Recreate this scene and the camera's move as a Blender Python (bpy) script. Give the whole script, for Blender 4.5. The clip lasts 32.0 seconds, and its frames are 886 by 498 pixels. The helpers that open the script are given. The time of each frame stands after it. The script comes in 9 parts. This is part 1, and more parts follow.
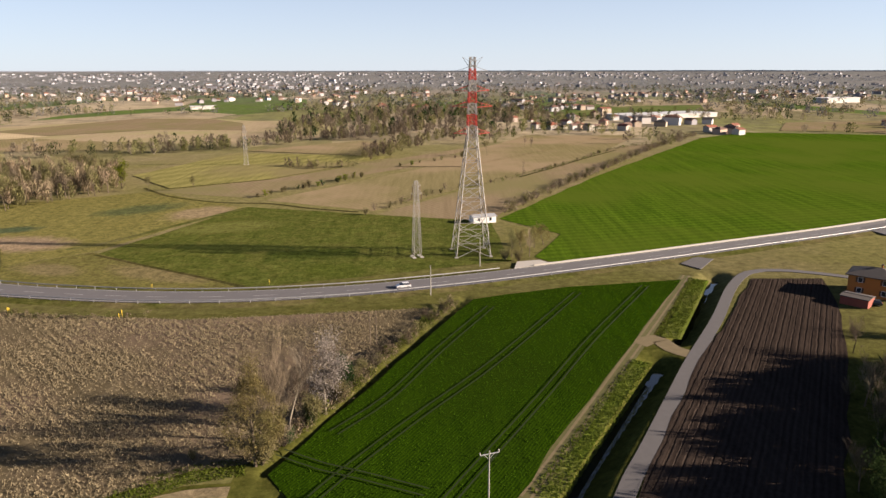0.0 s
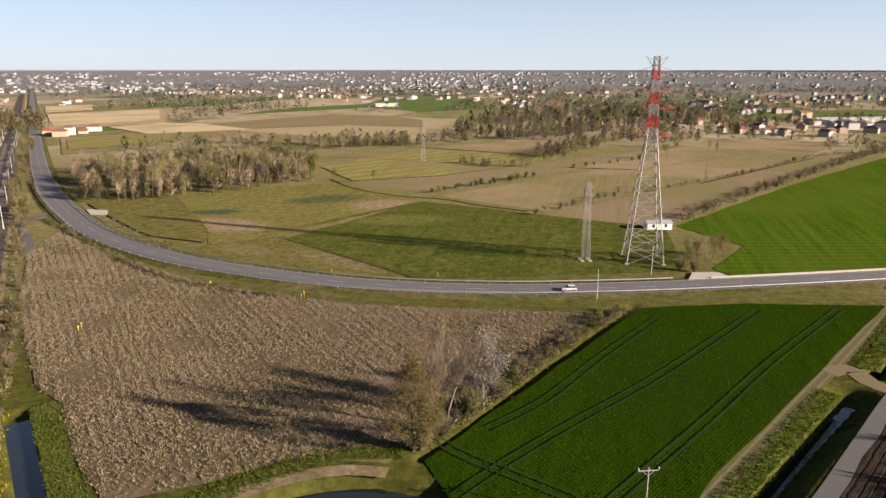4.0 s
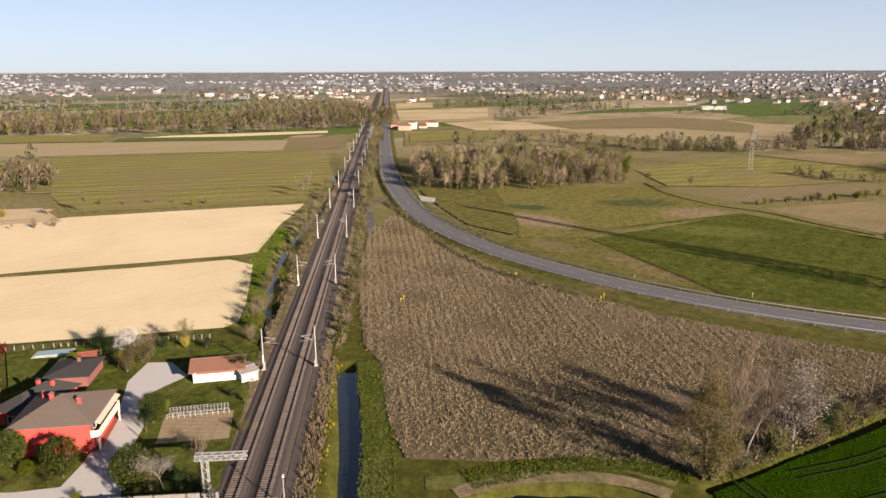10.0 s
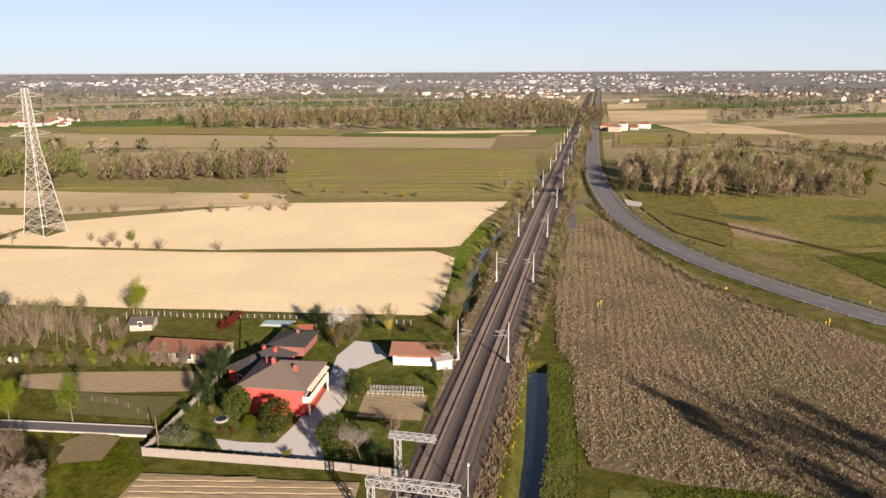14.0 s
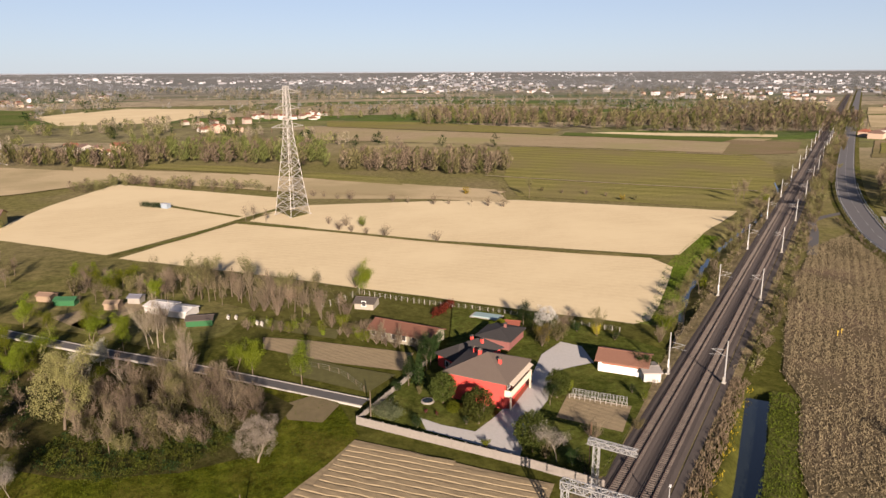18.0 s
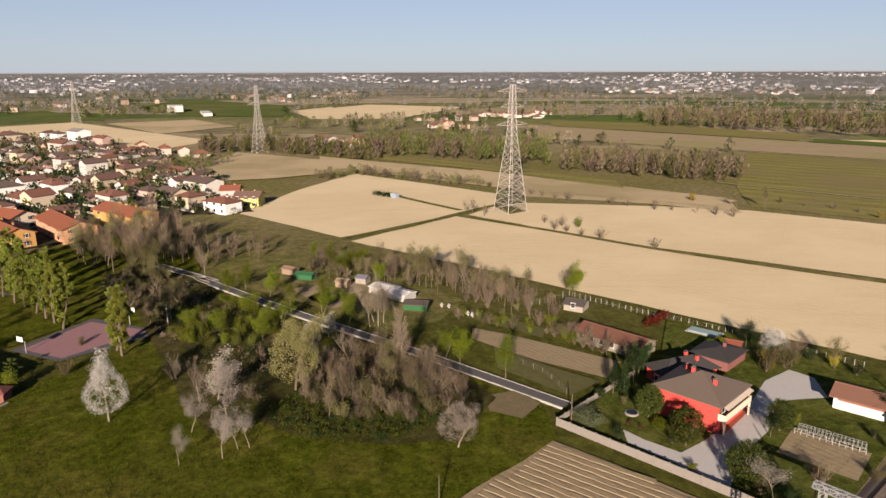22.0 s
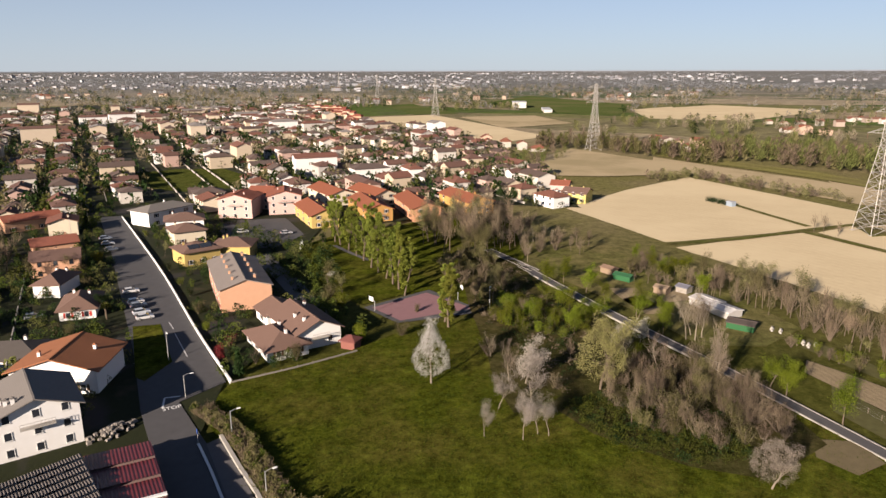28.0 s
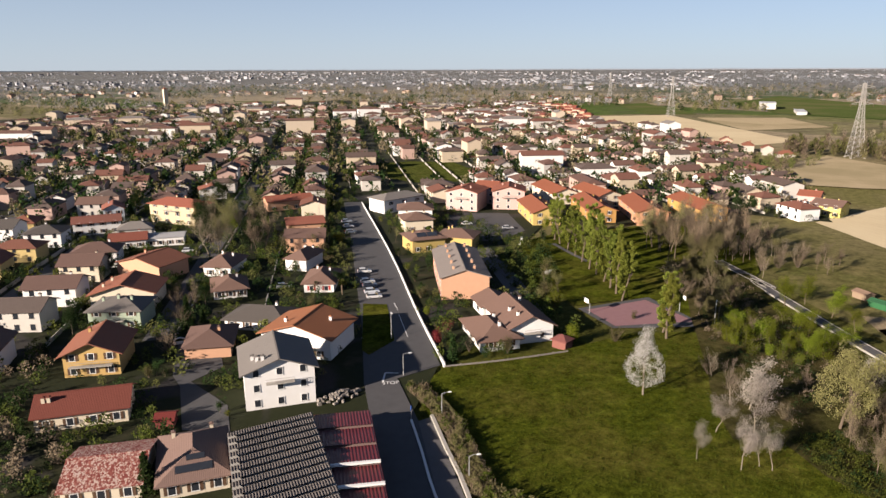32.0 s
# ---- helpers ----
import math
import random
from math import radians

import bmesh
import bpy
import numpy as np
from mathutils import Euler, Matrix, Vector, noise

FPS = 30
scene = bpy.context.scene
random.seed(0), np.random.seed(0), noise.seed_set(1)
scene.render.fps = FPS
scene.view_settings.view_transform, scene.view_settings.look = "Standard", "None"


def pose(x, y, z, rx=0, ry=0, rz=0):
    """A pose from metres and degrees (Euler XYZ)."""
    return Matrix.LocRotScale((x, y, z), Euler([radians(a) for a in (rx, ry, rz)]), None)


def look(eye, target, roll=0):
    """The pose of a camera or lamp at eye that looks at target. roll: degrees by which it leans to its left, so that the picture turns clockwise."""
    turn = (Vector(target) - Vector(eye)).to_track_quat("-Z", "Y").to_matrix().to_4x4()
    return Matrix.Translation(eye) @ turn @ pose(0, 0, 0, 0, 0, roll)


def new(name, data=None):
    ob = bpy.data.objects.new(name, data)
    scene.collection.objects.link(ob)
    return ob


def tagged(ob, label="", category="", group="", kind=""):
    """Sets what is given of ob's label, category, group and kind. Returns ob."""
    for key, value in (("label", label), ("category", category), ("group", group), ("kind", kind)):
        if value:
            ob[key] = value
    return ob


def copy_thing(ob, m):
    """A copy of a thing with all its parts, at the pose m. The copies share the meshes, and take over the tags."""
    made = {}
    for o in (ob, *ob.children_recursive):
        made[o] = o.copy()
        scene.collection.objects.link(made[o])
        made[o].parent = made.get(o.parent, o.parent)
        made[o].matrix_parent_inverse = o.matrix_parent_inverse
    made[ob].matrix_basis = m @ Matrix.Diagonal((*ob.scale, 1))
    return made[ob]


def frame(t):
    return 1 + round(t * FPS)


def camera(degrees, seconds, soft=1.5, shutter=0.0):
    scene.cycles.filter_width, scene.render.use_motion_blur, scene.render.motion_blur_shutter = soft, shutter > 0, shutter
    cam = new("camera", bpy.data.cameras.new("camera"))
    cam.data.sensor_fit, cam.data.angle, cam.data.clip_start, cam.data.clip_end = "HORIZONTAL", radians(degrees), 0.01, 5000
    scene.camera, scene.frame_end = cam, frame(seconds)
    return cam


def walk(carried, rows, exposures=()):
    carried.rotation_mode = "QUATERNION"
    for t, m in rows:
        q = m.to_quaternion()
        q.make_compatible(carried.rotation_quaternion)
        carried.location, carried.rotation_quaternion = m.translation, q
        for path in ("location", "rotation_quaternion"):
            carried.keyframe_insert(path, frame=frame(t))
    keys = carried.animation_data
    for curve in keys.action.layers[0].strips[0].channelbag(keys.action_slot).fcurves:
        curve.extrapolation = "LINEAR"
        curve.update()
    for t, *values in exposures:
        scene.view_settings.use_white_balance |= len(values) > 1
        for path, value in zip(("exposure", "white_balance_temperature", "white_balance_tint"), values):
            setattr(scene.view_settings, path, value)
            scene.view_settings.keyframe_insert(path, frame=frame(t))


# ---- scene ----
import itertools
from functools import lru_cache

cam = camera(65.12, 32.0, soft=1.5)
EYE = 60.0
# seconds, heading to the left of +y, tilt, roll: the aircraft hovers and turns
TURN = [
    (0.0, 0.09, -14.45, -0.06),
    (0.5, 1.40, -14.42, 0.05),
    (1.0, 2.81, -14.43, 0.14),
    (1.5, 4.36, -14.43, 0.08),
    (2.0, 6.05, -14.44, 0.07),
    (2.5, 8.01, -14.46, 0.10),
    (3.0, 10.07, -14.46, 0.07),
    (3.5, 12.18, -14.48, 0.07),
    (5.5, 20.71, -14.45, -0.09),
    (6.0, 22.86, -14.44, -0.12),
    (6.5, 24.97, -14.44, -0.10),
    (7.0, 27.10, -14.42, -0.10),
    (7.5, 29.23, -14.41, -0.11),
    (8.0, 31.36, -14.41, -0.13),
    (8.5, 33.51, -14.43, -0.16),
    (9.0, 35.62, -14.42, -0.13),
    (9.5, 37.74, -14.40, -0.15),
    (10.0, 39.87, -14.39, -0.14),
    (10.5, 42.00, -14.37, -0.12),
    (11.0, 44.03, -14.38, -0.14),
    (11.5, 46.13, -14.39, -0.19),
    (12.0, 48.26, -14.39, -0.10),
    (12.5, 50.37, -14.39, -0.09),
    (13.0, 52.49, -14.37, -0.16),
    (13.5, 54.59, -14.39, -0.12),
    (14.0, 56.76, -14.36, -0.22),
    (14.5, 58.98, -14.36, -0.20),
    (16.5, 68.00, -14.37, -0.23),
    (17.0, 70.23, -14.38, -0.25),
    (17.5, 72.47, -14.37, -0.25),
    (18.0, 74.75, -14.36, -0.25),
    (18.5, 77.00, -14.36, -0.23),
    (19.0, 79.23, -14.35, -0.30),
    (19.5, 81.48, -14.37, -0.26),
    (20.0, 83.74, -14.38, -0.25),
    (20.5, 86.03, -14.36, -0.22),
    (21.0, 88.28, -14.38, -0.23),
    (21.5, 90.54, -14.38, -0.18),
    (22.0, 92.81, -14.37, -0.16),
    (22.5, 95.06, -14.38, -0.18),
    (23.0, 97.30, -14.46, -0.20),
    (23.5, 99.58, -14.41, -0.18),
    (24.0, 101.83, -14.39, -0.27),
    (24.5, 104.07, -14.41, -0.29),
    (25.0, 106.29, -14.41, -0.25),
    (25.5, 108.52, -14.40, -0.26),
    (27.5, 117.41, -14.43, -0.30),
    (28.0, 119.69, -14.44, -0.12),
    (28.5, 121.98, -14.47, -0.28),
    (29.0, 124.28, -14.46, -0.30),
    (29.5, 126.59, -14.45, -0.33),
    (30.0, 128.90, -14.45, -0.33),
    (30.5, 131.19, -14.45, -0.35),
    (31.0, 133.49, -14.48, -0.30),
    (31.5, 135.85, -14.50, -0.29),
    (32.0, 138.20, -14.54, -0.20),
]
walk(cam, [(t, pose(0, 0, EYE, 90 + p, 0, y) @ pose(0, 0, 0, 0, 0, r)) for t, y, p, r in TURN],
     exposures=[(0.0, 2.18, 6650, 16), (8.0, 2.05, 6650, 16), (11.0, 2.03, 6670, 16), (14.0, 2.08, 6700, 17), (19.0, 1.76, 6700, 17), (21.5, 1.61, 6700, 17), (24.0, 1.55, 6700, 17), (28.0, 1.70, 6500, 15), (32.0, 1.76, 6350, 14)])

# ---- light ----
SUN_AZ, SUN_EL = 95.0, 17.5          # from +y over +x
world = bpy.data.worlds.new("world")
scene.world = world
world.use_nodes = True
nt = world.node_tree
sky = nt.nodes.new("ShaderNodeTexSky")
sky.sky_type = "NISHITA"
sky.sun_disc = False
sky.sun_elevation, sky.sun_rotation = radians(SUN_EL), radians(SUN_AZ)
sky.air_density, sky.dust_density, sky.ozone_density = 0.65, 0.2, 3.5
haze = nt.nodes.new("ShaderNodeMix")      # haze lies low: thick at the horizon, thin overhead
haze.data_type = "RGBA"
haze.inputs[7].default_value = (5.25, 5.95, 6.5, 1)
way, axes = nt.nodes.new("ShaderNodeTexCoord"), nt.nodes.new("ShaderNodeSeparateXYZ")
rise, thin, share = (nt.nodes.new("ShaderNodeMath") for _ in range(3))
rise.operation, thin.operation, share.operation = "MAXIMUM", "POWER", "MULTIPLY"
rise.inputs[1].default_value, thin.inputs[0].default_value, share.inputs[1].default_value = 0.0, 0.03, 0.8
nt.links.new(way.outputs["Generated"], axes.inputs[0])
nt.links.new(axes.outputs["Z"], rise.inputs[0])
nt.links.new(rise.outputs[0], thin.inputs[1])
nt.links.new(thin.outputs[0], share.inputs[0])
nt.links.new(share.outputs[0], haze.inputs[0])
nt.links.new(sky.outputs[0], haze.inputs[6])
nt.links.new(haze.outputs[2], nt.nodes["Background"].inputs[0])
nt.nodes["Background"].inputs[1].default_value = 0.032
sun = new("sun", bpy.data.lights.new("sun", "SUN"))
sun.data.energy, sun.data.angle, sun.data.color = 5.0, radians(0.6), (1.0, 0.86, 0.68)
_a, _e = radians(SUN_AZ), radians(SUN_EL)
sun.matrix_world = look((0, 0, 0), (-math.sin(_a) * math.cos(_e), -math.cos(_a) * math.cos(_e), -math.sin(_e)))
sun.location = (900, -80, 450)


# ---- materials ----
ALBEDO_SCALE = (0.545, 0.545, 0.56)      # all base colours scaled down, against a higher exposure, so shade renders deeper


class Nodes:
    """A short hand for node trees."""
    def __init__(self, name, rough=0.85, spec=0.3):
        self.m = bpy.data.materials.new(name)
        self.m.use_nodes = True
        self.t = self.m.node_tree
        self.b = self.t.nodes["Principled BSDF"]
        self.b.inputs["Roughness"].default_value = rough
        self.b.inputs["Specular IOR Level"].default_value = spec

    def n(self, kind, **props):
        node = self.t.nodes.new("ShaderNode" + kind)
        for k, v in props.items():
            setattr(node, k, v)
        return node

    def link(self, a, b):
        self.t.links.new(a, b)

    def coords(self, turn=0.0, scale=(1, 1, 1), world_space=False):
        c = self.n("TexCoord")
        mp = self.n("Mapping")
        mp.inputs["Rotation"].default_value = (0, 0, radians(turn))
        mp.inputs["Scale"].default_value = scale
        if world_space:
            geo = self.n("NewGeometry")
            self.link(geo.outputs["Position"], mp.inputs[0])
        else:
            self.link(c.outputs["Object"], mp.inputs[0])
        return mp.outputs[0]

    def noise(self, co, scale, detail=4.0, rough=0.6):
        x = self.n("TexNoise")
        x.inputs["Scale"].default_value, x.inputs["Detail"].default_value = scale, detail
        x.inputs["Roughness"].default_value = rough
        self.link(co, x.inputs["Vector"])
        return x.outputs[0]

    def ramp(self, fac, stops):
        r = self.n("ValToRGB")
        e = r.color_ramp.elements
        while len(e) < len(stops):
            e.new(0.5)
        for el, (p, c) in zip(e, stops):
            el.position, el.color = p, (*c, 1)
        self.link(fac, r.inputs[0])
        return r.outputs[0]

    def mix(self, a, b, fac, mode="MIX"):
        x = self.n("Mix", data_type="RGBA", blend_type=mode)
        for sock, v in ((x.inputs[0], fac), (x.inputs[6], a), (x.inputs[7], b)):
            if hasattr(v, "is_linked"):
                self.link(v, sock)
            elif isinstance(v, (int, float)):
                sock.default_value = v
            else:
                sock.default_value = (*v, 1)
        return x.outputs[2]

    def math(self, op, a, b=0.0):
        x = self.n("Math", operation=op)
        for sock, v in ((x.inputs[0], a), (x.inputs[1], b)):
            if hasattr(v, "is_linked"):
                self.link(v, sock)
            else:
                sock.default_value = v
        return x.outputs[0]

    def mottle(self, colour, co, scale=0.33, low=0.62, high=1.3):
        """Tussocks and hollows a few metres across."""
        n = self.ramp(self.noise(co, scale, 6, 0.8), [(0.36, (low, low, low)), (0.66, (high, high, high))])
        return self.mix(colour, n, 1.0, "MULTIPLY")

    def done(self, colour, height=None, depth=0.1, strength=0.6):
        colour = self.mix(colour, ALBEDO_SCALE, 1.0, "MULTIPLY")
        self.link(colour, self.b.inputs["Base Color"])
        if height is not None:
            bp = self.n("Bump")
            bp.inputs["Distance"].default_value, bp.inputs["Strength"].default_value = depth, strength
            self.link(height, bp.inputs["Height"])
            self.link(bp.outputs[0], self.b.inputs["Normal"])
        return self.m


def mul(c, k):
    return tuple(min(1.0, v * k) for v in c)


def surface(name, c, rough=0.8, spec=0.3, scale=1.2, vary=0.25, depth=0.02, metal=0.0, each=0.0, island=0.0):
    """Grain and stains on a plain colour; each: change from object to object; island: from piece to piece."""
    k = Nodes(name, rough, spec)
    k.b.inputs["Metallic"].default_value = metal
    co = k.coords()
    a, b = k.noise(co, scale, 6), k.noise(co, scale * 0.13, 3)
    col = k.mix(mul(c, 1 - vary), mul(c, 1 + vary), a)
    col = k.mix(col, mul(c, 1 - 0.6 * vary), k.math("MULTIPLY", b, 0.5))
    if each or island:
        src = k.n("ObjectInfo").outputs["Random"] if each else k.n("NewGeometry").outputs["Random Per Island"]
        hs = k.n("HueSaturation")
        amt = each or island
        k.link(k.math("ADD", k.math("MULTIPLY", src, amt), 1 - amt / 2), hs.inputs["Value"])
        k.link(k.math("ADD", k.math("MULTIPLY", src, 0.04 * amt), 0.5 - 0.02 * amt), hs.inputs["Hue"])
        k.link(col, hs.inputs["Color"])
        col = hs.outputs[0]
    return k.done(col, a, depth)


def crop(name, dark, light, turn=0.0, row=0.8, contrast=0.5, patch=0.03, third=None, depth=0.15, grain=1.5, stretch=8.0, sharp=0.25):
    """A field: rows along one heading, soft patches, fine grain."""
    k = Nodes(name, 0.95, 0.0)
    co = k.coords(turn)
    big = k.noise(co, patch, 4, 0.6)
    along = k.noise(k.coords(turn, (1.0, 1.0 / stretch, 1.0)), 0.35, 5, 0.7)
    fine = k.noise(co, grain, 5, 0.75)
    w = k.n("TexWave", wave_type="BANDS", bands_direction="X")
    w.inputs["Scale"].default_value = 0.314 / row
    w.inputs["Distortion"].default_value, w.inputs["Detail"].default_value = 2.5, 2.0
    w.inputs["Detail Scale"].default_value = 0.4
    k.link(co, w.inputs["Vector"])
    f = k.mix(w.outputs["Color"], along, 1 - contrast)
    f = k.mix(f, fine, 0.45)
    col = k.mix(dark, light, k.ramp(f, [(0.5 - sharp, (0, 0, 0)), (0.5 + sharp, (1, 1, 1))]))
    if third:
        col = k.mix(col, third, k.ramp(big, [(0.45, (0, 0, 0)), (0.62, (0.85, 0.85, 0.85))]))
    return k.done(col, f, depth, 0.7)


def grassy(name, dark, light, dry, patch=0.02, grain=0.9, amount=0.6, low=0.62, high=1.3):
    """Rough grass with dry patches and tussocks."""
    k = Nodes(name, 0.95, 0.0)
    co = k.coords()
    big, mid, fine = k.noise(co, patch, 5, 0.65), k.noise(co, 0.16, 5, 0.7), k.noise(co, grain, 6, 0.8)
    col = k.mix(dark, light, k.ramp(fine, [(0.3, (0, 0, 0)), (0.7, (1, 1, 1))]))
    col = k.mix(col, mul(light, 1.25), k.ramp(mid, [(0.5, (0, 0, 0)), (0.75, (0.7, 0.7, 0.7))]))
    col = k.mix(col, dry, k.ramp(big, [(0.42, (0, 0, 0)), (0.66, (amount, amount, amount))]))
    col = k.mottle(col, co, 0.33, low, high)
    return k.done(col, k.mix(fine, mid, 0.5), 0.3, 0.8)


def patched(name, base, patches):
    """Rough grass with soft-edged bare or rank patches of given place and size: (x, y, rx, ry, turn, colour)."""
    dark, light, dry = base
    k = Nodes(name, 0.95, 0.0)
    co = k.coords()
    mid, fine = k.noise(co, 0.12, 5, 0.7), k.noise(co, 0.8, 6, 0.8)
    along = k.noise(k.coords(-33, (1, 0.06, 1)), 0.3, 5, 0.7)
    f = k.mix(fine, along, 0.5)
    col = k.mix(dark, light, k.ramp(f, [(0.3, (0, 0, 0)), (0.7, (1, 1, 1))]))
    col = k.mix(col, dry, k.ramp(mid, [(0.45, (0, 0, 0)), (0.7, (0.7, 0.7, 0.7))]))
    for x, y, rx, ry, turn, c in patches:
        mp = k.n("Mapping", vector_type="TEXTURE")
        mp.inputs["Location"].default_value = (x, y, 0)
        mp.inputs["Rotation"].default_value = (0, 0, radians(turn))
        mp.inputs["Scale"].default_value = (rx, ry, 1)
        k.link(k.n("TexCoord").outputs["Object"], mp.inputs[0])
        flat = k.n("VectorMath", operation="MULTIPLY")
        flat.inputs[1].default_value = (1, 1, 0)
        k.link(mp.outputs[0], flat.inputs[0])
        ln = k.n("VectorMath", operation="LENGTH")
        k.link(flat.outputs[0], ln.inputs[0])
        d = k.math("ADD", ln.outputs["Value"], k.math("MULTIPLY", k.math("SUBTRACT", k.mix(mid, along, 0.5), 0.5), 1.6))
        col = k.mix(col, k.mix(mul(c, 0.8), mul(c, 1.15), fine), k.ramp(d, [(0.55, (0.9, 0.9, 0.9)), (1.0, (0, 0, 0))]))
    return k.done(k.mottle(k.mottle(col, co), co, 1.1, 0.66, 1.36), f, 0.45, 0.9)


def leaves(name, c, vary=0.5, trans=0.25):
    """Foliage: each clump a little different, light passes through."""
    k = Nodes(name, 0.8, 0.02)
    r = k.n("NewGeometry").outputs["Random Per Island"]
    o = k.n("ObjectInfo").outputs["Random"]
    col = k.mix(mul(c, 1 - vary), mul(c, 1 + vary), r)
    hs = k.n("HueSaturation")
    k.link(k.math("ADD", k.math("MULTIPLY", o, 0.4), 0.8), hs.inputs["Value"])
    k.link(k.math("ADD", k.math("MULTIPLY", o, 0.03), 0.485), hs.inputs["Hue"])
    k.link(col, hs.inputs["Color"])
    k.done(hs.outputs[0])
    if trans:
        tr, mx = k.n("BsdfTranslucent"), k.n("MixShader")
        k.link(hs.outputs[0], tr.inputs[0])
        mx.inputs[0].default_value = trans
        out = k.t.nodes["Material Output"]
        k.link(k.b.outputs[0], mx.inputs[1])
        k.link(tr.outputs[0], mx.inputs[2])
        k.link(mx.outputs[0], out.inputs[0])
    return k.m


def countryside():
    """The wide ground: rough grass close by, a quilt of fields and copses far out."""
    k = Nodes("countryside", 0.95, 0.0)
    co = k.coords()
    fine, mid, big = k.noise(co, 0.9, 6, 0.8), k.noise(co, 0.12, 5, 0.7), k.noise(co, 0.015, 4)
    green = k.mix((0.036, 0.043, 0.009), (0.140, 0.138, 0.034), k.ramp(k.mix(fine, mid, 0.45), [(0.33, (0, 0, 0)), (0.68, (1, 1, 1))]))
    near = k.mix((0.125, 0.122, 0.040), (0.285, 0.255, 0.105), fine)
    near = k.mix(near, (0.27, 0.22, 0.125), k.ramp(big, [(0.42, (0, 0, 0)), (0.66, (0.8, 0.8, 0.8))]))
    length = k.n("VectorMath", operation="LENGTH")
    k.link(k.coords(), length.inputs[0])
    mow = k.n("MapRange")
    mow.inputs[1].default_value, mow.inputs[2].default_value = 150, 300
    k.link(length.outputs["Value"], mow.inputs[0])
    near = k.mix(green, near, mow.outputs[0])
    v = k.n("TexVoronoi", feature="F1")
    v.inputs["Scale"].default_value = 1.0
    v.inputs["Randomness"].default_value = 0.9
    k.link(k.coords(44, (1 / 140, 1 / 420, 1)), v.inputs["Vector"])
    sep = k.n("SeparateColor")
    k.link(v.outputs["Color"], sep.inputs[0])
    quilt = k.ramp(sep.outputs[0], [(0.0, (0.13, 0.19, 0.050)), (0.2, (0.30, 0.27, 0.145)), (0.4, (0.46, 0.38, 0.25)),
                                    (0.65, (0.25, 0.25, 0.105)), (0.85, (0.54, 0.45, 0.30))])
    quilt.node.color_ramp.interpolation = "CONSTANT"
    quilt = k.mix(quilt, (0.15, 0.135, 0.105), k.ramp(k.noise(co, 0.02, 6, 0.75), [(0.45, (0, 0, 0)), (0.6, (0.45, 0.45, 0.45))]))
    far = k.n("MapRange")
    far.inputs[1].default_value, far.inputs[2].default_value = 480, 720
    k.link(length.outputs["Value"], far.inputs[0])
    near = k.mottle(near, co)
    # woods: share of haze grey painted into the ground, growing with distance
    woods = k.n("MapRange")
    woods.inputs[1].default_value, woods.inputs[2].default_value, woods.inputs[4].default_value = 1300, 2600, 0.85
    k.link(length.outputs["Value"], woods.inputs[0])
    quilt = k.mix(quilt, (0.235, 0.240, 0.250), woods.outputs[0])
    quilt = k.mottle(quilt, co, 0.06, 0.6, 1.15)
    return k.done(k.mix(near, quilt, far.outputs[0]), k.mix(fine, mid, 0.5), 0.25, 0.6)


M_GROUND = countryside()
M_WHEAT = crop("young_wheat", (0.008, 0.022, 0.0015), (0.033, 0.072, 0.003), 29, 0.55, 0.3, 0.02, (0.020, 0.040, 0.003), 0.12, 2.5, 8.0, 0.17)
M_WHEAT2 = crop("young_wheat_far", (0.027, 0.060, 0.005), (0.094, 0.160, 0.012), -105, 4.5, 0.16, 0.008, (0.085, 0.122, 0.014), 0.15, 0.7, 30.0, 0.13)
M_FARGREEN = crop("far_green_crop", (0.070, 0.105, 0.028), (0.155, 0.190, 0.060), -105, 6.0, 0.1, 0.01, (0.17, 0.17, 0.07), 0.1, 0.5, 20.0)
M_REED = crop("dry_reed", (0.066, 0.054, 0.028), (0.215, 0.172, 0.105), -44.4, 2.2, 0.10, 0.02, (0.20, 0.145, 0.105), 0.5, 0.9)
M_TILL = crop("pale_tilled_soil", (0.65, 0.53, 0.335), (0.85, 0.70, 0.45), -144, 3.0, 0.14, 0.02, (0.82, 0.68, 0.44), 0.02, 0.6)
M_TILL2 = crop("brown_tilled_soil", (0.19, 0.145, 0.085), (0.32, 0.25, 0.155), -30, 2.4, 0.15, 0.015, (0.21, 0.19, 0.085), 0.1, 0.8, 25.0, 0.16)
M_TILL3 = crop("tan_tilled_soil", (0.48, 0.385, 0.235), (0.64, 0.52, 0.325), -30, 2.4, 0.3, 0.015, (0.40, 0.33, 0.19), 0.06, 0.8, 20.0)
M_PINK = crop("striped_stubble", (0.28, 0.22, 0.135), (0.50, 0.405, 0.26), -144, 6.0, 0.22, 0.012, (0.34, 0.31, 0.15), 0.1, 0.8, 25.0, 0.15)
M_FURROW = crop("dark_furrows", (0.020, 0.015, 0.012), (0.072, 0.054, 0.044), 29, 1.0, 0.22, 0.03, None, 0.25, 1.5, 25.0, 0.2)
M_STUB = crop("raked_beds", (0.25, 0.195, 0.122), (0.41, 0.325, 0.205), 52, 1.3, 0.2, 0.03, None, 0.2)
M_OLIVE = crop("olive_stubble", (0.16, 0.14, 0.06), (0.30, 0.25, 0.13), -33, 2.6, 0.14, 0.012, (0.33, 0.25, 0.155), 0.1, 0.9, 20.0, 0.16)
M_STRIPE = crop("striped_grass", (0.135, 0.135, 0.040), (0.35, 0.31, 0.115), -144, 14.0, 0.15, 0.012, (0.24, 0.20, 0.10), 0.15, 0.7, 30.0, 0.14)
M_GRASS = grassy("meadow_grass", (0.045, 0.060, 0.012), (0.125, 0.14, 0.035), (0.22, 0.185, 0.085), 0.035, 0.9, 0.6)
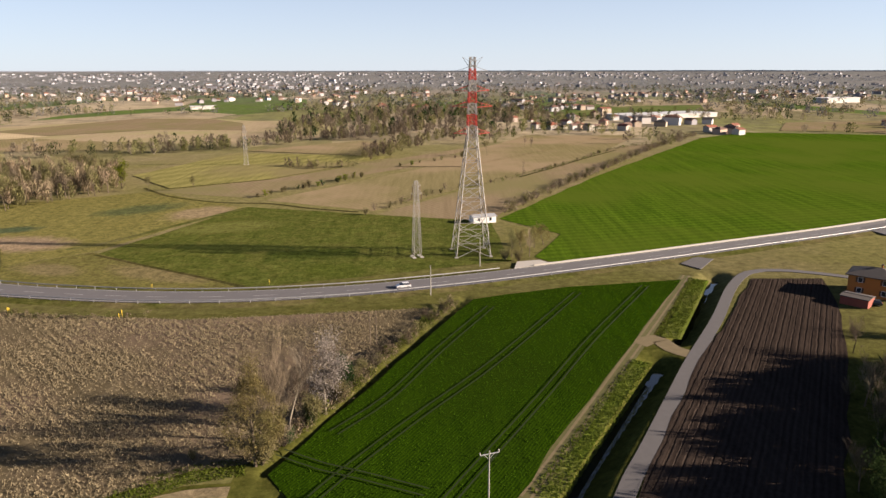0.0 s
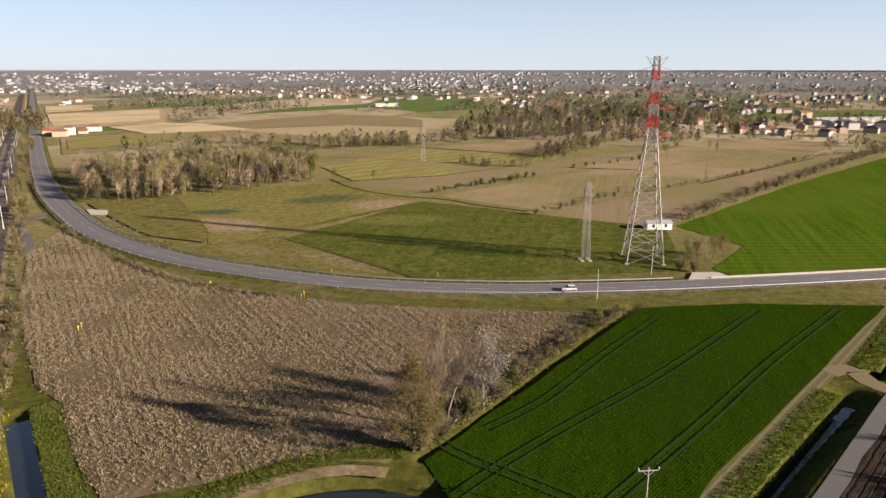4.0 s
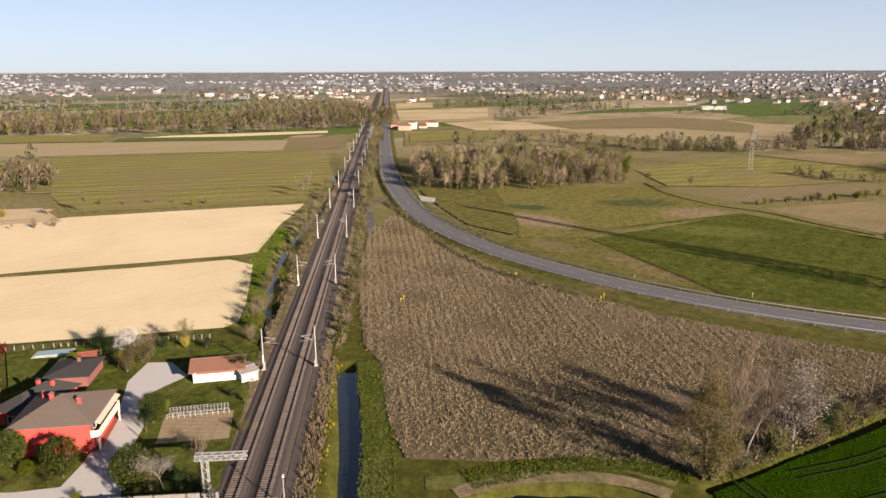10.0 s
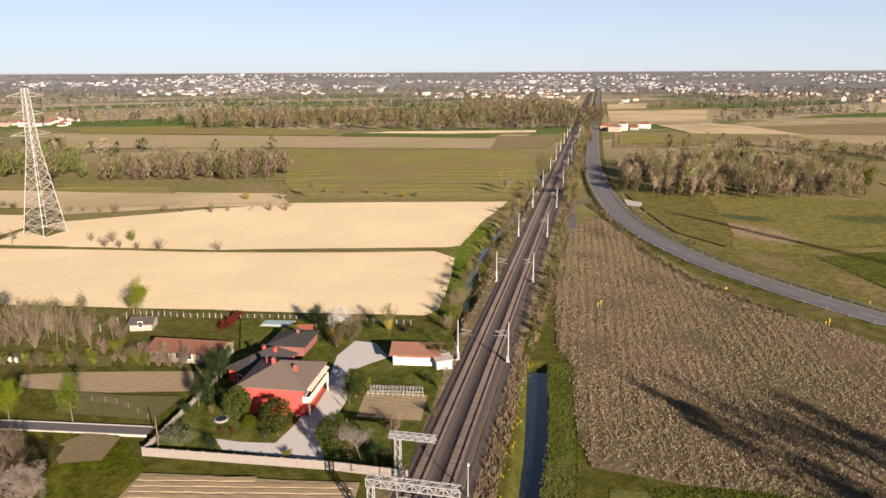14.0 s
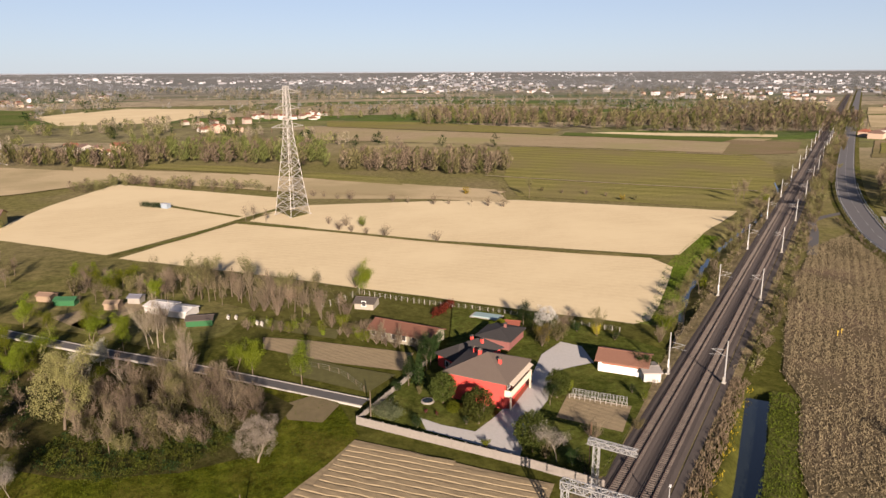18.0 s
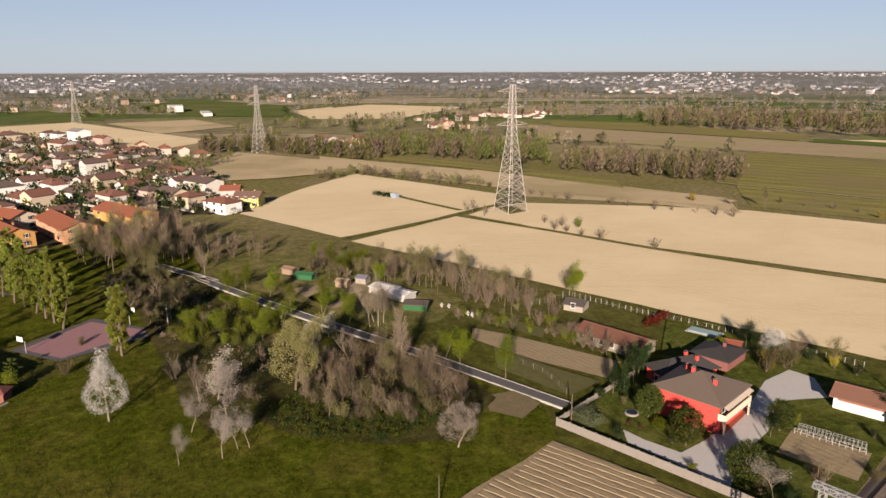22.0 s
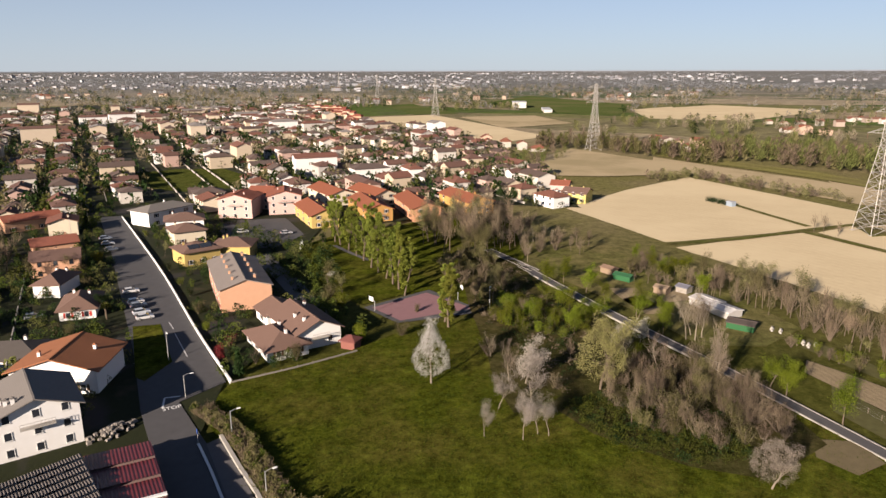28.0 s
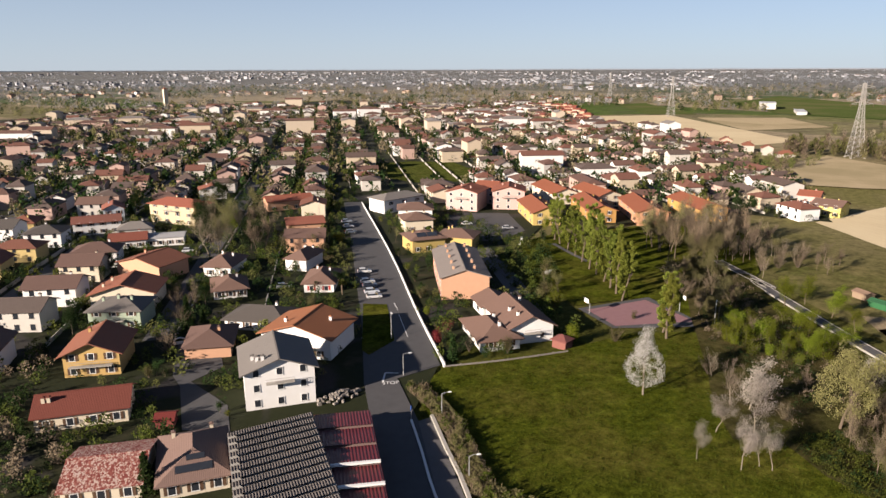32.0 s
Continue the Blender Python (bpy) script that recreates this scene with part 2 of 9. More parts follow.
M_GRASS2 = grassy("rank_meadow", (0.075, 0.085, 0.022), (0.16, 0.165, 0.05), (0.28, 0.22, 0.11), 0.02, 0.7, 0.75)
M_OCHREFIELD = patched("yellow_meadow", ((0.12, 0.115, 0.03), (0.27, 0.24, 0.085), (0.22, 0.20, 0.06)), [(-152, 240, 24, 14, -6, (0.34, 0.25, 0.165)), (-169, 262, 15, 7, 17, (0.075, 0.105, 0.055)), (-135, 303, 24, 12, 42, (0.10, 0.12, 0.05)), (-105, 296, 20, 14, 48, (0.33, 0.25, 0.15))])
M_CORNER = patched("corner_meadow", ((0.10, 0.10, 0.026), (0.21, 0.19, 0.065), (0.19, 0.165, 0.06)), [(-87, 203, 23, 9, -23, (0.22, 0.18, 0.085)), (-123, 207, 16, 7, -20, (0.22, 0.18, 0.09))])
M_MEADOW = patched("green_meadow", ((0.046, 0.062, 0.012), (0.132, 0.150, 0.034), (0.15, 0.145, 0.04)), [(-35, 206, 13, 10, -8, (0.085, 0.105, 0.02)), (-45, 226, 20, 9, 12, (0.055, 0.075, 0.016)), (-71, 234, 30, 7, -6, (0.06, 0.075, 0.02)), (-86, 267, 25, 12, 19, (0.16, 0.165, 0.045))])
M_LAWN = grassy("lawn", (0.027, 0.039, 0.005), (0.106, 0.120, 0.013), (0.155, 0.125, 0.032), 0.06, 1.5, 0.5, 0.5, 1.5)
M_BANK = grassy("bank_grass", (0.07, 0.12, 0.012), (0.17, 0.22, 0.03), (0.26, 0.22, 0.09), 0.06, 0.8, 0.6)
M_VERGE = grassy("verge_grass", (0.050, 0.060, 0.014), (0.13, 0.13, 0.036), (0.19, 0.15, 0.075), 0.05, 0.9, 0.7)
M_DRYBANK = grassy("dry_bank", (0.14, 0.11, 0.062), (0.34, 0.27, 0.165), (0.12, 0.12, 0.04), 0.05, 1.0, 0.5)
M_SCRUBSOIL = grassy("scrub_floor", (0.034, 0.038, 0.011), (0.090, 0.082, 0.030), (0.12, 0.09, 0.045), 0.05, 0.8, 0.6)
M_ASPHALT = surface("asphalt", (0.132, 0.125, 0.128), 0.85, 0.35, 0.9, 0.25, 0.01)
M_ASPHALT2 = surface("old_asphalt", (0.095, 0.092, 0.095), 0.88, 0.3, 0.5, 0.3, 0.01)
M_LANE = surface("pale_lane", (0.12, 0.114, 0.114), 0.9, 0.2, 0.8, 0.25, 0.01)
M_GRAVEL = surface("pale_gravel", (0.56, 0.54, 0.52), 0.95, 0.1, 2.0, 0.2, 0.03)
M_DIRT = surface("dirt", (0.20, 0.16, 0.09), 0.95, 0.1, 0.8, 0.35, 0.05)
M_PAINT = surface("white_paint", (0.95, 0.94, 0.90), 0.7, 0.3, 2.0, 0.12)
M_WORN = surface("worn_road_paint", (0.46, 0.45, 0.44), 0.8, 0.2, 1.0, 0.35)
M_BALLAST = surface("ballast", (0.108, 0.090, 0.082), 0.95, 0.1, 3.0, 0.45, 0.1)
M_SLEEPER = surface("concrete_sleeper", (0.150, 0.123, 0.107), 0.9, 0.2, 2.0, 0.3, 0.01, each=0.3)
M_RAIL = surface("rusty_rail", (0.075, 0.048, 0.040), 0.55, 0.4, 3.0, 0.3, 0.002, 0.3)
M_STEEL = surface("galvanised_steel", (0.55, 0.55, 0.54), 0.45, 0.5, 2.0, 0.15, 0.002, 0.5)
M_PALESTEEL = surface("weathered_steel", (0.40, 0.38, 0.35), 0.6, 0.4, 2.0, 0.15, 0.002, 0.2)
M_RED = surface("red_paint", (0.55, 0.05, 0.03), 0.5, 0.4, 2.0, 0.15)
M_CONCRETE = surface("concrete", (0.48, 0.45, 0.40), 0.9, 0.2, 1.0, 0.25, 0.01)
M_WATER = Nodes("ditch_water", 0.06, 0.6)
M_WATER.b.inputs["Base Color"].default_value = (0.012, 0.018, 0.020, 1)
M_WATER = M_WATER.done(M_WATER.mix((0.010, 0.014, 0.014), (0.022, 0.028, 0.026), M_WATER.noise(M_WATER.coords(), 0.3)))
M_BARK = surface("bark", (0.16, 0.125, 0.09), 0.95, 0.1, 3.0, 0.35, 0.02)
M_PALEBARK = surface("pale_bark", (0.27, 0.23, 0.17), 0.95, 0.1, 3.0, 0.3, 0.02)
M_GLASS = surface("window_glass", (0.035, 0.04, 0.05), 0.12, 0.6, 1.0, 0.2)
M_DARKWOOD = surface("brown_shutter", (0.12, 0.065, 0.035), 0.7, 0.3, 4.0, 0.3, 0.005)
L_GREEN = leaves("fresh_leaves", (0.138, 0.166, 0.016), 0.4)
L_DARK = leaves("evergreen_leaves", (0.030, 0.052, 0.016))
L_BUD = leaves("budding_twigs", (0.195, 0.180, 0.080), 0.45)
L_BROWNBUD = leaves("olive_brown_buds", (0.150, 0.134, 0.060), 0.35)
L_BUDGREEN = leaves("greening_twigs", (0.130, 0.140, 0.045), 0.4)
L_OLIVE = leaves("olive_buds", (0.20, 0.17, 0.066), 0.3)
L_BRAMBLE = leaves("bramble_leaves", (0.075, 0.09, 0.016), 0.45)
L_GARDEN = leaves("garden_leaves", (0.072, 0.085, 0.020), 0.45)
L_CEDAR = leaves("cedar_needles", (0.16, 0.19, 0.10), 0.35)
L_TWIG = leaves("bare_twigs", (0.185, 0.145, 0.100), 0.4, 0.1)
L_GROVE = leaves("grove_twigs", (0.335, 0.262, 0.172), 0.35, 0.2)
L_PALETWIG = leaves("pale_twigs", (0.36, 0.31, 0.25), 0.3, 0.1)
L_GREYTWIG = leaves("grey_twigs", (0.245, 0.202, 0.146), 0.35, 0.1)
L_POPLAR = leaves("poplar_leaves", (0.175, 0.195, 0.034))
L_BLOSSOM = leaves("white_blossom", (0.88, 0.82, 0.75), 0.25, 0.3)
L_PALE = leaves("sparse_blossom", (0.34, 0.30, 0.26), 0.35, 0.25)
# distance haze is put into the next two leaf colours
L_HAZY = leaves("haze_tinted_woods", (0.220, 0.213, 0.200), 0.3, 0.1)
L_HAZEBLUE = leaves("blue_haze_tinted_woods", (0.270, 0.285, 0.315), 0.3, 0.1)
L_YELLOW = leaves("yellow_blossom", (0.42, 0.33, 0.03), 0.35)
L_SILVER = leaves("silvery_buds", (0.48, 0.45, 0.36), 0.25)
L_REDLEAF = leaves("red_leaves", (0.16, 0.025, 0.03), 0.4)
L_CREAM = leaves("cream_buds", (0.215, 0.190, 0.080), 0.3)
L_STRAW = leaves("dry_reed_blades", (0.225, 0.176, 0.115), 0.4, 0.15)
L_PALESTRAW = leaves("straw", (0.42, 0.33, 0.20), 0.3, 0.15)
L_GRASS = leaves("grass_tufts", (0.10, 0.135, 0.018), 0.45, 0.2)


# ---- mesh helpers ----
class Shape:
    """Verts and faces that are gathered and then linked as one mesh."""
    def __init__(self):
        self.v, self.f = [], []

    def add(self, verts, faces):
        n = len(self.v)
        self.v.extend(tuple(p) for p in verts)
        self.f.extend(tuple(n + i for i in f) for f in faces)
        return self

    def box(self, c, s, turn=0.0, taper=1.0):
        (x, y, z), (a, b, h) = c, (s[0] / 2, s[1] / 2, s[2] / 2)
        co, si = math.cos(radians(turn)), math.sin(radians(turn))
        pts = []
        for k, q in ((-1, 1.0), (1, taper)):
            for u, w in ((-a, -b), (a, -b), (a, b), (-a, b)):
                u, w = u * q, w * q
                pts.append((x + u * co - w * si, y + u * si + w * co, z + k * h))
        return self.add(pts, [(3, 2, 1, 0), (4, 5, 6, 7), (0, 1, 5, 4), (1, 2, 6, 5), (2, 3, 7, 6), (3, 0, 4, 7)])

    def beam(self, p, q, w, d=None):
        """A bar of square section from p to q."""
        p, q = Vector(p), Vector(q)
        ax = (q - p).normalized()
        side = ax.cross(Vector((0, 0, 1)) if abs(ax.z) < 0.95 else Vector((1, 0, 0))).normalized() * w / 2
        up = side.cross(ax).normalized() * (d or w) / 2
        pts = [e + a * side + b * up for e in (p, q) for a, b in ((-1, -1), (1, -1), (1, 1), (-1, 1))]
        return self.add(pts, [(3, 2, 1, 0), (4, 5, 6, 7), (0, 1, 5, 4), (1, 2, 6, 5), (2, 3, 7, 6), (3, 0, 4, 7)])

    def tube(self, path, radii, sides=6, cap=True):
        rings = []
        for i, p in enumerate(path):
            a = Vector(path[min(i + 1, len(path) - 1)]) - Vector(path[max(i - 1, 0)])
            a.normalize()
            s = a.cross(Vector((0, 0, 1)) if abs(a.z) < 0.9 else Vector((1, 0, 0))).normalized()
            u = s.cross(a)
            rings.append([Vector(p) + radii[i] * (math.cos(k * 2 * math.pi / sides) * s + math.sin(k * 2 * math.pi / sides) * u) for k in range(sides)])
        faces = []
        for i in range(len(rings) - 1):
            for k in range(sides):
                j = (k + 1) % sides
                faces.append((i * sides + k, i * sides + j, (i + 1) * sides + j, (i + 1) * sides + k))
        if cap:
            faces.append(tuple(range(sides))[::-1])
            faces.append(tuple((len(rings) - 1) * sides + k for k in range(sides)))
        return self.add([p for r in rings for p in r], faces)

    def prism(self, poly, z0, z1):
        n = len(poly)
        pts = [(x, y, z0) for x, y in poly] + [(x, y, z1) for x, y in poly]
        return self.add(pts, [tuple(range(n))[::-1], tuple(range(n, 2 * n))] + [(i, (i + 1) % n, n + (i + 1) % n, n + i) for i in range(n)])


def mesh_of(name, shape, *mats, smooth=False):
    me = bpy.data.meshes.new(name)
    me.from_pydata(shape.v, [], shape.f)
    for m in mats:
        me.materials.append(m)
    if smooth:
        me.polygons.foreach_set("use_smooth", [True] * len(me.polygons))
    me.update()
    return me


def part(name, shape, mat, parent=None, label="", smooth=False):
    ob = new(name, mesh_of(name, shape, mat, smooth=smooth))
    if parent is not None:
        ob.parent = parent
    if label:
        ob["label"] = label
    return ob


def thing(name, label, category, group="", at=None):
    ob = tagged(new(name), label, category, group)
    ob.empty_display_size = 0.5
    if at is not None:
        ob.matrix_basis = at
    return ob


def structure(name, shape, mat, label, category, smooth=False, kind="structure"):
    return tagged(part(name, shape, mat, None, "", smooth), label, category, kind=kind)


def curve_through(pts, step=4.0):
    """A smooth line through plan points, cut into even steps."""
    P = [Vector((x, y)) for x, y in pts]
    P = [2 * P[0] - P[1]] + P + [2 * P[-1] - P[-2]]
    out = []
    for i in range(1, len(P) - 2):
        n = max(2, int((P[i + 1] - P[i]).length / step))
        for k in range(n):
            t = k / n
            a, b, c, d = P[i - 1], P[i], P[i + 1], P[i + 2]
            out.append(0.5 * ((2 * b) + (c - a) * t + (2 * a - 5 * b + 4 * c - d) * t * t + (3 * b - a - 3 * c + d) * t ** 3))
    out.append(P[-2])
    return out


def sides_of(line):
    out = []
    for i, p in enumerate(line):
        d = (line[min(i + 1, len(line) - 1)] - line[max(i - 1, 0)]).normalized()
        out.append(Vector((d.y, -d.x)))
    return out


def ribbon(line, left, right, z=0.1, shape=None, thick=0.0):
    """A band along a line, from `left` to `right` metres to the right of it."""
    s = shape or Shape()
    nn = sides_of(line)
    zz = z if callable(z) else (lambda i: z)
    pts, faces = [], []
    for i, (p, n) in enumerate(zip(line, nn)):
        a, b = p + n * left, p + n * right
        pts += [(a.x, a.y, zz(i)), (b.x, b.y, zz(i))]
        if i:
            faces.append((2 * i - 2, 2 * i - 1, 2 * i + 1, 2 * i))
    if thick:
        m = len(pts)
        pts += [(x, y, q - thick) for x, y, q in pts]
        for i in range(1, len(line)):
            faces.append((2 * i - 2, 2 * i, m + 2 * i, m + 2 * i - 2))
            faces.append((2 * i - 1, m + 2 * i - 1, m + 2 * i + 1, 2 * i + 1))
    return s.add(pts, faces)


def profile(line, cross, shape=None):
    """A cross section [(offset, height), ...] swept along a line."""
    s = shape or Shape()
    nn, k = sides_of(line), len(cross)
    pts, faces = [], []
    for i, (p, n) in enumerate(zip(line, nn)):
        for o, h in cross:
            q = p + n * o
            pts.append((q.x, q.y, h))
        if i:
            for j in range(k - 1):
                faces.append(((i - 1) * k + j, (i - 1) * k + j + 1, i * k + j + 1, i * k + j))
    return s.add(pts, faces)


def inside(x, y, poly):
    hit, n = False, len(poly)
    for i in range(n):
        (x0, y0), (x1, y1) = poly[i], poly[i - 1]
        if (y0 > y) != (y1 > y) and x < (x1 - x0) * (y - y0) / (y1 - y0) + x0:
            hit = not hit
    return hit


def scatter(poly, count, rng, gap=0.0):
    xs, ys = [p[0] for p in poly], [p[1] for p in poly]
    got, tries = [], 0
    while len(got) < count and tries < count * 30:
        tries += 1
        x, y = rng.uniform(min(xs), max(xs)), rng.uniform(min(ys), max(ys))
        if inside(x, y, poly) and (not gap or all((x - a) ** 2 + (y - b) ** 2 > gap * gap for a, b in got)):
            got.append((x, y))
    return got


# ---- ground ----
def far_rise(r):
    """The plain climbs gently towards the horizon."""
    return 0.0 if r < 2500 else 52.0 * ((r - 2500) / 2400) ** 1.5


# ditches and canals cut into the plain: line, half width at the top, half width of the bed, depth
DITCHES = [
    ([(82.3, 201.2), (70.2, 180.7), (59.0, 158.9), (52.9, 149.8)], 4.8, 0.6, 2.4),
    ([(45.9, 136.9), (37.7, 123.5), (28.7, 108.2), (18.6, 89.9), (8, 66), (-4, 44)], 5.0, 0.7, 2.8),
    ([(-101.3, 89.9), (-66.5, 58.8), (-40, 30)], 3.4, 1.9, 1.3),
    ([(-14.6, 87.0), (-25.7, 85.3), (-32.0, 85.7), (-39.2, 83.3), (-45.9, 78.0), (-50.7, 73.3), (-50, 62)], 3.6, 1.1, 1.5),
    ([(-112, 74), (-123.7, 86.0), (-135.6, 95.6), (-148.5, 104.9), (-163.5, 116.5), (-174.9, 127.8), (-191.4, 143.4), (-213.2, 168.3), (-245.2, 207.0), (-293.0, 258.3), (-349.1, 299.8), (-397.7, 336.1), (-435.3, 361.4), (-459.8, 362.8), (-496.4, 388.8), (-520.9, 425.9)], 4.2, 0.55, 1.7),
    ([(5.5, 179.3), (-6.0, 149.8), (-14.3, 128.6), (-21.7, 106.3), (-27.6, 95.1)], 1.6, 0.4, 0.8),
]


def ditch_depth(x, y):
    """How deep the ground lies at plan points, for arrays."""
    z = np.zeros_like(x)
    for line, half, bed, deep in DITCHES:
        best = np.full_like(x, 1e9)
        pts = curve_through(line, 6.0)
        for a, b in zip(pts, pts[1:]):
            dx, dy = b.x - a.x, b.y - a.y
            t = np.clip(((x - a.x) * dx + (y - a.y) * dy) / (dx * dx + dy * dy + 1e-9), 0, 1)
            best = np.minimum(best, np.hypot(x - a.x - t * dx, y - a.y - t * dy))
        z = np.minimum(z, -deep * np.clip((half - best) / (half - bed), 0, 1))
    return z


def build_ground():
    radii = [0, 20, 35, 45, 52] + [57 + 1.15 * i for i in range(150)] + [232 + 2.4 * i for i in range(50)] + [360, 380, 410, 450, 520, 620, 750, 950, 1200, 1700, 2500, 2800, 3100, 3400, 3700, 4000, 4300, 4600, 4900]
    n = 900
    ang = np.arange(n) * 2 * math.pi / n
    r = np.array(radii[1:])[:, None]
    x, y = (r * np.cos(ang)[None]), (r * np.sin(ang)[None])
    z = np.vectorize(far_rise)(r) + 0 * x
    near = (r[:, 0] < 520)
    z[near] += ditch_depth(x[near], y[near])
    verts = np.concatenate([np.zeros((1, 3)), np.stack([x, y, z], -1).reshape(-1, 3)])
    k, m = np.meshgrid(np.arange(n), np.arange(len(radii) - 2))
    j = (k + 1) % n
    b = 1 + m * n
    quads = np.stack([b + k, b + n + k, b + n + j, b + j], -1).reshape(-1, 4)
    s = Shape()
    s.v = [tuple(p) for p in verts.tolist()]
    s.f = [tuple(q) for q in quads.tolist()] + [(0, 1 + q, 1 + (q + 1) % n) for q in range(n)]
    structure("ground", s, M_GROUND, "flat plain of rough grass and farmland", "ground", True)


build_ground()
for i, (line, half, bed, deep) in enumerate(DITCHES[:5]):
    w = bed + 0.22 * (half - bed) / deep
    structure("water_%d" % (i + 1), ribbon(curve_through(line, 4.0), -w, w, 0.2 - deep), M_WATER, "still dark water in a narrow ditch", "water")

_level = itertools.count()
FIELDS = []


def field(name, poly, mat, label, category="field"):
    """A field lies a little over the ground, with an uneven edge."""
    z = 0.05 + 0.012 * next(_level)
    FIELDS.append(poly)
    rng = random.Random(name + str(poly[0]))
    edge = []
    for i, (x, y) in enumerate(poly):
        x1, y1 = poly[(i + 1) % len(poly)]
        n = max(1, int(math.hypot(x1 - x, y1 - y) / 9))
        for k in range(n):
            t, j = k / n, (0.5 if k else 0.0)
            edge.append((x + (x1 - x) * t + rng.uniform(-j, j), y + (y1 - y) * t + rng.uniform(-j, j), z))
    s = Shape().add(edge, [tuple(range(len(edge)))])
    return structure(name, s, mat, label, category)


field("field_olive", [(-85, 326), (-31, 300), (115, 517), (184, 664), (77, 665), (-16, 433)], M_OLIVE, "olive-brown stubble field along a hedge")
field("field_tan_strip", [(-149, 350), (-94, 332), (-80, 368), (-24, 438), (47, 611), (20, 560), (-98, 391)], M_TILL2, "narrow strip of tan tilled soil")
field("field_brown_strip", [(-29, 292), (137, 556), (191, 600), (26, 298), (20, 280), (-11, 285)], M_TILL2, "pinkish brown tilled strip beside the wheat")
field("field_striped", [(-391, 615), (-489, 773), (-341, 932), (-125, 794), (-105, 667), (-156, 558), (-276, 614)], M_PINK, "striped brown stubble field before a tree belt")
field("field_yellow", [(-160, 240), (-225, 300), (-149, 350), (-91, 309), (-119, 230), (-140, 211)], M_OCHREFIELD, "yellowish rough meadow with bare patches")
field("field_meadow", [(-117, 226), (-89, 309), (-31, 292), (19, 278), (22, 217), (-12, 204), (-57, 188)], M_MEADOW, "green meadow around the power pylons")
field("field_corner", [(-138, 196), (-140, 211), (-119, 228), (-58, 188), (-95, 188)], M_CORNER, "dry grass corner beside the road")
field("field_wheat_far", [(23, 283), (92, 408), (233, 636), (299, 694), (520, 640), (420, 380), (179, 273), (114, 244), (69, 225), (36, 214), (30, 222), (44, 255)], M_WHEAT2, "wide field of bright green young wheat")
field("field_wheat", [(-27, 94), (8, 178), (35, 189), (70, 196), (48, 157), (22, 110), (8, 84), (-8, 66)], M_WHEAT, "dark green young wheat with tractor lines")
field("field_reed", [(-205, 214), (-161, 187), (-110, 167), (-65, 162), (-36, 166), (-2, 171), (-10.5, 148), (-18, 127), (-25, 106), (-31, 97), (-39, 95), (-48, 89), (-57, 80), (-68, 72), (-81, 81), (-97, 96), (-108, 101), (-151, 140), (-192, 186)], M_REED, "fallow field of dry brown reeds and weeds")
field("field_furrows", [(91, 197), (112, 197), (100, 165), (86, 137), (58, 88), (28, 88), (54, 137), (72, 165)], M_FURROW, "dark ploughed soil with long furrows beside the lane")
field("field_pale", [(-243.5, -45.5), (-291, -7.5), (-236, 61), (-195, 124), (-183.5, 124.9), (-167.5, 112.7), (-152.2, 100.5), (-142.6, 91.8), (-141.5, 86.8), (-164, 58), (-210, 0)], M_TILL, "pale tan tilled field, bare and smooth")
field("field_pale_west", [(-292, -103), (-354, -93), (-415, -74), (-347, 10), (-310, 8), (-294, -9), (-249, -50)], M_TILL, "pale tan tilled field around a small copse")
field("field_pale_north", [(-293, -3.5), (-309, 7), (-322, 22), (-319, 50), (-315, 84), (-307, 120), (-254, 203), (-248.7, 197.3), (-222.3, 163.9), (-195.9, 135.6), (-197, 130), (-239, 61), (-262, 31.5)], M_TILL, "pale tan tilled field beside the canal")
field("field_brown_far", [(-437, -4), (-338, 121), (-301, 115), (-321, 82), (-339, 24)], M_TILL3, "narrow brown tilled strip behind bare trees")
field("field_striped_green", [(-532, 202), (-531, 402), (-375, 323), (-318, 277), (-258, 209), (-317, 125), (-370, 137)], M_STRIPE, "olive meadow mown in long stripes")
field("field_pink_far", [(-565, 68), (-627, 237), (-528, 452), (-457, 349), (-541, 205)], M_PINK, "pale brown stubble strips")
field("field_dun_far", [(-1078, -284), (-1312, -203), (-1217, -22), (-917, -105), (-909, -216)], M_TILL, "distant pale tilled field")
field("field_tan_far", [(-745, -557), (-844, -496), (-616, -237), (-533, -253)], M_TILL, "tan tilled field behind the village")
field("field_tan_mid", [(-528, -185), (-467, -85), (-423, -105), (-459, -170)], M_TILL3, "tan tilled field below a pylon")
field("field_beds", [(-105, 13), (-84, 40), (-60, 20), (-83, -6)], M_STUB, "raked vegetable beds of dry earth outside a garden wall")
field("field_lawn", [(-89, -99), (-114, -88), (-133, -84), (-160, -62), (-144, -18), (-120, 12), (-106, 14), (-84, -6), (-50, -30), (-58, -62), (-78, -95)], M_LAWN, "rough green meadow with flowering trees")

field("field_road_tan", [(-573.6, 601.7), (-748.7, 787.9), (-660.7, 914.4), (-511.4, 709.8)], M_PINK, "pale tan field beside the long road")
field("field_road_brown", [(-390.9, 418.2), (-488.2, 524.3), (-415.7, 638.8), (-246.5, 607.3), (-249.9, 538.8), (-365.8, 524.7), (-370.1, 452.5)], M_OLIVE, "dun field behind the grove")
field("field_brown_wide", [(-444.6, 660.7), (-424.8, 845.1), (-199.1, 862.4), (-119.5, 754.9), (-184.4, 585.8), (-306.5, 609.1)], M_PINK, "wide striped stubble field")
field("field_pale_strip", [(-632.3, 293.2), (-634.3, 348.9), (-559.0, 482.8), (-538.2, 464.8), (-594.8, 343.5)], M_TILL, "narrow pale strip along a wood")
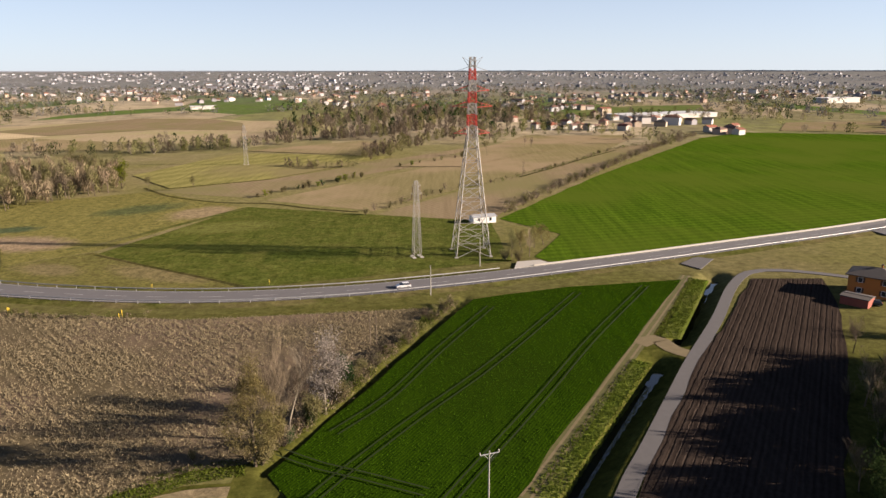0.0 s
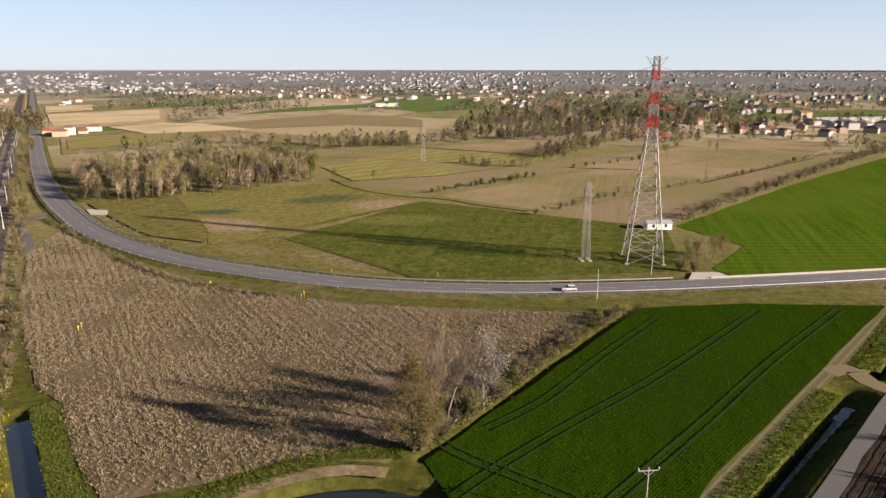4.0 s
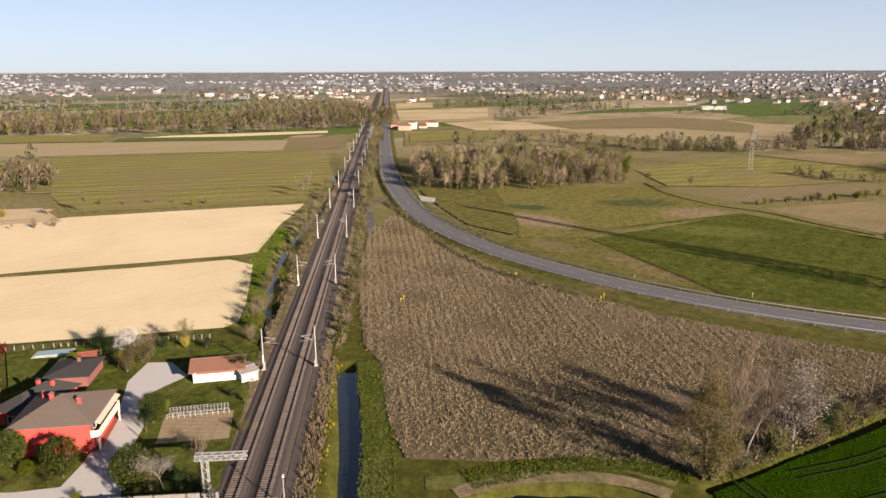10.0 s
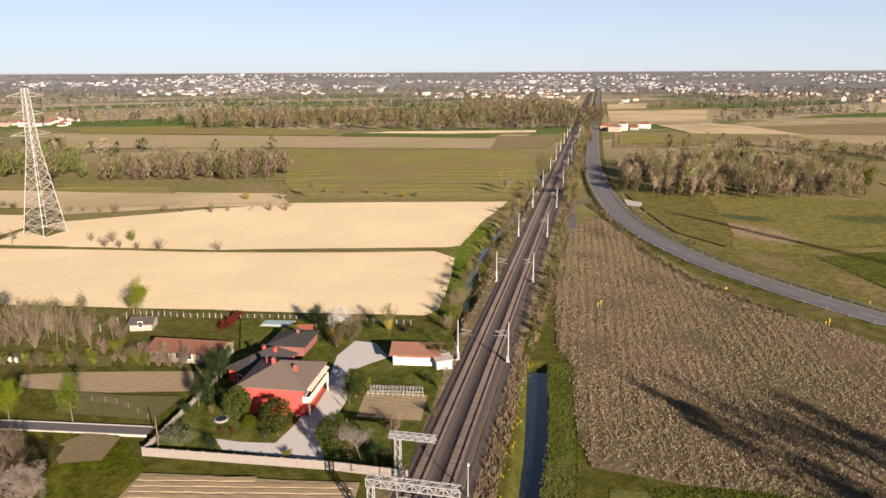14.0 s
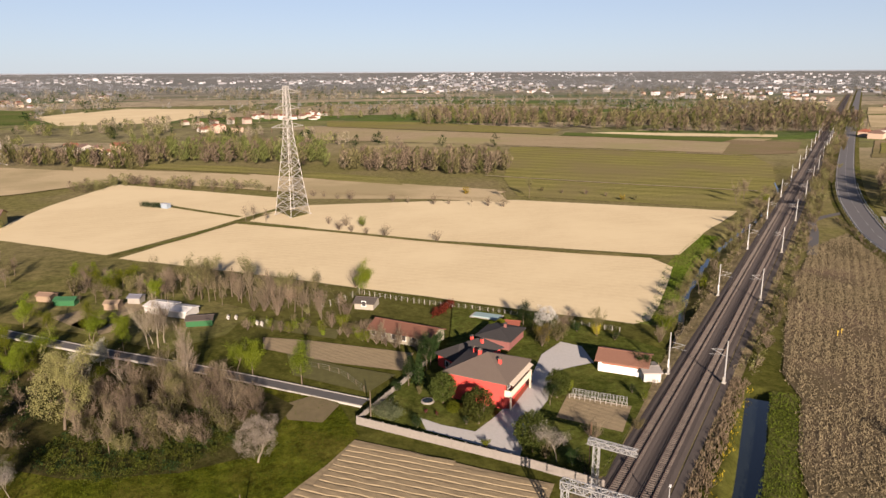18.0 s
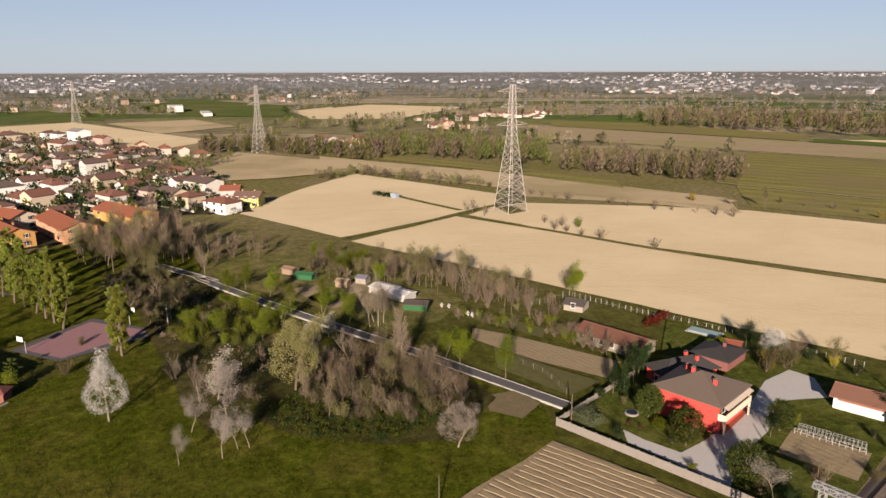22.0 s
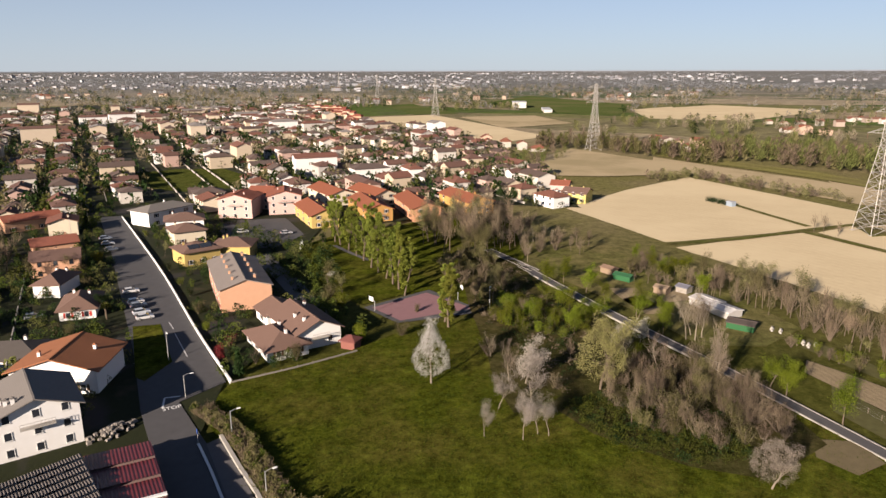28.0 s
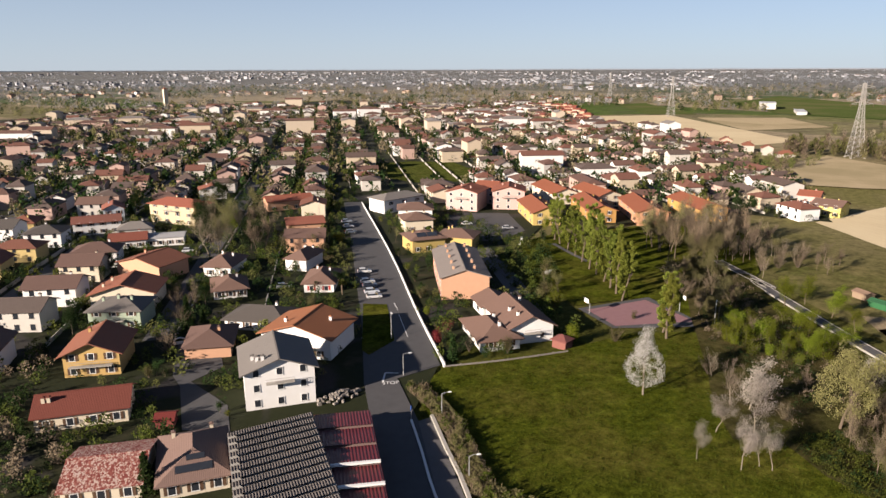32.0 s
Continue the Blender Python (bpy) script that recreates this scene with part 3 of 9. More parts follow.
field("field_tan_canal", [(-448.8, 309.2), (-511.4, 353.7), (-526.6, 408.8), (-494.2, 452.0), (-426.8, 387.6), (-427.7, 357.3)], M_TILL2, "tan stubble field inside a canal bend")
field("field_olive_west", [(-182.8, 404.9), (-154.3, 519.0), (-34.7, 497.2), (-98.2, 391.4), (-143.5, 358.7)], M_STRIPE, "olive field with a pale lattice mast")
field("field_dun", [(-154.2, 533.9), (-72.2, 612.2), (-39.9, 574.2), (-59.8, 504.2)], M_OLIVE, "dun field before a hedge")
field("field_olive_far", [(-31.1, 443.3), (74.2, 636.9), (157.7, 664.4), (75.2, 532.2), (12.4, 443.1)], M_OLIVE, "olive field along a tilled strip")
field("field_green_far", [(78.3, 853.6), (278.0, 1182.8), (455.9, 1257.5), (379.7, 1022.1), (210.9, 959.9)], M_FARGREEN, "distant bright green field")
field("field_brown_east", [(341.3, 713.2), (398.7, 821.8), (526.8, 847.9), (432.4, 686.1)], M_TILL2, "distant brown tilled field")
field("field_green_mid", [(-531.3, -120.7), (-474.7, -14.6), (-392.4, 77.9), (-362.4, 77.8), (-439.1, -4.5), (-509.2, -116.0)], M_STRIPE, "olive green grass strip")
field("field_tan_edge", [(-447.6, -103.0), (-500.2, -114.1), (-433.0, -7.6), (-329.3, 123.5), (-315.0, 106.4), (-362.8, 14.1)], M_TILL3, "tan tilled strip behind scrub")

field("field_verge_meadow", [(-235.4, 263.7), (-237.7, 276.8), (-232.3, 292.6), (-208.6, 290.9), (-152.6, 231.3), (-141.5, 211.6), (-166.5, 215.3), (-197.7, 235.9)], M_CORNER, "rough meadow strip between road and grove")
M_PALETRACK = surface("pale_track", (0.42, 0.35, 0.22), 0.95, 0.1, 0.6, 0.3)
field("field_far_green", [(-1041, -716), (-1105, -696), (-878, -474), (-833, -521)], M_FARGREEN, "far strip of bright green wheat")
field("field_far_sports", [(-1213, -592), (-1586, -665), (-1243, -316), (-947, -268), (-974, -410)], M_FARGREEN, "far green field round long sheds")
field("field_far_tan", [(-822, -444), (-893, -365), (-781, -272), (-683, -314)], M_TILL3, "far tan tilled field behind a hedge")
field("field_far_pale", [(-1092, -290), (-1222, -252), (-932, -192), (-952, -231)], M_TILL, "far pale tilled field")
field("field_west_olive", [(-887, 92), (-835, 195), (-678, 317), (-627, 280), (-794, 82)], M_STRIPE, "olive grass strip before a wood")
field("field_west_green", [(-645, 304), (-539, 424), (-514, 389), (-614, 285)], M_FARGREEN, "narrow dark green strip along the wood")
field("field_west_pink", [(-796, 70), (-659, 228), (-507, 391), (-443, 336), (-544, 206), (-643, 55)], M_PINK, "wide pinkish stubble field in strips")
field("field_road_pale", [(-765, 802), (-704, 962), (-542, 741), (-601, 636)], M_TILL3, "tan field beside the long road")
field("field_road_far", [(-930, 974), (-898, 1046), (-775, 902), (-791, 828)], M_TILL3, "small tan field beside the long road")
field("field_farm_tan", [(-533, 638), (-512, 707), (-463, 706), (-368, 651), (-436, 577)], M_TILL3, "tan field round a small farm")
field("field_farm_brown", [(-455, 700), (-390, 902), (-291, 890), (-235, 821), (-204, 718), (-295, 729), (-371, 658)], M_TILL2, "brown ploughed field in long strips")
field("field_road_olive", [(-469, 510), (-436, 572), (-388, 552), (-387, 495), (-408, 444)], M_STRIPE, "olive strip behind the grove")
for i, pts in enumerate(([(-615, 80), (-538, 204), (-426, 341)], [(-386, 131), (-340, 186), (-294, 246)])):
    structure("track", ribbon(curve_through(pts, 8.0), -0.9, 0.9, 0.62 + 0.004 * i), M_PALETRACK, "pale farm track across the meadow", "track")
# tractor lines and tracks
def lines_in(name, pts, mat, label, gap=1.9, w=0.3, z=0.42):
    c = curve_through(pts, 5.0)
    s = ribbon(c, -gap / 2 - w / 2, -gap / 2 + w / 2, z)
    ribbon(c, gap / 2 - w / 2, gap / 2 + w / 2, z, s)
    return structure(name, s, mat, label, "track")


M_LINE = surface("trodden_wheat", (0.022, 0.034, 0.010), 0.95, 0.1, 1.5, 0.3)
M_RUT = surface("grassy_rut", (0.125, 0.118, 0.045), 0.95, 0.1, 0.8, 0.4)
for pts in ([(57.5, 189.4), (34.4, 149.8), (18.6, 119.9), (3.7, 92.8), (-1.3, 83.3)], [(37.0, 183.2), (11.3, 137.0), (-4.6, 112.2), (-15.3, 94.4), (-19.7, 85.9)], [(12.1, 171.4), (-0.8, 143.1), (-10.3, 119.9), (-18.8, 106.3)]):
    lines_in("tractor_line", pts, M_LINE, "dark tractor line through the wheat")
field("field_tan_scrub", [(-432.0, -184.5), (-519.8, -181.5), (-473.9, -110.5), (-422.3, -77.7), (-391.1, -117.9), (-382.0, -141.1)], M_TILL3, "tan field edge below the far pylon")
lines_in("tractor_line", [(-26.5, 100.2), (-19.0, 96.0), (-12.5, 93.5), (-2.6, 89.2)], M_LINE, "dark tractor line along the edge of the wheat")
structure("track", ribbon(curve_through([(73.1, 200.6), (49.5, 157.0), (36.1, 132.6), (22.8, 108.2), (11.8, 88.3), (2, 66)], 4.0), -1.7, 1.7, 0.06), M_RUT, "grassy farm track beside the wheat", "track")
lines_in("wheel_ruts", [(73.1, 200.6), (49.5, 157.0), (36.1, 132.6), (22.8, 108.2), (11.8, 88.3)], M_DIRT, "bare wheel ruts on the farm track", 1.5, 0.5, 0.075)
structure("track", ribbon(curve_through([(43.9, 146.4), (48.7, 149.8), (50.7, 143.7), (53.6, 140.6)], 2.0), -2.2, 2.2, 0.09), M_DIRT, "earth crossing over the ditch", "track")
structure("lane", ribbon(curve_through([(127.5, 193.6), (116.8, 201.1), (103.7, 206.0), (93.1, 203.6), (82.3, 189.3), (68.0, 162.9), (52.7, 136.9), (44.0, 121.1), (33.9, 102.6), (26.1, 88.3), (17, 66), (8, 44)], 4.0), -1.45, 1.45, 0.14, thick=0.1), M_LANE, "narrow pale asphalt farm lane", "lane")
structure("bank_strip", ribbon(curve_through([(75.0, 196.5), (58.9, 164.9), (51.5, 150.5)], 4.0), -3.2, 1.2, 0.05), M_BANK, "sunlit bright green ditch bank", "bank")
structure("bank_strip", ribbon(curve_through([(41.9, 136.9), (32.4, 119.9), (22.7, 102.6), (14.6, 88.3), (2, 70)], 4.0), -1.6, 1.4, 0.05), M_BANK, "sunlit bright green ditch bank", "bank")
structure("drain", ribbon(curve_through([(-130.3, 231.5), (-121.8, 240.5), (-109.6, 264.8), (-89.2, 306.3)], 4.0), -1.6, 1.6, 0.14), M_GRASS, "shallow overgrown drain between meadows", "bank")
structure("drain", ribbon(curve_through([(-116.9, 224.7), (-94.1, 211.2), (-74.8, 200.0), (-57.0, 189.4)], 4.0), -0.7, 0.9, 0.145), M_SCRUBSOIL, "dark drain across a rough meadow", "bank")
structure("drain", ribbon(curve_through([(-157.7, 361.5), (-135.2, 336.6), (-106.3, 320.5), (-81.4, 317.3), (-59.3, 305.6), (-37.6, 297.5)], 4.0), -0.8, 1.0, 0.15), M_SCRUBSOIL, "dark drain along a field edge", "bank")
structure("drain", ribbon(curve_through([(43.6, 398.9), (72.7, 444.4), (103.2, 493.5), (132.5, 537.6)], 4.0), -1.0, 1.0, 0.15), M_SCRUBSOIL, "dark drain between tilled strips", "bank")
structure("bank_strip", ribbon(curve_through([(-139.7, 90.3), (-148.9, 100.4), (-161.5, 109.7), (-176.0, 121.0), (-192.0, 136.0), (-217.4, 162.9)], 4.0), -4.2, 2.6, 0.05), M_BANK, "bright green canal bank", "bank")
structure("bank_strip", ribbon(curve_through([(-100.1, 95.2), (-78.5, 75.9), (-64.2, 61.7), (-48, 40)], 4.0), -2.0, 2.5, 0.05), M_GRASS, "mown grass strip beside a pond", "bank")
structure("straw_bank", ribbon(curve_through([(-31.6, 89.4), (-37.8, 88.5), (-44.0, 85.3), (-49.2, 80.4), (-53.6, 74.8), (-55.9, 69.7)], 3.0), -1.3, 1.6, 0.12), M_DRYBANK, "bank of dry straw-coloured reeds", "bank")
structure("bank_strip", ribbon(curve_through([(-32.1, 93.7), (-39.6, 92.8), (-45.5, 88.2), (-51.6, 81.1), (-56.7, 73.5), (-61.2, 69.0)], 4.0), -1.8, 1.8, 0.07), M_GRASS2, "grassy strip below the reed field", "bank")

# ---- main road ----
ROAD = curve_through([(-1750, 1790), (-1307, 1335), (-740, 753), (-524, 532), (-404, 410), (-328, 334), (-270, 279), (-226, 242), (-193, 217), (-161, 199), (-130, 187), (-99, 181), (-75, 179), (-52, 180), (-27, 184.5), (-4, 191.5), (19, 200), (57, 216), (102, 236), (155, 260), (215, 290)], 6.0)
RZ = 0.5
structure("road_bank", profile(ROAD, [(-8.0, 0.02), (-5.4, RZ - 0.1), (5.4, RZ - 0.1), (8.5, 0.02)]), M_VERGE, "low grassy road bank", "bank")
structure("road", ribbon(ROAD, -4.9, 4.9, RZ, thick=0.12), M_ASPHALT, "grey asphalt country road in a long curve", "road")
NEAR = [p for p in ROAD if p.length < 900]
marks = Shape()
for o in (-4.35, 4.35):
    ribbon(NEAR, o - 0.1, o + 0.1, RZ + 0.02, marks)
structure("edge_lines", marks, M_WORN, "worn white edge lines on the road", "road marking")
marks = Shape()
for i in range(0, len(NEAR) - 1):
    if i % 2 == 0:
        ribbon(NEAR[i:i + 2], -0.09, 0.09, RZ + 0.02, marks)
structure("centre_line", marks, M_WORN, "broken white centre line", "road marking")


def guard_rail(i0, i1, off, label):
    """Steel rail on posts beside the road."""
    line = ROAD[i0:i1]
    root = thing("guard_rail", label, "guard rail", "road barriers")
    nn = sides_of(line)
    face = Shape()
    ribs = [(0.0, 0.42), (0.09, 0.48), (0.0, 0.55), (0.09, 0.62), (0.0, 0.72)]
    profile(line, [(off + o, RZ + h + 0.12) for o, h in ribs], face)
    part("rail", face, M_STEEL, root)
    post = mesh_of("post", Shape().box((0, 0, 0.3), (0.12, 0.16, 1.0)), M_STEEL)
    acc = 0.0
    for a, b, n in zip(line, line[1:], nn):
        acc += (b - a).length
        if acc >= 4.0:
            acc = 0.0
            q = a + n * (off - 0.12 * (1 if off < 0 else -1))
            ob = new("post", post)
            ob.parent = root
            ob.matrix_basis = Matrix.Translation((q.x, q.y, RZ))


ROAD_N = len(ROAD)
_i = next(i for i, p in enumerate(ROAD) if p.x > -300)
guard_rail(_i, ROAD_N - 6, 5.15, "galvanised steel guard rail on the inner side of the curve")
guard_rail(_i, next(i for i, p in enumerate(ROAD) if p.x > 20), -5.15, "galvanised steel guard rail on the outer side of the curve")
structure("verge_wall", profile(ROAD[next(i for i, p in enumerate(ROAD) if p.x > 30):], [(-5.3, RZ - 0.3), (-5.3, RZ + 0.5), (-5.6, RZ + 0.5), (-5.6, RZ - 0.3)]), M_CONCRETE, "low concrete kerb wall along the road", "kerb")
structure("pavement_1", Shape().prism([(21.8, 206.8), (32.0, 211.3), (34.4, 212.0), (31.0, 216.7), (23.4, 214.7)], 0.2, RZ + 0.04), M_CONCRETE, "pale concrete bridge slab beside the road", "pavement")
structure("pavement_2", Shape().prism([(75.5, 213.2), (79.5, 206.7), (87.9, 218.6), (82.9, 221.5)], 0.1, 0.3), M_LANE, "pale concrete crossing beside the road", "pavement")
structure("pavement_3", Shape().prism([(161.9, 264.3), (164.8, 251.9), (215, 262), (235, 285), (190, 280)], 0.2, RZ + 0.03), M_ASPHALT2, "wide asphalt turning place", "pavement")
structure("pavement_4", Shape().prism([(-226.4, 251.8), (-214.9, 251.9), (-209.1, 244.1), (-216.1, 242.6)], 0.2, RZ + 0.04), M_CONCRETE, "pale concrete slab beside the road", "pavement")
structure("lane", ribbon(curve_through([(-237.8, 244.0), (-233.8, 231.1), (-227.1, 217.9), (-212.0, 204.9), (-183.1, 177.5)], 4.0), -1.6, 1.6, 0.16), M_LANE, "short gravel lane beside the railway", "lane")

# ---- railway ----
RAIL_O, RAIL_D = Vector((-109.9, 81.5)), Vector((-0.699, 0.715)).normalized()
RAIL_N = Vector((RAIL_D.y, -RAIL_D.x))


def rail(s, o=0.0):
    p = RAIL_O + RAIL_D * s + RAIL_N * o
    return p.x, p.y


def rail_line(a, b, step=25):
    return [Vector(rail(s)) for s in range(a, b + 1, step)]


RAIL = rail_line(-150, 1900)
BZ = 0.4
structure("rail_bank", profile(RAIL, [(-7.6, 0.03), (-5.4, BZ - 0.15), (5.8, BZ - 0.15), (8.2, 0.03)]), M_DRYBANK, "dry grassy railway bank", "bank")
structure("ballast", profile(RAIL, [(-4.9, BZ - 0.12), (-4.2, BZ), (-0.8, BZ), (-0.3, BZ - 0.1), (0.3, BZ - 0.1), (0.8, BZ), (4.2, BZ), (4.9, BZ - 0.12)]), M_BALLAST, "brown stone ballast under two tracks", "ballast")
structure("service_path", ribbon(rail_line(-150, 400), 5.2, 6.6, BZ - 0.08), surface("cinder_path", (0.115, 0.098, 0.088), 0.95, 0.1, 1.5, 0.3), "grey cinder path beside the tracks", "path")
sleeper = mesh_of("sleeper", Shape().box((0, 0, 0.06), (2.5, 0.28, 0.16), 0, 0.92), M_SLEEPER)
for side in (-2.3, 2.3):
    track = thing("railway_track", "railway track with rusty rails on concrete sleepers", "railway track", "railway tracks")
    for q in (-0.75, 0.75):
        part("rail", profile(RAIL, [(side + q - 0.07, BZ + 0.1), (side + q - 0.04, BZ + 0.27), (side + q + 0.04, BZ + 0.27), (side + q + 0.07, BZ + 0.1)]), M_RAIL, track)
    for i in range(220):
        x, y = rail(-70 + i * 0.62, side)
        ob = new("sleeper", sleeper)
        ob.parent = track
        ob.matrix_basis = pose(x, y, BZ, 0, 0, math.degrees(math.atan2(RAIL_N.y, RAIL_N.x)))
    rest = Shape()
    for i in range(770):
        x, y = rail(-70 + 220 * 0.62 + i * 0.62, side)
        rest.box((x, y, BZ + 0.06), (2.5, 0.28, 0.16), math.degrees(math.atan2(RAIL_N.y, RAIL_N.x)))
    tagged(part("sleepers", rest, M_SLEEPER, track), kind="stuff")


# ---- trees ----
def branchy(rng, h, spread, levels, r0, upright=0.5):
    """Trunk and limbs; gives the shape and the tips."""
    wood, tips = Shape(), []

    def grow(p, d, length, r, level):
        n = 3
        path, radii, q = [p], [r], Vector(p)
        for k in range(n):
            d = (d + Vector((rng.uniform(-1, 1), rng.uniform(-1, 1), rng.uniform(-0.3, 0.8) * upright)) * 0.22).normalized()
            q = q + d * length / n
            path.append(q.copy())
            radii.append(r * (1 - 0.55 * (k + 1) / n))
            if level < levels and k >= (1 if level == 0 else 0):
                for _ in range(rng.choice((2, 3)) if level == 0 else rng.choice((1, 2, 2))):
                    a = rng.uniform(0, 2 * math.pi)
                    out = Vector((math.cos(a), math.sin(a), 0)) * spread
                    grow(q.copy(), (d * upright + out + Vector((0, 0, 0.35))).normalized(), length * rng.uniform(0.45, 0.68), radii[-1] * 0.6, level + 1)
        wood.tube(path, radii, 6 if level == 0 else 3, cap=False)
        tips.append((q.copy(), d.copy(), level))

    grow(Vector((0, 0, -0.2)), Vector((0, 0, 1)), h * (0.62 if levels > 1 else 0.9), r0, 0)
    return wood, tips


def quad(s, p, d, w, length):
    """One leaf clump or twig: a narrow diamond from p along d."""
    side = d.cross(Vector((0.31, 0.47, 0.83))).normalized() * w / 2
    m = p + d * length * 0.5
    s.add([p, m + side, p + d * length, m - side], [(0, 1, 2, 3)])


def rand_dir(rng):
    v = Vector((rng.gauss(0, 1), rng.gauss(0, 1), rng.gauss(0, 1)))
    return v.normalized()


def crown_leaves(rng, tips, count, size, reach, lean=0.0, slim=1.0):
    s = Shape()
    for _ in range(count):
        p, d, lv = tips[rng.randrange(len(tips))]
        q = p + rand_dir(rng) * reach * rng.random() ** 0.6
        quad(s, q, (rand_dir(rng) + Vector((0, 0, lean))).normalized(), size * rng.uniform(0.6, 1.0) / slim, size * slim * rng.uniform(0.7, 1.3))
    return s


def crown_twigs(rng, tips, count, length, w, up=0.6):
    s = Shape()
    for _ in range(count):
        p, d, lv = tips[rng.randrange(len(tips))]
        e = (d + rand_dir(rng) * 0.9 + Vector((0, 0, up))).normalized()
        quad(s, p - d * rng.uniform(0, 1.6) * length * 0.5, e, w, length * rng.uniform(0.5, 1.2))
    return s


def make_tree(name, label, seed, h, kind, leaf, bark=None, detail=1.0):
    """A tree at the origin: trunk with limbs, and a crown of small pieces."""
    rng = random.Random(seed)
    root = thing(name, label, "tree")
    bark = bark or M_BARK
    if kind == "column":
        wood, tips = branchy(rng, h, 0.28, 2, 0.022 * h, 1.0)
        for k in range(26):
            z = h * (0.18 + 0.8 * k / 26)
            r = h * 0.085 * math.sin(math.pi * (0.12 + 0.86 * k / 26)) ** 0.6
            a = rng.uniform(0, 6.28)
            tips.append((Vector((math.cos(a) * r, math.sin(a) * r, z)), Vector((0, 0, 1)), 1))
        crown = crown_leaves(rng, tips, int(9000 * detail), 0.022 * h / detail ** 0.5, 0.045 * h, 1.4, 1.5)
    elif kind == "bare":
        wood, tips = branchy(rng, h * 0.95, 0.5, 3 if detail == 1 else 2, 0.016 * h, 1.0)
        for _ in range(150):              # the haze of upright twigs round the limbs
            v = rand_dir(rng) * rng.random() ** 0.45
            u = 0.5 + 0.5 * v.z
            r = 0.25 * h * (1.0 - 0.35 * u)
            tips.append((Vector((v.x * r, v.y * r, h * (0.34 + 0.56 * u))), (Vector((v.x * 0.7, v.y * 0.7, 1.0))).normalized(), 1))
        crown = crown_twigs(rng, tips, 1500 if detail == 1 else 420, 0.13 * h, (0.0030 if detail == 1 else 0.0062) * h, 0.9)
    elif kind == "leafy":
        wood, tips = branchy(rng, h, 0.75, 3, 0.02 * h, 0.8)
        for _ in range(70):
            v = rand_dir(rng) * rng.random() ** 0.4
            tips.append((Vector((v.x * 0.27 * h, v.y * 0.27 * h, h * (0.58 + 0.34 * v.z))), v, 1))
        crown = crown_leaves(rng, tips, int(5600 * detail), 0.025 * h / detail ** 0.5, 0.13 * h, 0.3, 1.2)
    elif kind == "egg":
        wood, tips = branchy(rng, h * 0.9, 0.45, 3, 0.018 * h, 1.0)
        for _ in range(240):
            v = rand_dir(rng)
            u = 0.5 + 0.5 * v.z
            r = 0.27 * h * (1.15 - 0.75 * u) / 0.8
            tips.append((Vector((v.x * r, v.y * r, h * (0.22 + 0.74 * u))), v, 1))
        crown = crown_leaves(rng, tips, int(11000 * detail), 0.014 * h / detail ** 0.5, 0.065 * h, 0.7, 1.4)
    elif kind == "ball":
        wood, tips = branchy(rng, h * 0.7, 0.6, 2, 0.025 * h, 0.8)
        for _ in range(260):
            v = rand_dir(rng) * rng.uniform(0.75, 1.0)
            tips.append((Vector((v.x * 0.33 * h, v.y * 0.33 * h, h * (0.52 + 0.44 * v.z) + 0.1)), v, 1))
        crown = crown_leaves(rng, tips, int(7500 * detail), 0.032 * h / detail ** 0.5, 0.07 * h)
    elif kind == "thin":
        wood, tips = branchy(rng, h, 0.6, 3, 0.014 * h, 0.8)
        crown = crown_leaves(rng, tips, int(4200 * detail), 0.018 * h / detail ** 0.5, 0.12 * h, 0.5, 1.3)
    elif kind == "shrub":
        wood, tips = Shape(), []
        for _ in range(9):
            a, e = rng.uniform(0, 6.28), rng.uniform(0.15, 0.6)
            d = Vector((math.cos(a) * e, math.sin(a) * e, 1)).normalized()
            q = d * h * rng.uniform(0.6, 0.85)
            wood.tube([Vector((0, 0, -0.1)), q * 0.5, q], [0.02 * h, 0.014 * h, 0.005 * h], 4, cap=False)
            tips += [(q * k, d, 1) for k in (0.35, 0.55, 0.75, 0.95)]
        crown = crown_leaves(rng, tips, int(2200 * detail), 0.036 * h / detail ** 0.5, 0.2 * h, 0.4, 1.3)
    elif kind == "bareshrub":
        wood, tips = Shape(), []
        for _ in range(14):
            a, e = rng.uniform(0, 6.28), rng.uniform(0.1, 0.9)
            d = Vector((math.cos(a) * e, math.sin(a) * e, 1)).normalized()
            q = d * h * rng.uniform(0.5, 0.85)
            wood.tube([Vector((0, 0, -0.1)), q * 0.5, q], [0.012 * h, 0.008 * h, 0.003 * h], 3, cap=False)
            tips += [(q * k, d, 1) for k in (0.5, 0.8, 1.0)]
        for _ in range(70):
            v = rand_dir(rng) * rng.random() ** 0.4
            tips.append((Vector((v.x * 0.36 * h, v.y * 0.36 * h, h * (0.50 + 0.38 * v.z))), Vector((v.x, v.y, 0.9)).normalized(), 1))
        crown = crown_twigs(rng, tips, 900 if detail == 1 else 380, 0.24 * h, (0.0046 if detail == 1 else 0.0085) * h, 0.7)
    elif kind == "cone":
        wood, tips = Shape(), []
        wood.tube([(0, 0, -0.2), (0, 0, h * 0.5), (0, 0, h * 0.97)], [0.02 * h, 0.014 * h, 0.003 * h], 6)
        for k in range(60):
            z = h * (0.06 + 0.92 * (k / 60))
            r, a = 0.2 * h * (1 - k / 60) ** 0.8, k * 2.4
            for q in (0.4, 0.75, 1.0):
                tips.append((Vector((math.cos(a) * r * q, math.sin(a) * r * q, z - 0.05 * h * q)), Vector((math.cos(a), math.sin(a), 0.1)), 1))
        crown = crown_leaves(rng, tips, int(1600 * detail), 0.045 * h / detail ** 0.5, 0.05 * h)
    part("trunk", wood, bark, root)
    part("crown", crown, leaf, root)
    return root


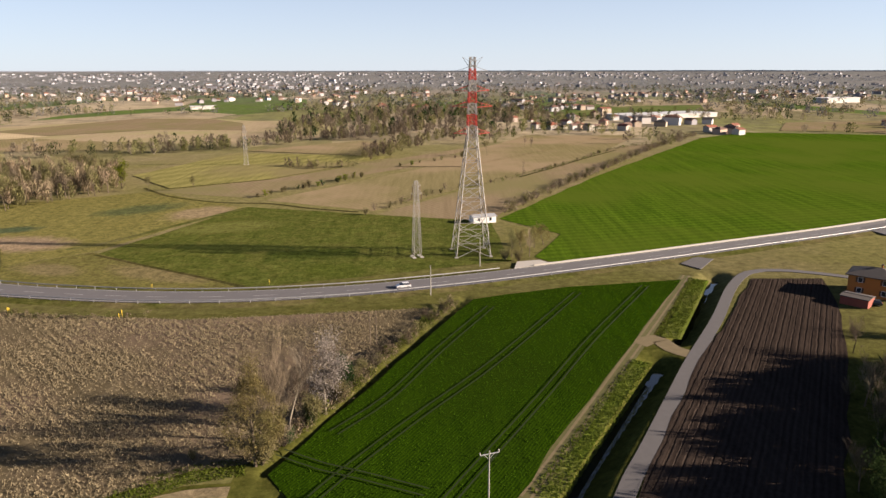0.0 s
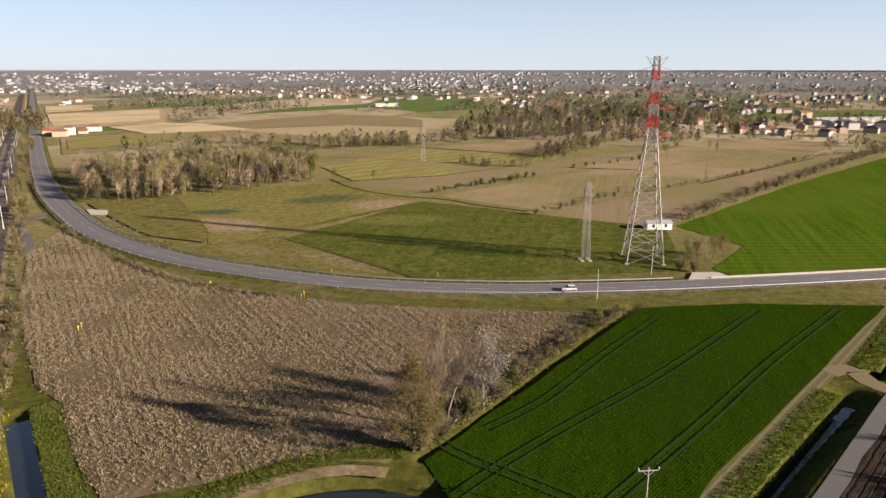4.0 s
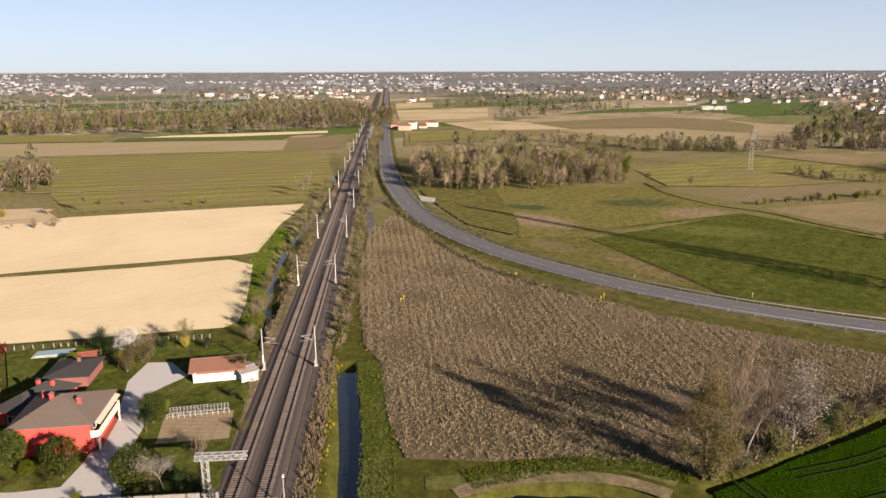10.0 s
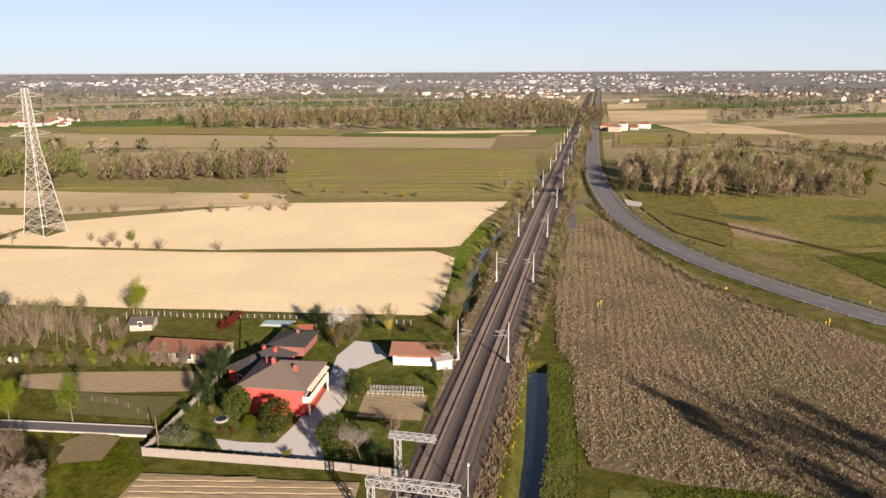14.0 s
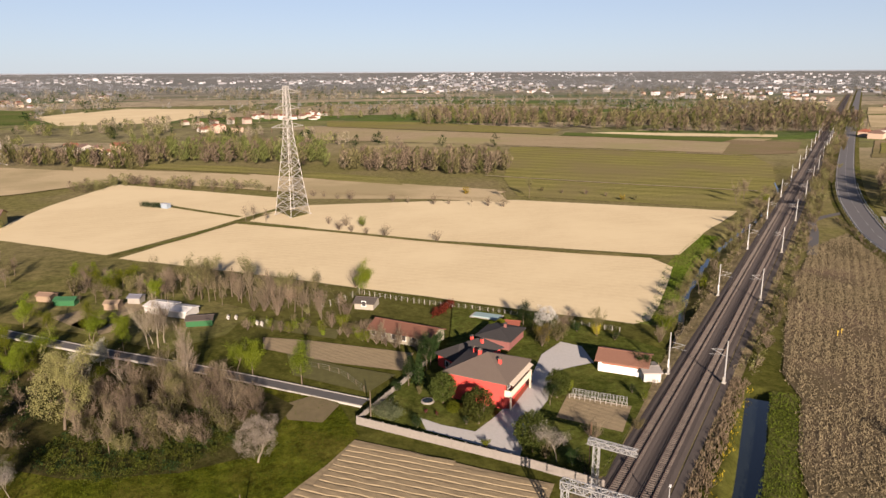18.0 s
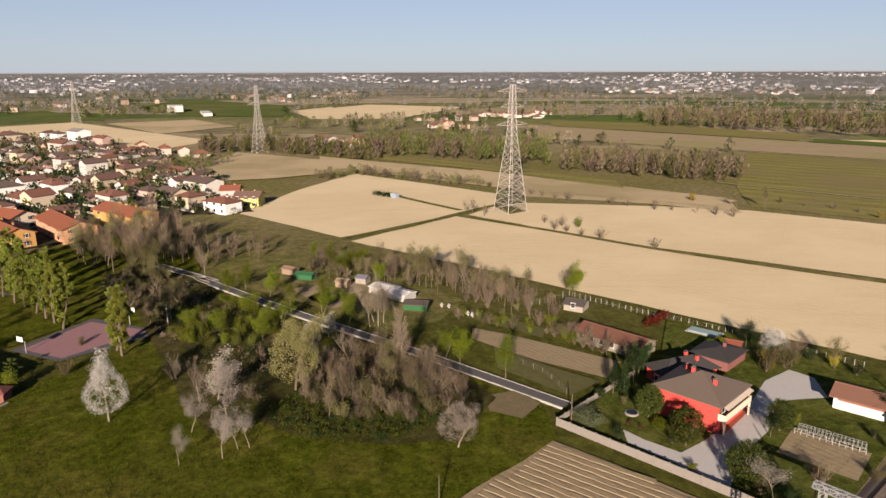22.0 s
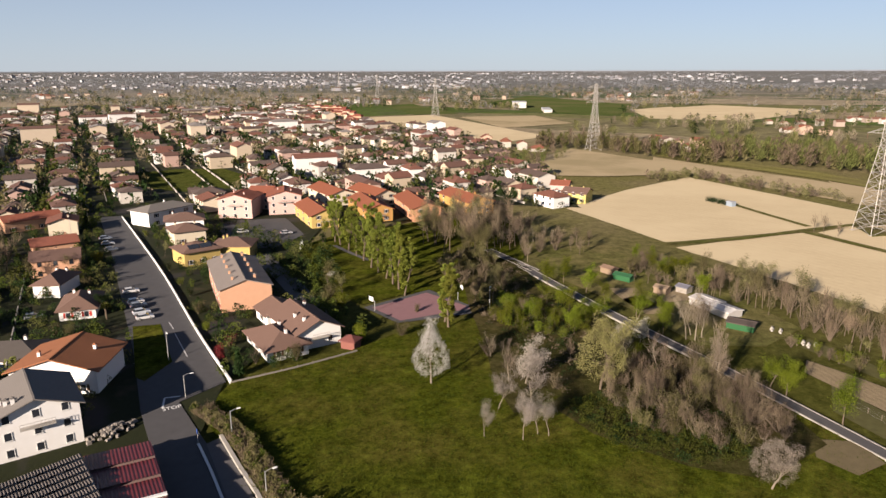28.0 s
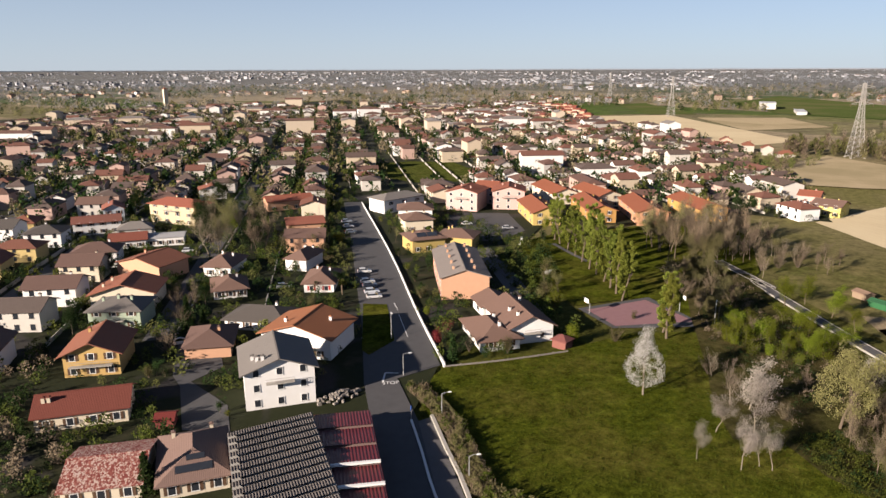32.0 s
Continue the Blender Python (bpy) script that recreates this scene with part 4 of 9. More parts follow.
_protos = {}
KINDS = {
    "bare": ("bare_tree", "leafless brown tree with thin twigs", "bare", L_TWIG, None, 12.0),
    "grove": ("bare_tree", "leafless grey-brown grove tree", "bare", L_GROVE, None, 12.0),
    "greybare": ("bare_tree", "leafless grey-brown tree with pale limbs", "bare", L_GREYTWIG, M_PALEBARK, 12.0),
    "bud": ("budding_tree", "tree with yellow-brown opening buds", "thin", L_BUD, None, 10.0),
    "olive": ("budding_tree", "dense tree with yellow-olive opening buds", "egg", L_OLIVE, None, 10.0),
    "greyblossom": ("blossom_tree", "tree with greyish white blossom", "leafy", L_PALE, M_PALEBARK, 9.0),
    "cream": ("budding_tree", "tall tree with creamy yellow catkins", "egg", L_CREAM, None, 11.0),
    "greyshrub": ("bare_shrub", "rounded grey shrub with pale twigs", "egg", L_PALETWIG, M_PALEBARK, 7.0),
    "green": ("leafy_tree", "tree with fresh green spring leaves", "leafy", L_GREEN, None, 8.0),
    "poplar": ("poplar", "slim poplar with fresh yellow-green leaves", "column", L_POPLAR, None, 16.0),
    "blossom": ("blossom_tree", "tree covered in white spring blossom", "egg", L_BLOSSOM, M_PALEBARK, 9.0),
    "thinblossom": ("blossom_tree", "young tree with sparse white blossom on a pale trunk", "thin", L_PALE, M_PALEBARK, 6.0),
    "silver": ("willow_tree", "tree with silvery cream catkins", "egg", L_SILVER, M_PALEBARK, 8.0),
    "cone": ("conifer", "pointed dark green conifer tree", "cone", L_DARK, None, 10.0),
    "dark": ("evergreen_tree", "dense dark green evergreen tree", "leafy", L_DARK, None, 8.0),
    "round": ("evergreen_tree", "dense rounded olive-green garden tree", "ball", L_GARDEN, None, 6.0),
    "cedar": ("cedar_tree", "low spreading pale green cedar", "shrub", L_CEDAR, None, 3.0),
    "clipped": ("shrub", "clipped bright green garden shrub", "ball", L_GREEN, None, 2.5),
    "shrub": ("shrub", "rounded shrub with green leaves", "shrub", L_GREEN, None, 3.0),
    "darkshrub": ("shrub", "dense dark green evergreen shrub", "shrub", L_DARK, None, 3.0),
    "yellowshrub": ("shrub", "shrub with yellow spring flowers", "shrub", L_YELLOW, None, 3.0),
    "budshrub": ("shrub", "olive-brown shrub coming into bud", "shrub", L_BROWNBUD, None, 3.0),
    "redshrub": ("shrub", "dark red leaved garden shrub", "shrub", L_REDLEAF, None, 3.0),
    "bareshrub": ("bare_shrub", "leafless brown shrub with upright twigs", "bareshrub", L_TWIG, None, 3.5),
}


def tree(kind, x, y, h, seed=0, far=False, z=0.0, wide=1.0):
    """Puts one tree; the first of a sort is built, the rest are copies."""
    key = (kind, seed % (2 if far else 3), far)
    name, label, form, leaf, bark, h0 = KINDS[kind]
    m = Matrix.Translation((x, y, z)) @ Matrix.Rotation(seed * 2.39, 4, "Z") @ Matrix.Diagonal((h / h0 * wide, h / h0 * wide, h / h0, 1))
    if key not in _protos:
        _protos[key] = make_tree(name, label, 11 + 17 * key[1] + (5 if far else 0), h0, form, leaf, bark, 0.3 if far else 1.0)
        _protos[key].matrix_basis = m
        return _protos[key]
    src = _protos[key]
    made = copy_thing(src, Matrix.Identity(4))
    made.matrix_basis = m
    return made


def wood_stuff(name, label, places, rng, hmin, hmax, mats, clumps=46, wide=0.34, slim=1.0, up=0.7):
    """Far woods: many small ragged crowns in one mesh for each leaf colour."""
    shapes = [Shape() for _ in mats]
    for x, y in places:
        h = rng.uniform(hmin, hmax)
        s = rng.choice(shapes)
        r = h * wide * rng.uniform(0.7, 1.2)
        z0 = far_rise(math.hypot(x, y))
        for _ in range(clumps):
            u = rng.random()
            a, rr = rng.uniform(0, 6.283), r * math.sin(math.pi * (0.1 + 0.85 * u)) * rng.uniform(0.2, 1.0)
            p = Vector((x + math.cos(a) * rr, y + math.sin(a) * rr, z0 + h * (0.08 + 0.82 * u)))
            d = (rand_dir(rng) + Vector((0, 0, up))).normalized()
            quad(s, p, d, h * 0.75 / slim / clumps ** 0.5, h * 1.4 * slim ** 0.7 / clumps ** 0.5)
    for i, (s, m) in enumerate(zip(shapes, mats)):
        if s.v:
            tagged(part(name, s, m), label, "woods", kind="stuff")


# ---- lattice towers ----
def lattice(shape, levels, w_of, z_of, bar, leg):
    """Four legs and crossed bracing between heights."""
    for i in range(levels):
        z0, z1 = z_of(i), z_of(i + 1)
        a, b = w_of(z0) / 2, w_of(z1) / 2
        c0 = [(-a, -a, z0), (a, -a, z0), (a, a, z0), (-a, a, z0)]
        c1 = [(-b, -b, z1), (b, -b, z1), (b, b, z1), (-b, b, z1)]
        for k in range(4):
            j = (k + 1) % 4
            if leg:
                shape.beam(c0[k], c1[k], leg)
            if bar:
                shape.beam(c0[k], c1[j], bar)
                shape.beam(c0[j], c1[k], bar)
                shape.beam(c1[k], c1[j], bar)
    return shape


def pylon(x, y, h, base, turn, label, arms, red_from=None, thick=0.25, name="power_pylon", horns=False):
    """A lattice pylon: legs, bracing, cross-arms, insulators."""
    root = thing(name, label, "pylon", at=pose(x, y, 0, 0, 0, turn))
    top = 1.6 if h > 40 else 0.9
    waist = h * 0.62

    def w_of(z):
        return base + (top * 1.9 - base) * min(1, z / waist) if z < waist else top * 1.9 + (top - top * 1.9) * (z - waist) / (h - waist)

    n = 18 if h > 40 else 14
    zs = [h * (1 - (1 - i / n) ** 1.35) for i in range(n + 1)]
    cut = next((i for i, z in enumerate(zs) if red_from and z >= red_from), n)
    for k in range(4):
        s = Shape()
        sx, sy = ((-1, -1), (1, -1), (1, 1), (-1, 1))[k]
        s.tube([(sx * w_of(z) / 2, sy * w_of(z) / 2, z) for z in zs[:cut + 1]], [thick * 0.62] * (cut + 1), 4)
        lg = part("leg", s, M_PALESTEEL, root)
        part("footing", Shape().box((sx * base / 2, sy * base / 2, 0.15), (1.1, 1.1, 0.5)), M_CONCRETE, lg)
    part("bracing", lattice(Shape(), cut, w_of, lambda i: zs[i], thick * 0.55, 0), M_PALESTEEL, root)["kind"] = "stuff"
    if cut < n:
        for band in range(6):
            z0, z1 = zs[cut] + (h - zs[cut]) * band / 6, zs[cut] + (h - zs[cut]) * (band + 1) / 6
            m = M_RED if band % 2 == 0 else M_PALESTEEL
            part("band", lattice(Shape(), 2, w_of, lambda i: z0 + (z1 - z0) * i / 2, thick * 0.6, thick), m, root,
                 "red painted lattice section" if band % 2 == 0 else "")["kind"] = "stuff"
    for z, reach in arms:
        for side in (-1, 1):
            s, w = Shape(), w_of(z) / 2
            tip = (side * reach, 0, z + 0.3)
            for yy in (-w, w):
                s.beam((side * w, yy, z), tip, thick * 0.6)
                s.beam((side * w, yy, z + 1.8), tip, thick * 0.5)
            for q in (0.3, 0.6):
                px = side * (w + (reach - w) * q)
                s.beam((px, -w * (1 - q), z + 0.3 * q), (px, w * (1 - q), z + 0.3 * q), thick * 0.4)
                s.beam((px, -w * (1 - q), z + 0.3 * q), (px, -w * (1 - q), z + 1.8 - 1.5 * q), thick * 0.4)
            arm = part("crossarm", s, M_RED if red_from else M_PALESTEEL, root, "red painted cross-arm" if red_from else "")
            part("insulator", Shape().tube([(side * (reach - 0.1), 0, z + 0.2), (side * (reach - 0.1), 0, z - 1.8)], [0.12, 0.12], 6), M_DARKWOOD, arm)
    if horns:
        s = Shape()
        for side in (-1, 1):
            s.beam((0, 0, h - 4.5), (side * 3.2, 0, h), thick * 0.5)
            s.beam((side * 0.6, 0, h - 1.5), (side * 3.2, 0, h), thick * 0.4)
        s.beam((-5, 0, h - 4.2), (5, 0, h - 4.2), thick * 0.6)
        s.beam((-5, 0, h - 4.2), (0, 0, h - 2.6), thick * 0.5)
        s.beam((5, 0, h - 4.2), (0, 0, h - 2.6), thick * 0.5)
        part("earth_wire_horns", s, M_PALESTEEL, root)
    return root


pylon(9, 227, 64, 11.5, 8, "tall lattice power pylon with red and white top", [(40, 6.0), (48.5, 6.5), (53.5, 5.5)], 39, horns=True)
pylon(-303, 15, 54.5, 10.5, -54, "tall pale grey lattice power pylon in a field", [(37.5, 8.5), (45.0, 6.5), (51.5, 8.0)])
pylon(-529, -167, 50, 9, -47, "grey lattice power pylon behind the village", [(36, 7.5), (42, 6), (47, 7)])
pylon(-815, -476, 50, 9, -43, "grey lattice power pylon far behind the village", [(36, 7.5), (42, 6), (47, 7)])
pylon(-1165, -814, 52, 9, -45, "distant grey lattice power pylon", [(36, 7.5), (42, 6), (47, 7)])
pylon(-1788, -1396, 55, 9, 15, "distant grey lattice power pylon", [(36, 7.5), (42, 6), (47, 7)])
pylon(-9, 222, 25.5, 2.6, 20, "slim rusty lattice mast on a concrete foot", [(21, 1.8), (23.5, 1.4)], thick=0.10, name="lattice_mast")
pylon(-129, 452, 26, 2.6, 20, "slim pale lattice mast in a field", [(21, 1.8), (23.5, 1.4)], thick=0.10, name="lattice_mast")


# ---- houses ----
WALLS = {}
ROOFS = {}


def wall_mat(c):
    if c not in WALLS:
        WALLS[c] = surface("plaster", c, 0.9, 0.2, 0.8, 0.12, 0.01)
    return WALLS[c]


def roof_mat(c):
    if c not in ROOFS:
        k = Nodes("roof_tiles", 0.9, 0.2)
        co = k.coords()
        w = k.n("TexWave", wave_type="BANDS", bands_direction="X")
        w.inputs["Scale"].default_value = 1.2
        k.link(co, w.inputs["Vector"])
        w2 = k.n("TexWave", wave_type="BANDS", bands_direction="Y")
        w2.inputs["Scale"].default_value = 1.0
        k.link(co, w2.inputs["Vector"])
        a, b = k.noise(co, 3.0, 5, 0.8), k.noise(co, 0.25, 4)
        col = k.mix(mul(c, 0.65), mul(c, 1.3), a)
        col = k.mix(col, mul(c, 0.75), k.math("MULTIPLY", b, 0.5))
        h = k.mix(w.outputs["Color"], w2.outputs["Color"], 0.3)
        ROOFS[c] = k.done(k.mix(col, mul(c, 0.6), k.math("MULTIPLY", h, 0.2)), h, 0.04, 0.5)
    return ROOFS[c]


def gable_roof(s, w, d, z, rise, over, thick=0.22, dx=0.0):
    """Two thick slopes with the ridge along x."""
    a, b = w / 2 + over, d / 2 + over
    drop = rise * over / (d / 2)
    for side in (-1, 1):
        e, r = side * b, 0.0
        pts = [(-a + dx, e, z - drop), (a + dx, e, z - drop), (a + dx, r, z + rise), (-a + dx, r, z + rise)]
        pts += [(x, y, q + thick) for x, y, q in pts]
        f = [(3, 2, 1, 0), (4, 5, 6, 7), (0, 1, 5, 4), (1, 2, 6, 5), (2, 3, 7, 6), (3, 0, 4, 7)]
        s.add(pts, f if side < 0 else [q[::-1] for q in f])


def hip_roof(s, w, d, z, rise, over, thick=0.2):
    a, b = w / 2 + over, d / 2 + over
    if a < b:
        rx, ry = 0.0, b - a
    else:
        rx, ry = a - b, 0.0
    z0, z1 = z - rise * over / min(w / 2, d / 2), z + rise
    lo = [(-a, -b, z0), (a, -b, z0), (a, b, z0), (-a, b, z0)]
    pts = lo + [(x, y, q + thick) for x, y, q in lo] + [(-rx, -ry, z1 + thick), (rx, ry, z1 + thick)]
    if ry:
        f = [(4, 5, 8), (5, 6, 9, 8), (6, 7, 9), (7, 4, 8, 9)]
    else:
        f = [(4, 5, 9, 8), (5, 6, 9), (6, 7, 8, 9), (7, 4, 8)]
    s.add(pts, f + [(3, 2, 1, 0), (0, 1, 5, 4), (1, 2, 6, 5), (2, 3, 7, 6), (3, 0, 4, 7)])


def body(w, d, h, rise, gable):
    s = Shape().box((0, 0, h / 2), (w, d, h))
    if gable:
        x, y = w / 2, d / 2
        for q in (-x, x):
            f = [(0, 1, 2)] if q > 0 else [(2, 1, 0)]
            s.add([(q, -y, h), (q, y, h), (q, 0, h + rise)], f)
    return s


def window(parent, x, y, z, w, h, face, shutters=True, colour=None):
    """A recess frame, a pane and two shutters on one wall; face is the wall's heading."""
    m = pose(x, y, z, 0, 0, face)

    def put(bx, shape, mat, name, to):
        ob = part(name, shape, mat, to)
        ob.matrix_basis = m if to is parent else Matrix.Identity(4)
        return ob

    fr = put(0, Shape().box((0, -0.03, h / 2 + 0.05), (w + 0.2, 0.1, 0.1)).box((0, -0.03, -h / 2 - 0.05), (w + 0.3, 0.16, 0.1)).box((-w / 2 - 0.05, -0.03, 0), (0.1, 0.1, h)).box((w / 2 + 0.05, -0.03, 0), (0.1, 0.1, h)), M_PAINT, "window", parent)
    put(0, Shape().box((0, -0.02, 0), (w, 0.05, h)), M_GLASS, "pane", fr)
    if shutters:
        for sd in (-1, 1):
            put(0, Shape().box((sd * (w * 0.75 + 0.12), -0.05, 0), (w / 2, 0.06, h + 0.05)), colour or M_DARKWOOD, "shutter", fr)


PLACED = []


@lru_cache(None)
def lite_window():
    return mesh_of("window", Shape().box((0, -0.02, 0), (1.1, 0.08, 1.35)).box((0, -0.05, -0.75), (1.3, 0.16, 0.08)), M_GLASS)


def house(x, y, turn, w, d, h, wall, roof, rise=1.9, gable=True, over=0.7, rows=(), chimneys=((0.2, 0.25),), label="", name="house",
          group="", z=0.0, balcony=None, shutter=None, porch=None, shut=True, lite=False):
    """One house: walls, roof, chimneys, windows on the given sides (0 front -y, 1 right, 2 back, 3 left)."""
    root = thing(name, label, "house", group, at=pose(x, y, z, 0, 0, turn))
    PLACED.append((x, y, max(w, d) / 2 + 1.5))
    part("wall", body(w, d, h, rise, gable), wall_mat(wall), root)
    s = Shape()
    gable_roof(s, w, d, h, rise, over) if gable else hip_roof(s, w, d, h, rise, over)
    rf = part("roof", s, roof_mat(roof), root)
    if gable:
        part("ridge_tiles", Shape().beam((-w / 2 - over, 0, h + rise + 0.22), (w / 2 + over, 0, h + rise + 0.22), 0.3, 0.16), roof_mat(roof), rf)
    for cx, cy in chimneys:
        px, py = cx * w, cy * d
        zz = h + rise * (max(0.0, 1 - abs(py) / (d / 2)) if gable else min(1.0, max(0.0, min(1 - abs(py) / (d / 2), (w / 2 - abs(px)) / (min(w, d) / 2)))))
        ch = part("chimney", Shape().box((px, py, zz + 0.35), (0.55, 0.55, 1.5)), wall_mat(wall), rf)
        part("chimney_cap", Shape().box((px, py, zz + 1.16), (0.75, 0.75, 0.12)).box((px, py, zz + 1.32), (0.45, 0.45, 0.2), 0, 0.6), roof_mat(roof), ch)
    for side, cols, floors in rows:
        run = w if side % 2 == 0 else d
        for fl in range(floors):
            zc = 1.6 + fl * 2.9
            for c in range(cols):
                u = (c + 0.5) / cols * run - run / 2
                px, py, face = ((u, -d / 2, 0), (w / 2, u, 90), (-u, d / 2, 180), (-w / 2, -u, 270))[side]
                if lite:
                    ob = new("window", lite_window())
                    ob.parent, ob.matrix_basis = root, pose(px, py, zc, 0, 0, face)
                else:
                    window(root, px, py, zc, 1.0, 1.3, face, shut, shutter)
    if balcony:
        side, z0, length = balcony
        face = side * 90
        off = d / 2 if side % 2 == 0 else w / 2
        b = Shape().box((0, -off - 0.6, z0), (length, 1.2, 0.16))
        bo = part("balcony", b, M_CONCRETE, root)
        bo.matrix_basis = pose(0, 0, 0, 0, 0, face)
        r = Shape().box((0, -off - 1.16, z0 + 1.0), (length, 0.06, 0.06))
        k = max(3, int(length / 0.5))
        for i in range(k + 1):
            r.box((-length / 2 + length * i / k, -off - 1.16, z0 + 0.5), (0.04, 0.04, 1.0))
        part("railing", r, M_PALESTEEL, bo)
    return root


def town_stuff(name, label, places, rng, wall_cols, roof_cols, big=0.0, size=1.0):
    """Far houses in joined meshes: walls by colour and roofs by colour."""
    walls, roofs = [Shape() for _ in wall_cols], [Shape() for _ in roof_cols]
    for x, y, turn in places:
        w, d, h = size * rng.uniform(9, 16), size * rng.uniform(8, 11), size * rng.choice((3.3, 6.0, 6.0, 6.3, 8.5))
        if rng.random() < big:
            w, d, h = w * rng.uniform(1.2, 2.2), d * 1.2, h * rng.uniform(1.1, 1.7)
        rise = rng.uniform(1.4, 2.2)
        t = Shape()
        t.box((0, 0, h / 2), (w, d, h))
        q = Shape()
        if rng.random() < 0.5:
            gable_roof(q, w, d, h, rise, 0.6)
            for e in (-w / 2, w / 2):
                t.add([(e, -d / 2, h), (e, d / 2, h), (e, 0, h + rise)], [(0, 1, 2)])
        else:
            hip_roof(q, w, d, h, rise, 0.6)
        q.box((w * rng.uniform(-0.3, 0.3), d * 0.15, h + rise), (0.6, 0.6, 1.4))
        c, s = math.cos(radians(turn)), math.sin(radians(turn))
        z0 = far_rise(math.hypot(x, y))
        for src, dst in ((t, rng.choice(walls)), (q, rng.choice(roofs))):
            dst.add([(x + a * c - b * s, y + a * s + b * c, z0 + e) for a, b, e in src.v], src.f)
    for s, c in zip(walls, wall_cols):
        tagged(part(name + "_walls", s, wall_mat(c)), label, "houses", kind="stuff")
    for s, c in zip(roofs, roof_cols):
        tagged(part(name + "_roofs", s, roof_mat(c)), label, "houses", kind="stuff")


WHITE, CREAM, YELLOW, OCHRE, PEACH, PINK, GREY = (0.95, 0.92, 0.87), (0.78, 0.68, 0.52), (0.58, 0.43, 0.15), (0.50, 0.28, 0.09), (0.66, 0.38, 0.24), (0.66, 0.45, 0.40), (0.5, 0.48, 0.45)
TILE, TILE2, BROWN, ORANGE, DARK = (0.28, 0.11, 0.068), (0.23, 0.12, 0.085), (0.20, 0.135, 0.105), (0.34, 0.115, 0.06), (0.12, 0.105, 0.095)
SOMEWALLS, SOMEROOFS = [WHITE, CREAM, PEACH, YELLOW, GREY], [TILE, TILE2, BROWN, ORANGE]


# ---- tufts, hedges, woods ----
def in_poly(x, y, poly):
    """inside() for arrays."""
    hit = np.zeros(x.shape, bool)
    for i in range(len(poly)):
        (x0, y0), (x1, y1) = poly[i], poly[i - 1]
        if y0 != y1:
            hit ^= ((y0 > y) != (y1 > y)) & (x < (x1 - x0) * (y - y0) / (y1 - y0) + x0)
    return hit


def tufts(name, label, poly, count, hmin, hmax, w, mat, blades=3, lean=0.5, seed=0, z=0.0, category="grass", patchy=0.0, rows=None):
    """Many small clumps of blades over a plot: one mesh of kind stuff."""
    r = np.random.RandomState(seed + 7)
    xs, ys = [p[0] for p in poly], [p[1] for p in poly]
    x, y = r.uniform(min(xs), max(xs), count * 4), r.uniform(min(ys), max(ys), count * 4)
    ok = in_poly(x, y, poly)
    if patchy:
        ok &= (np.sin(x * 0.21 + 1.3 * np.sin(y * 0.13)) + np.sin(y * 0.27 + x * 0.05)) * 0.5 + r.uniform(-0.7, 0.7, x.shape) > patchy - 0.5
    x, y = x[ok][:count], y[ok][:count]
    if rows:                             # drawn together into loose rows: heading of the normal and spacing
        c, s0, gap = math.cos(radians(rows[0])), math.sin(radians(rows[0])), rows[1]
        u = x * c + y * s0
        du = (np.round(u / gap) * gap - u) * rows[2]
        du = du + r.normal(0, 0.16 * gap, x.shape) + np.sin(x * 0.11 + y * 0.07) * 0.25
        x, y = x + du * c, y + du * s0
    n = len(x) * blades
    base = np.stack([np.repeat(x, blades), np.repeat(y, blades), np.full(n, z)], -1)
    base[:, :2] += r.normal(0, w * 0.5, (n, 2))
    d = np.stack([r.normal(0, lean, n), r.normal(0, lean, n), np.ones(n)], -1)
    d /= np.linalg.norm(d, axis=1)[:, None]
    h = np.repeat(r.uniform(hmin, hmax, len(x)), blades)[:, None] * r.uniform(0.6, 1.1, (n, 1))
    a = r.uniform(0, 6.283, n)
    side = np.stack([np.cos(a), np.sin(a), np.zeros(n)], -1) * w / 2
    mid = base + d * h * 0.55
    v = np.stack([base, mid + side, base + d * h, mid - side], 1).reshape(-1, 3)
    s = Shape()
    s.v = v.tolist()
    s.f = np.arange(4 * n).reshape(-1, 4).tolist()
    return tagged(part(name, s, mat), label, category, kind="stuff")


def strip_poly(pts, half):
    c = curve_through(pts, 6.0)
    nn = sides_of(c)
    return [tuple(p + n * half) for p, n in zip(c, nn)] + [tuple(p - n * half) for p, n in reversed(list(zip(c, nn)))]


_count = itertools.count(1)


def hedge(pts, kinds, spacing, hmin, hmax, jitter=1.0, far=True, seed=0):
    """Single shrubs and trees set along a line."""
    r = random.Random(seed + len(pts))
    c = curve_through(pts, spacing)
    for p in c:
        if r.random() < 0.12:
            continue
        tree(r.choice(kinds), p.x + r.uniform(-jitter, jitter), p.y + r.uniform(-jitter, jitter), r.uniform(hmin, hmax), next(_count), far, wide=r.uniform(0.85, 1.3))


def grove(poly, count, kinds, hmin, hmax, gap, far=True, seed=0):
    r = random.Random(seed)
    for x, y in scatter(poly, count, r, gap):
        tree(r.choice(kinds), x, y, r.uniform(hmin, hmax), next(_count), far, wide=r.uniform(0.8, 1.2))


def belt(name, label, poly, count, hmin, hmax, mats, clumps=70, seed=0, wide=0.3):
    """Bare woods are drawn as fine upright strokes, brambles and hedges as rounder clumps."""
    r = random.Random(seed)
    tall = hmax > 7
    wood_stuff(name, label, scatter(poly, count, r), r, hmin, hmax, mats, clumps, wide, 1.9 if tall else 1.2, 1.6 if tall else 0.7)


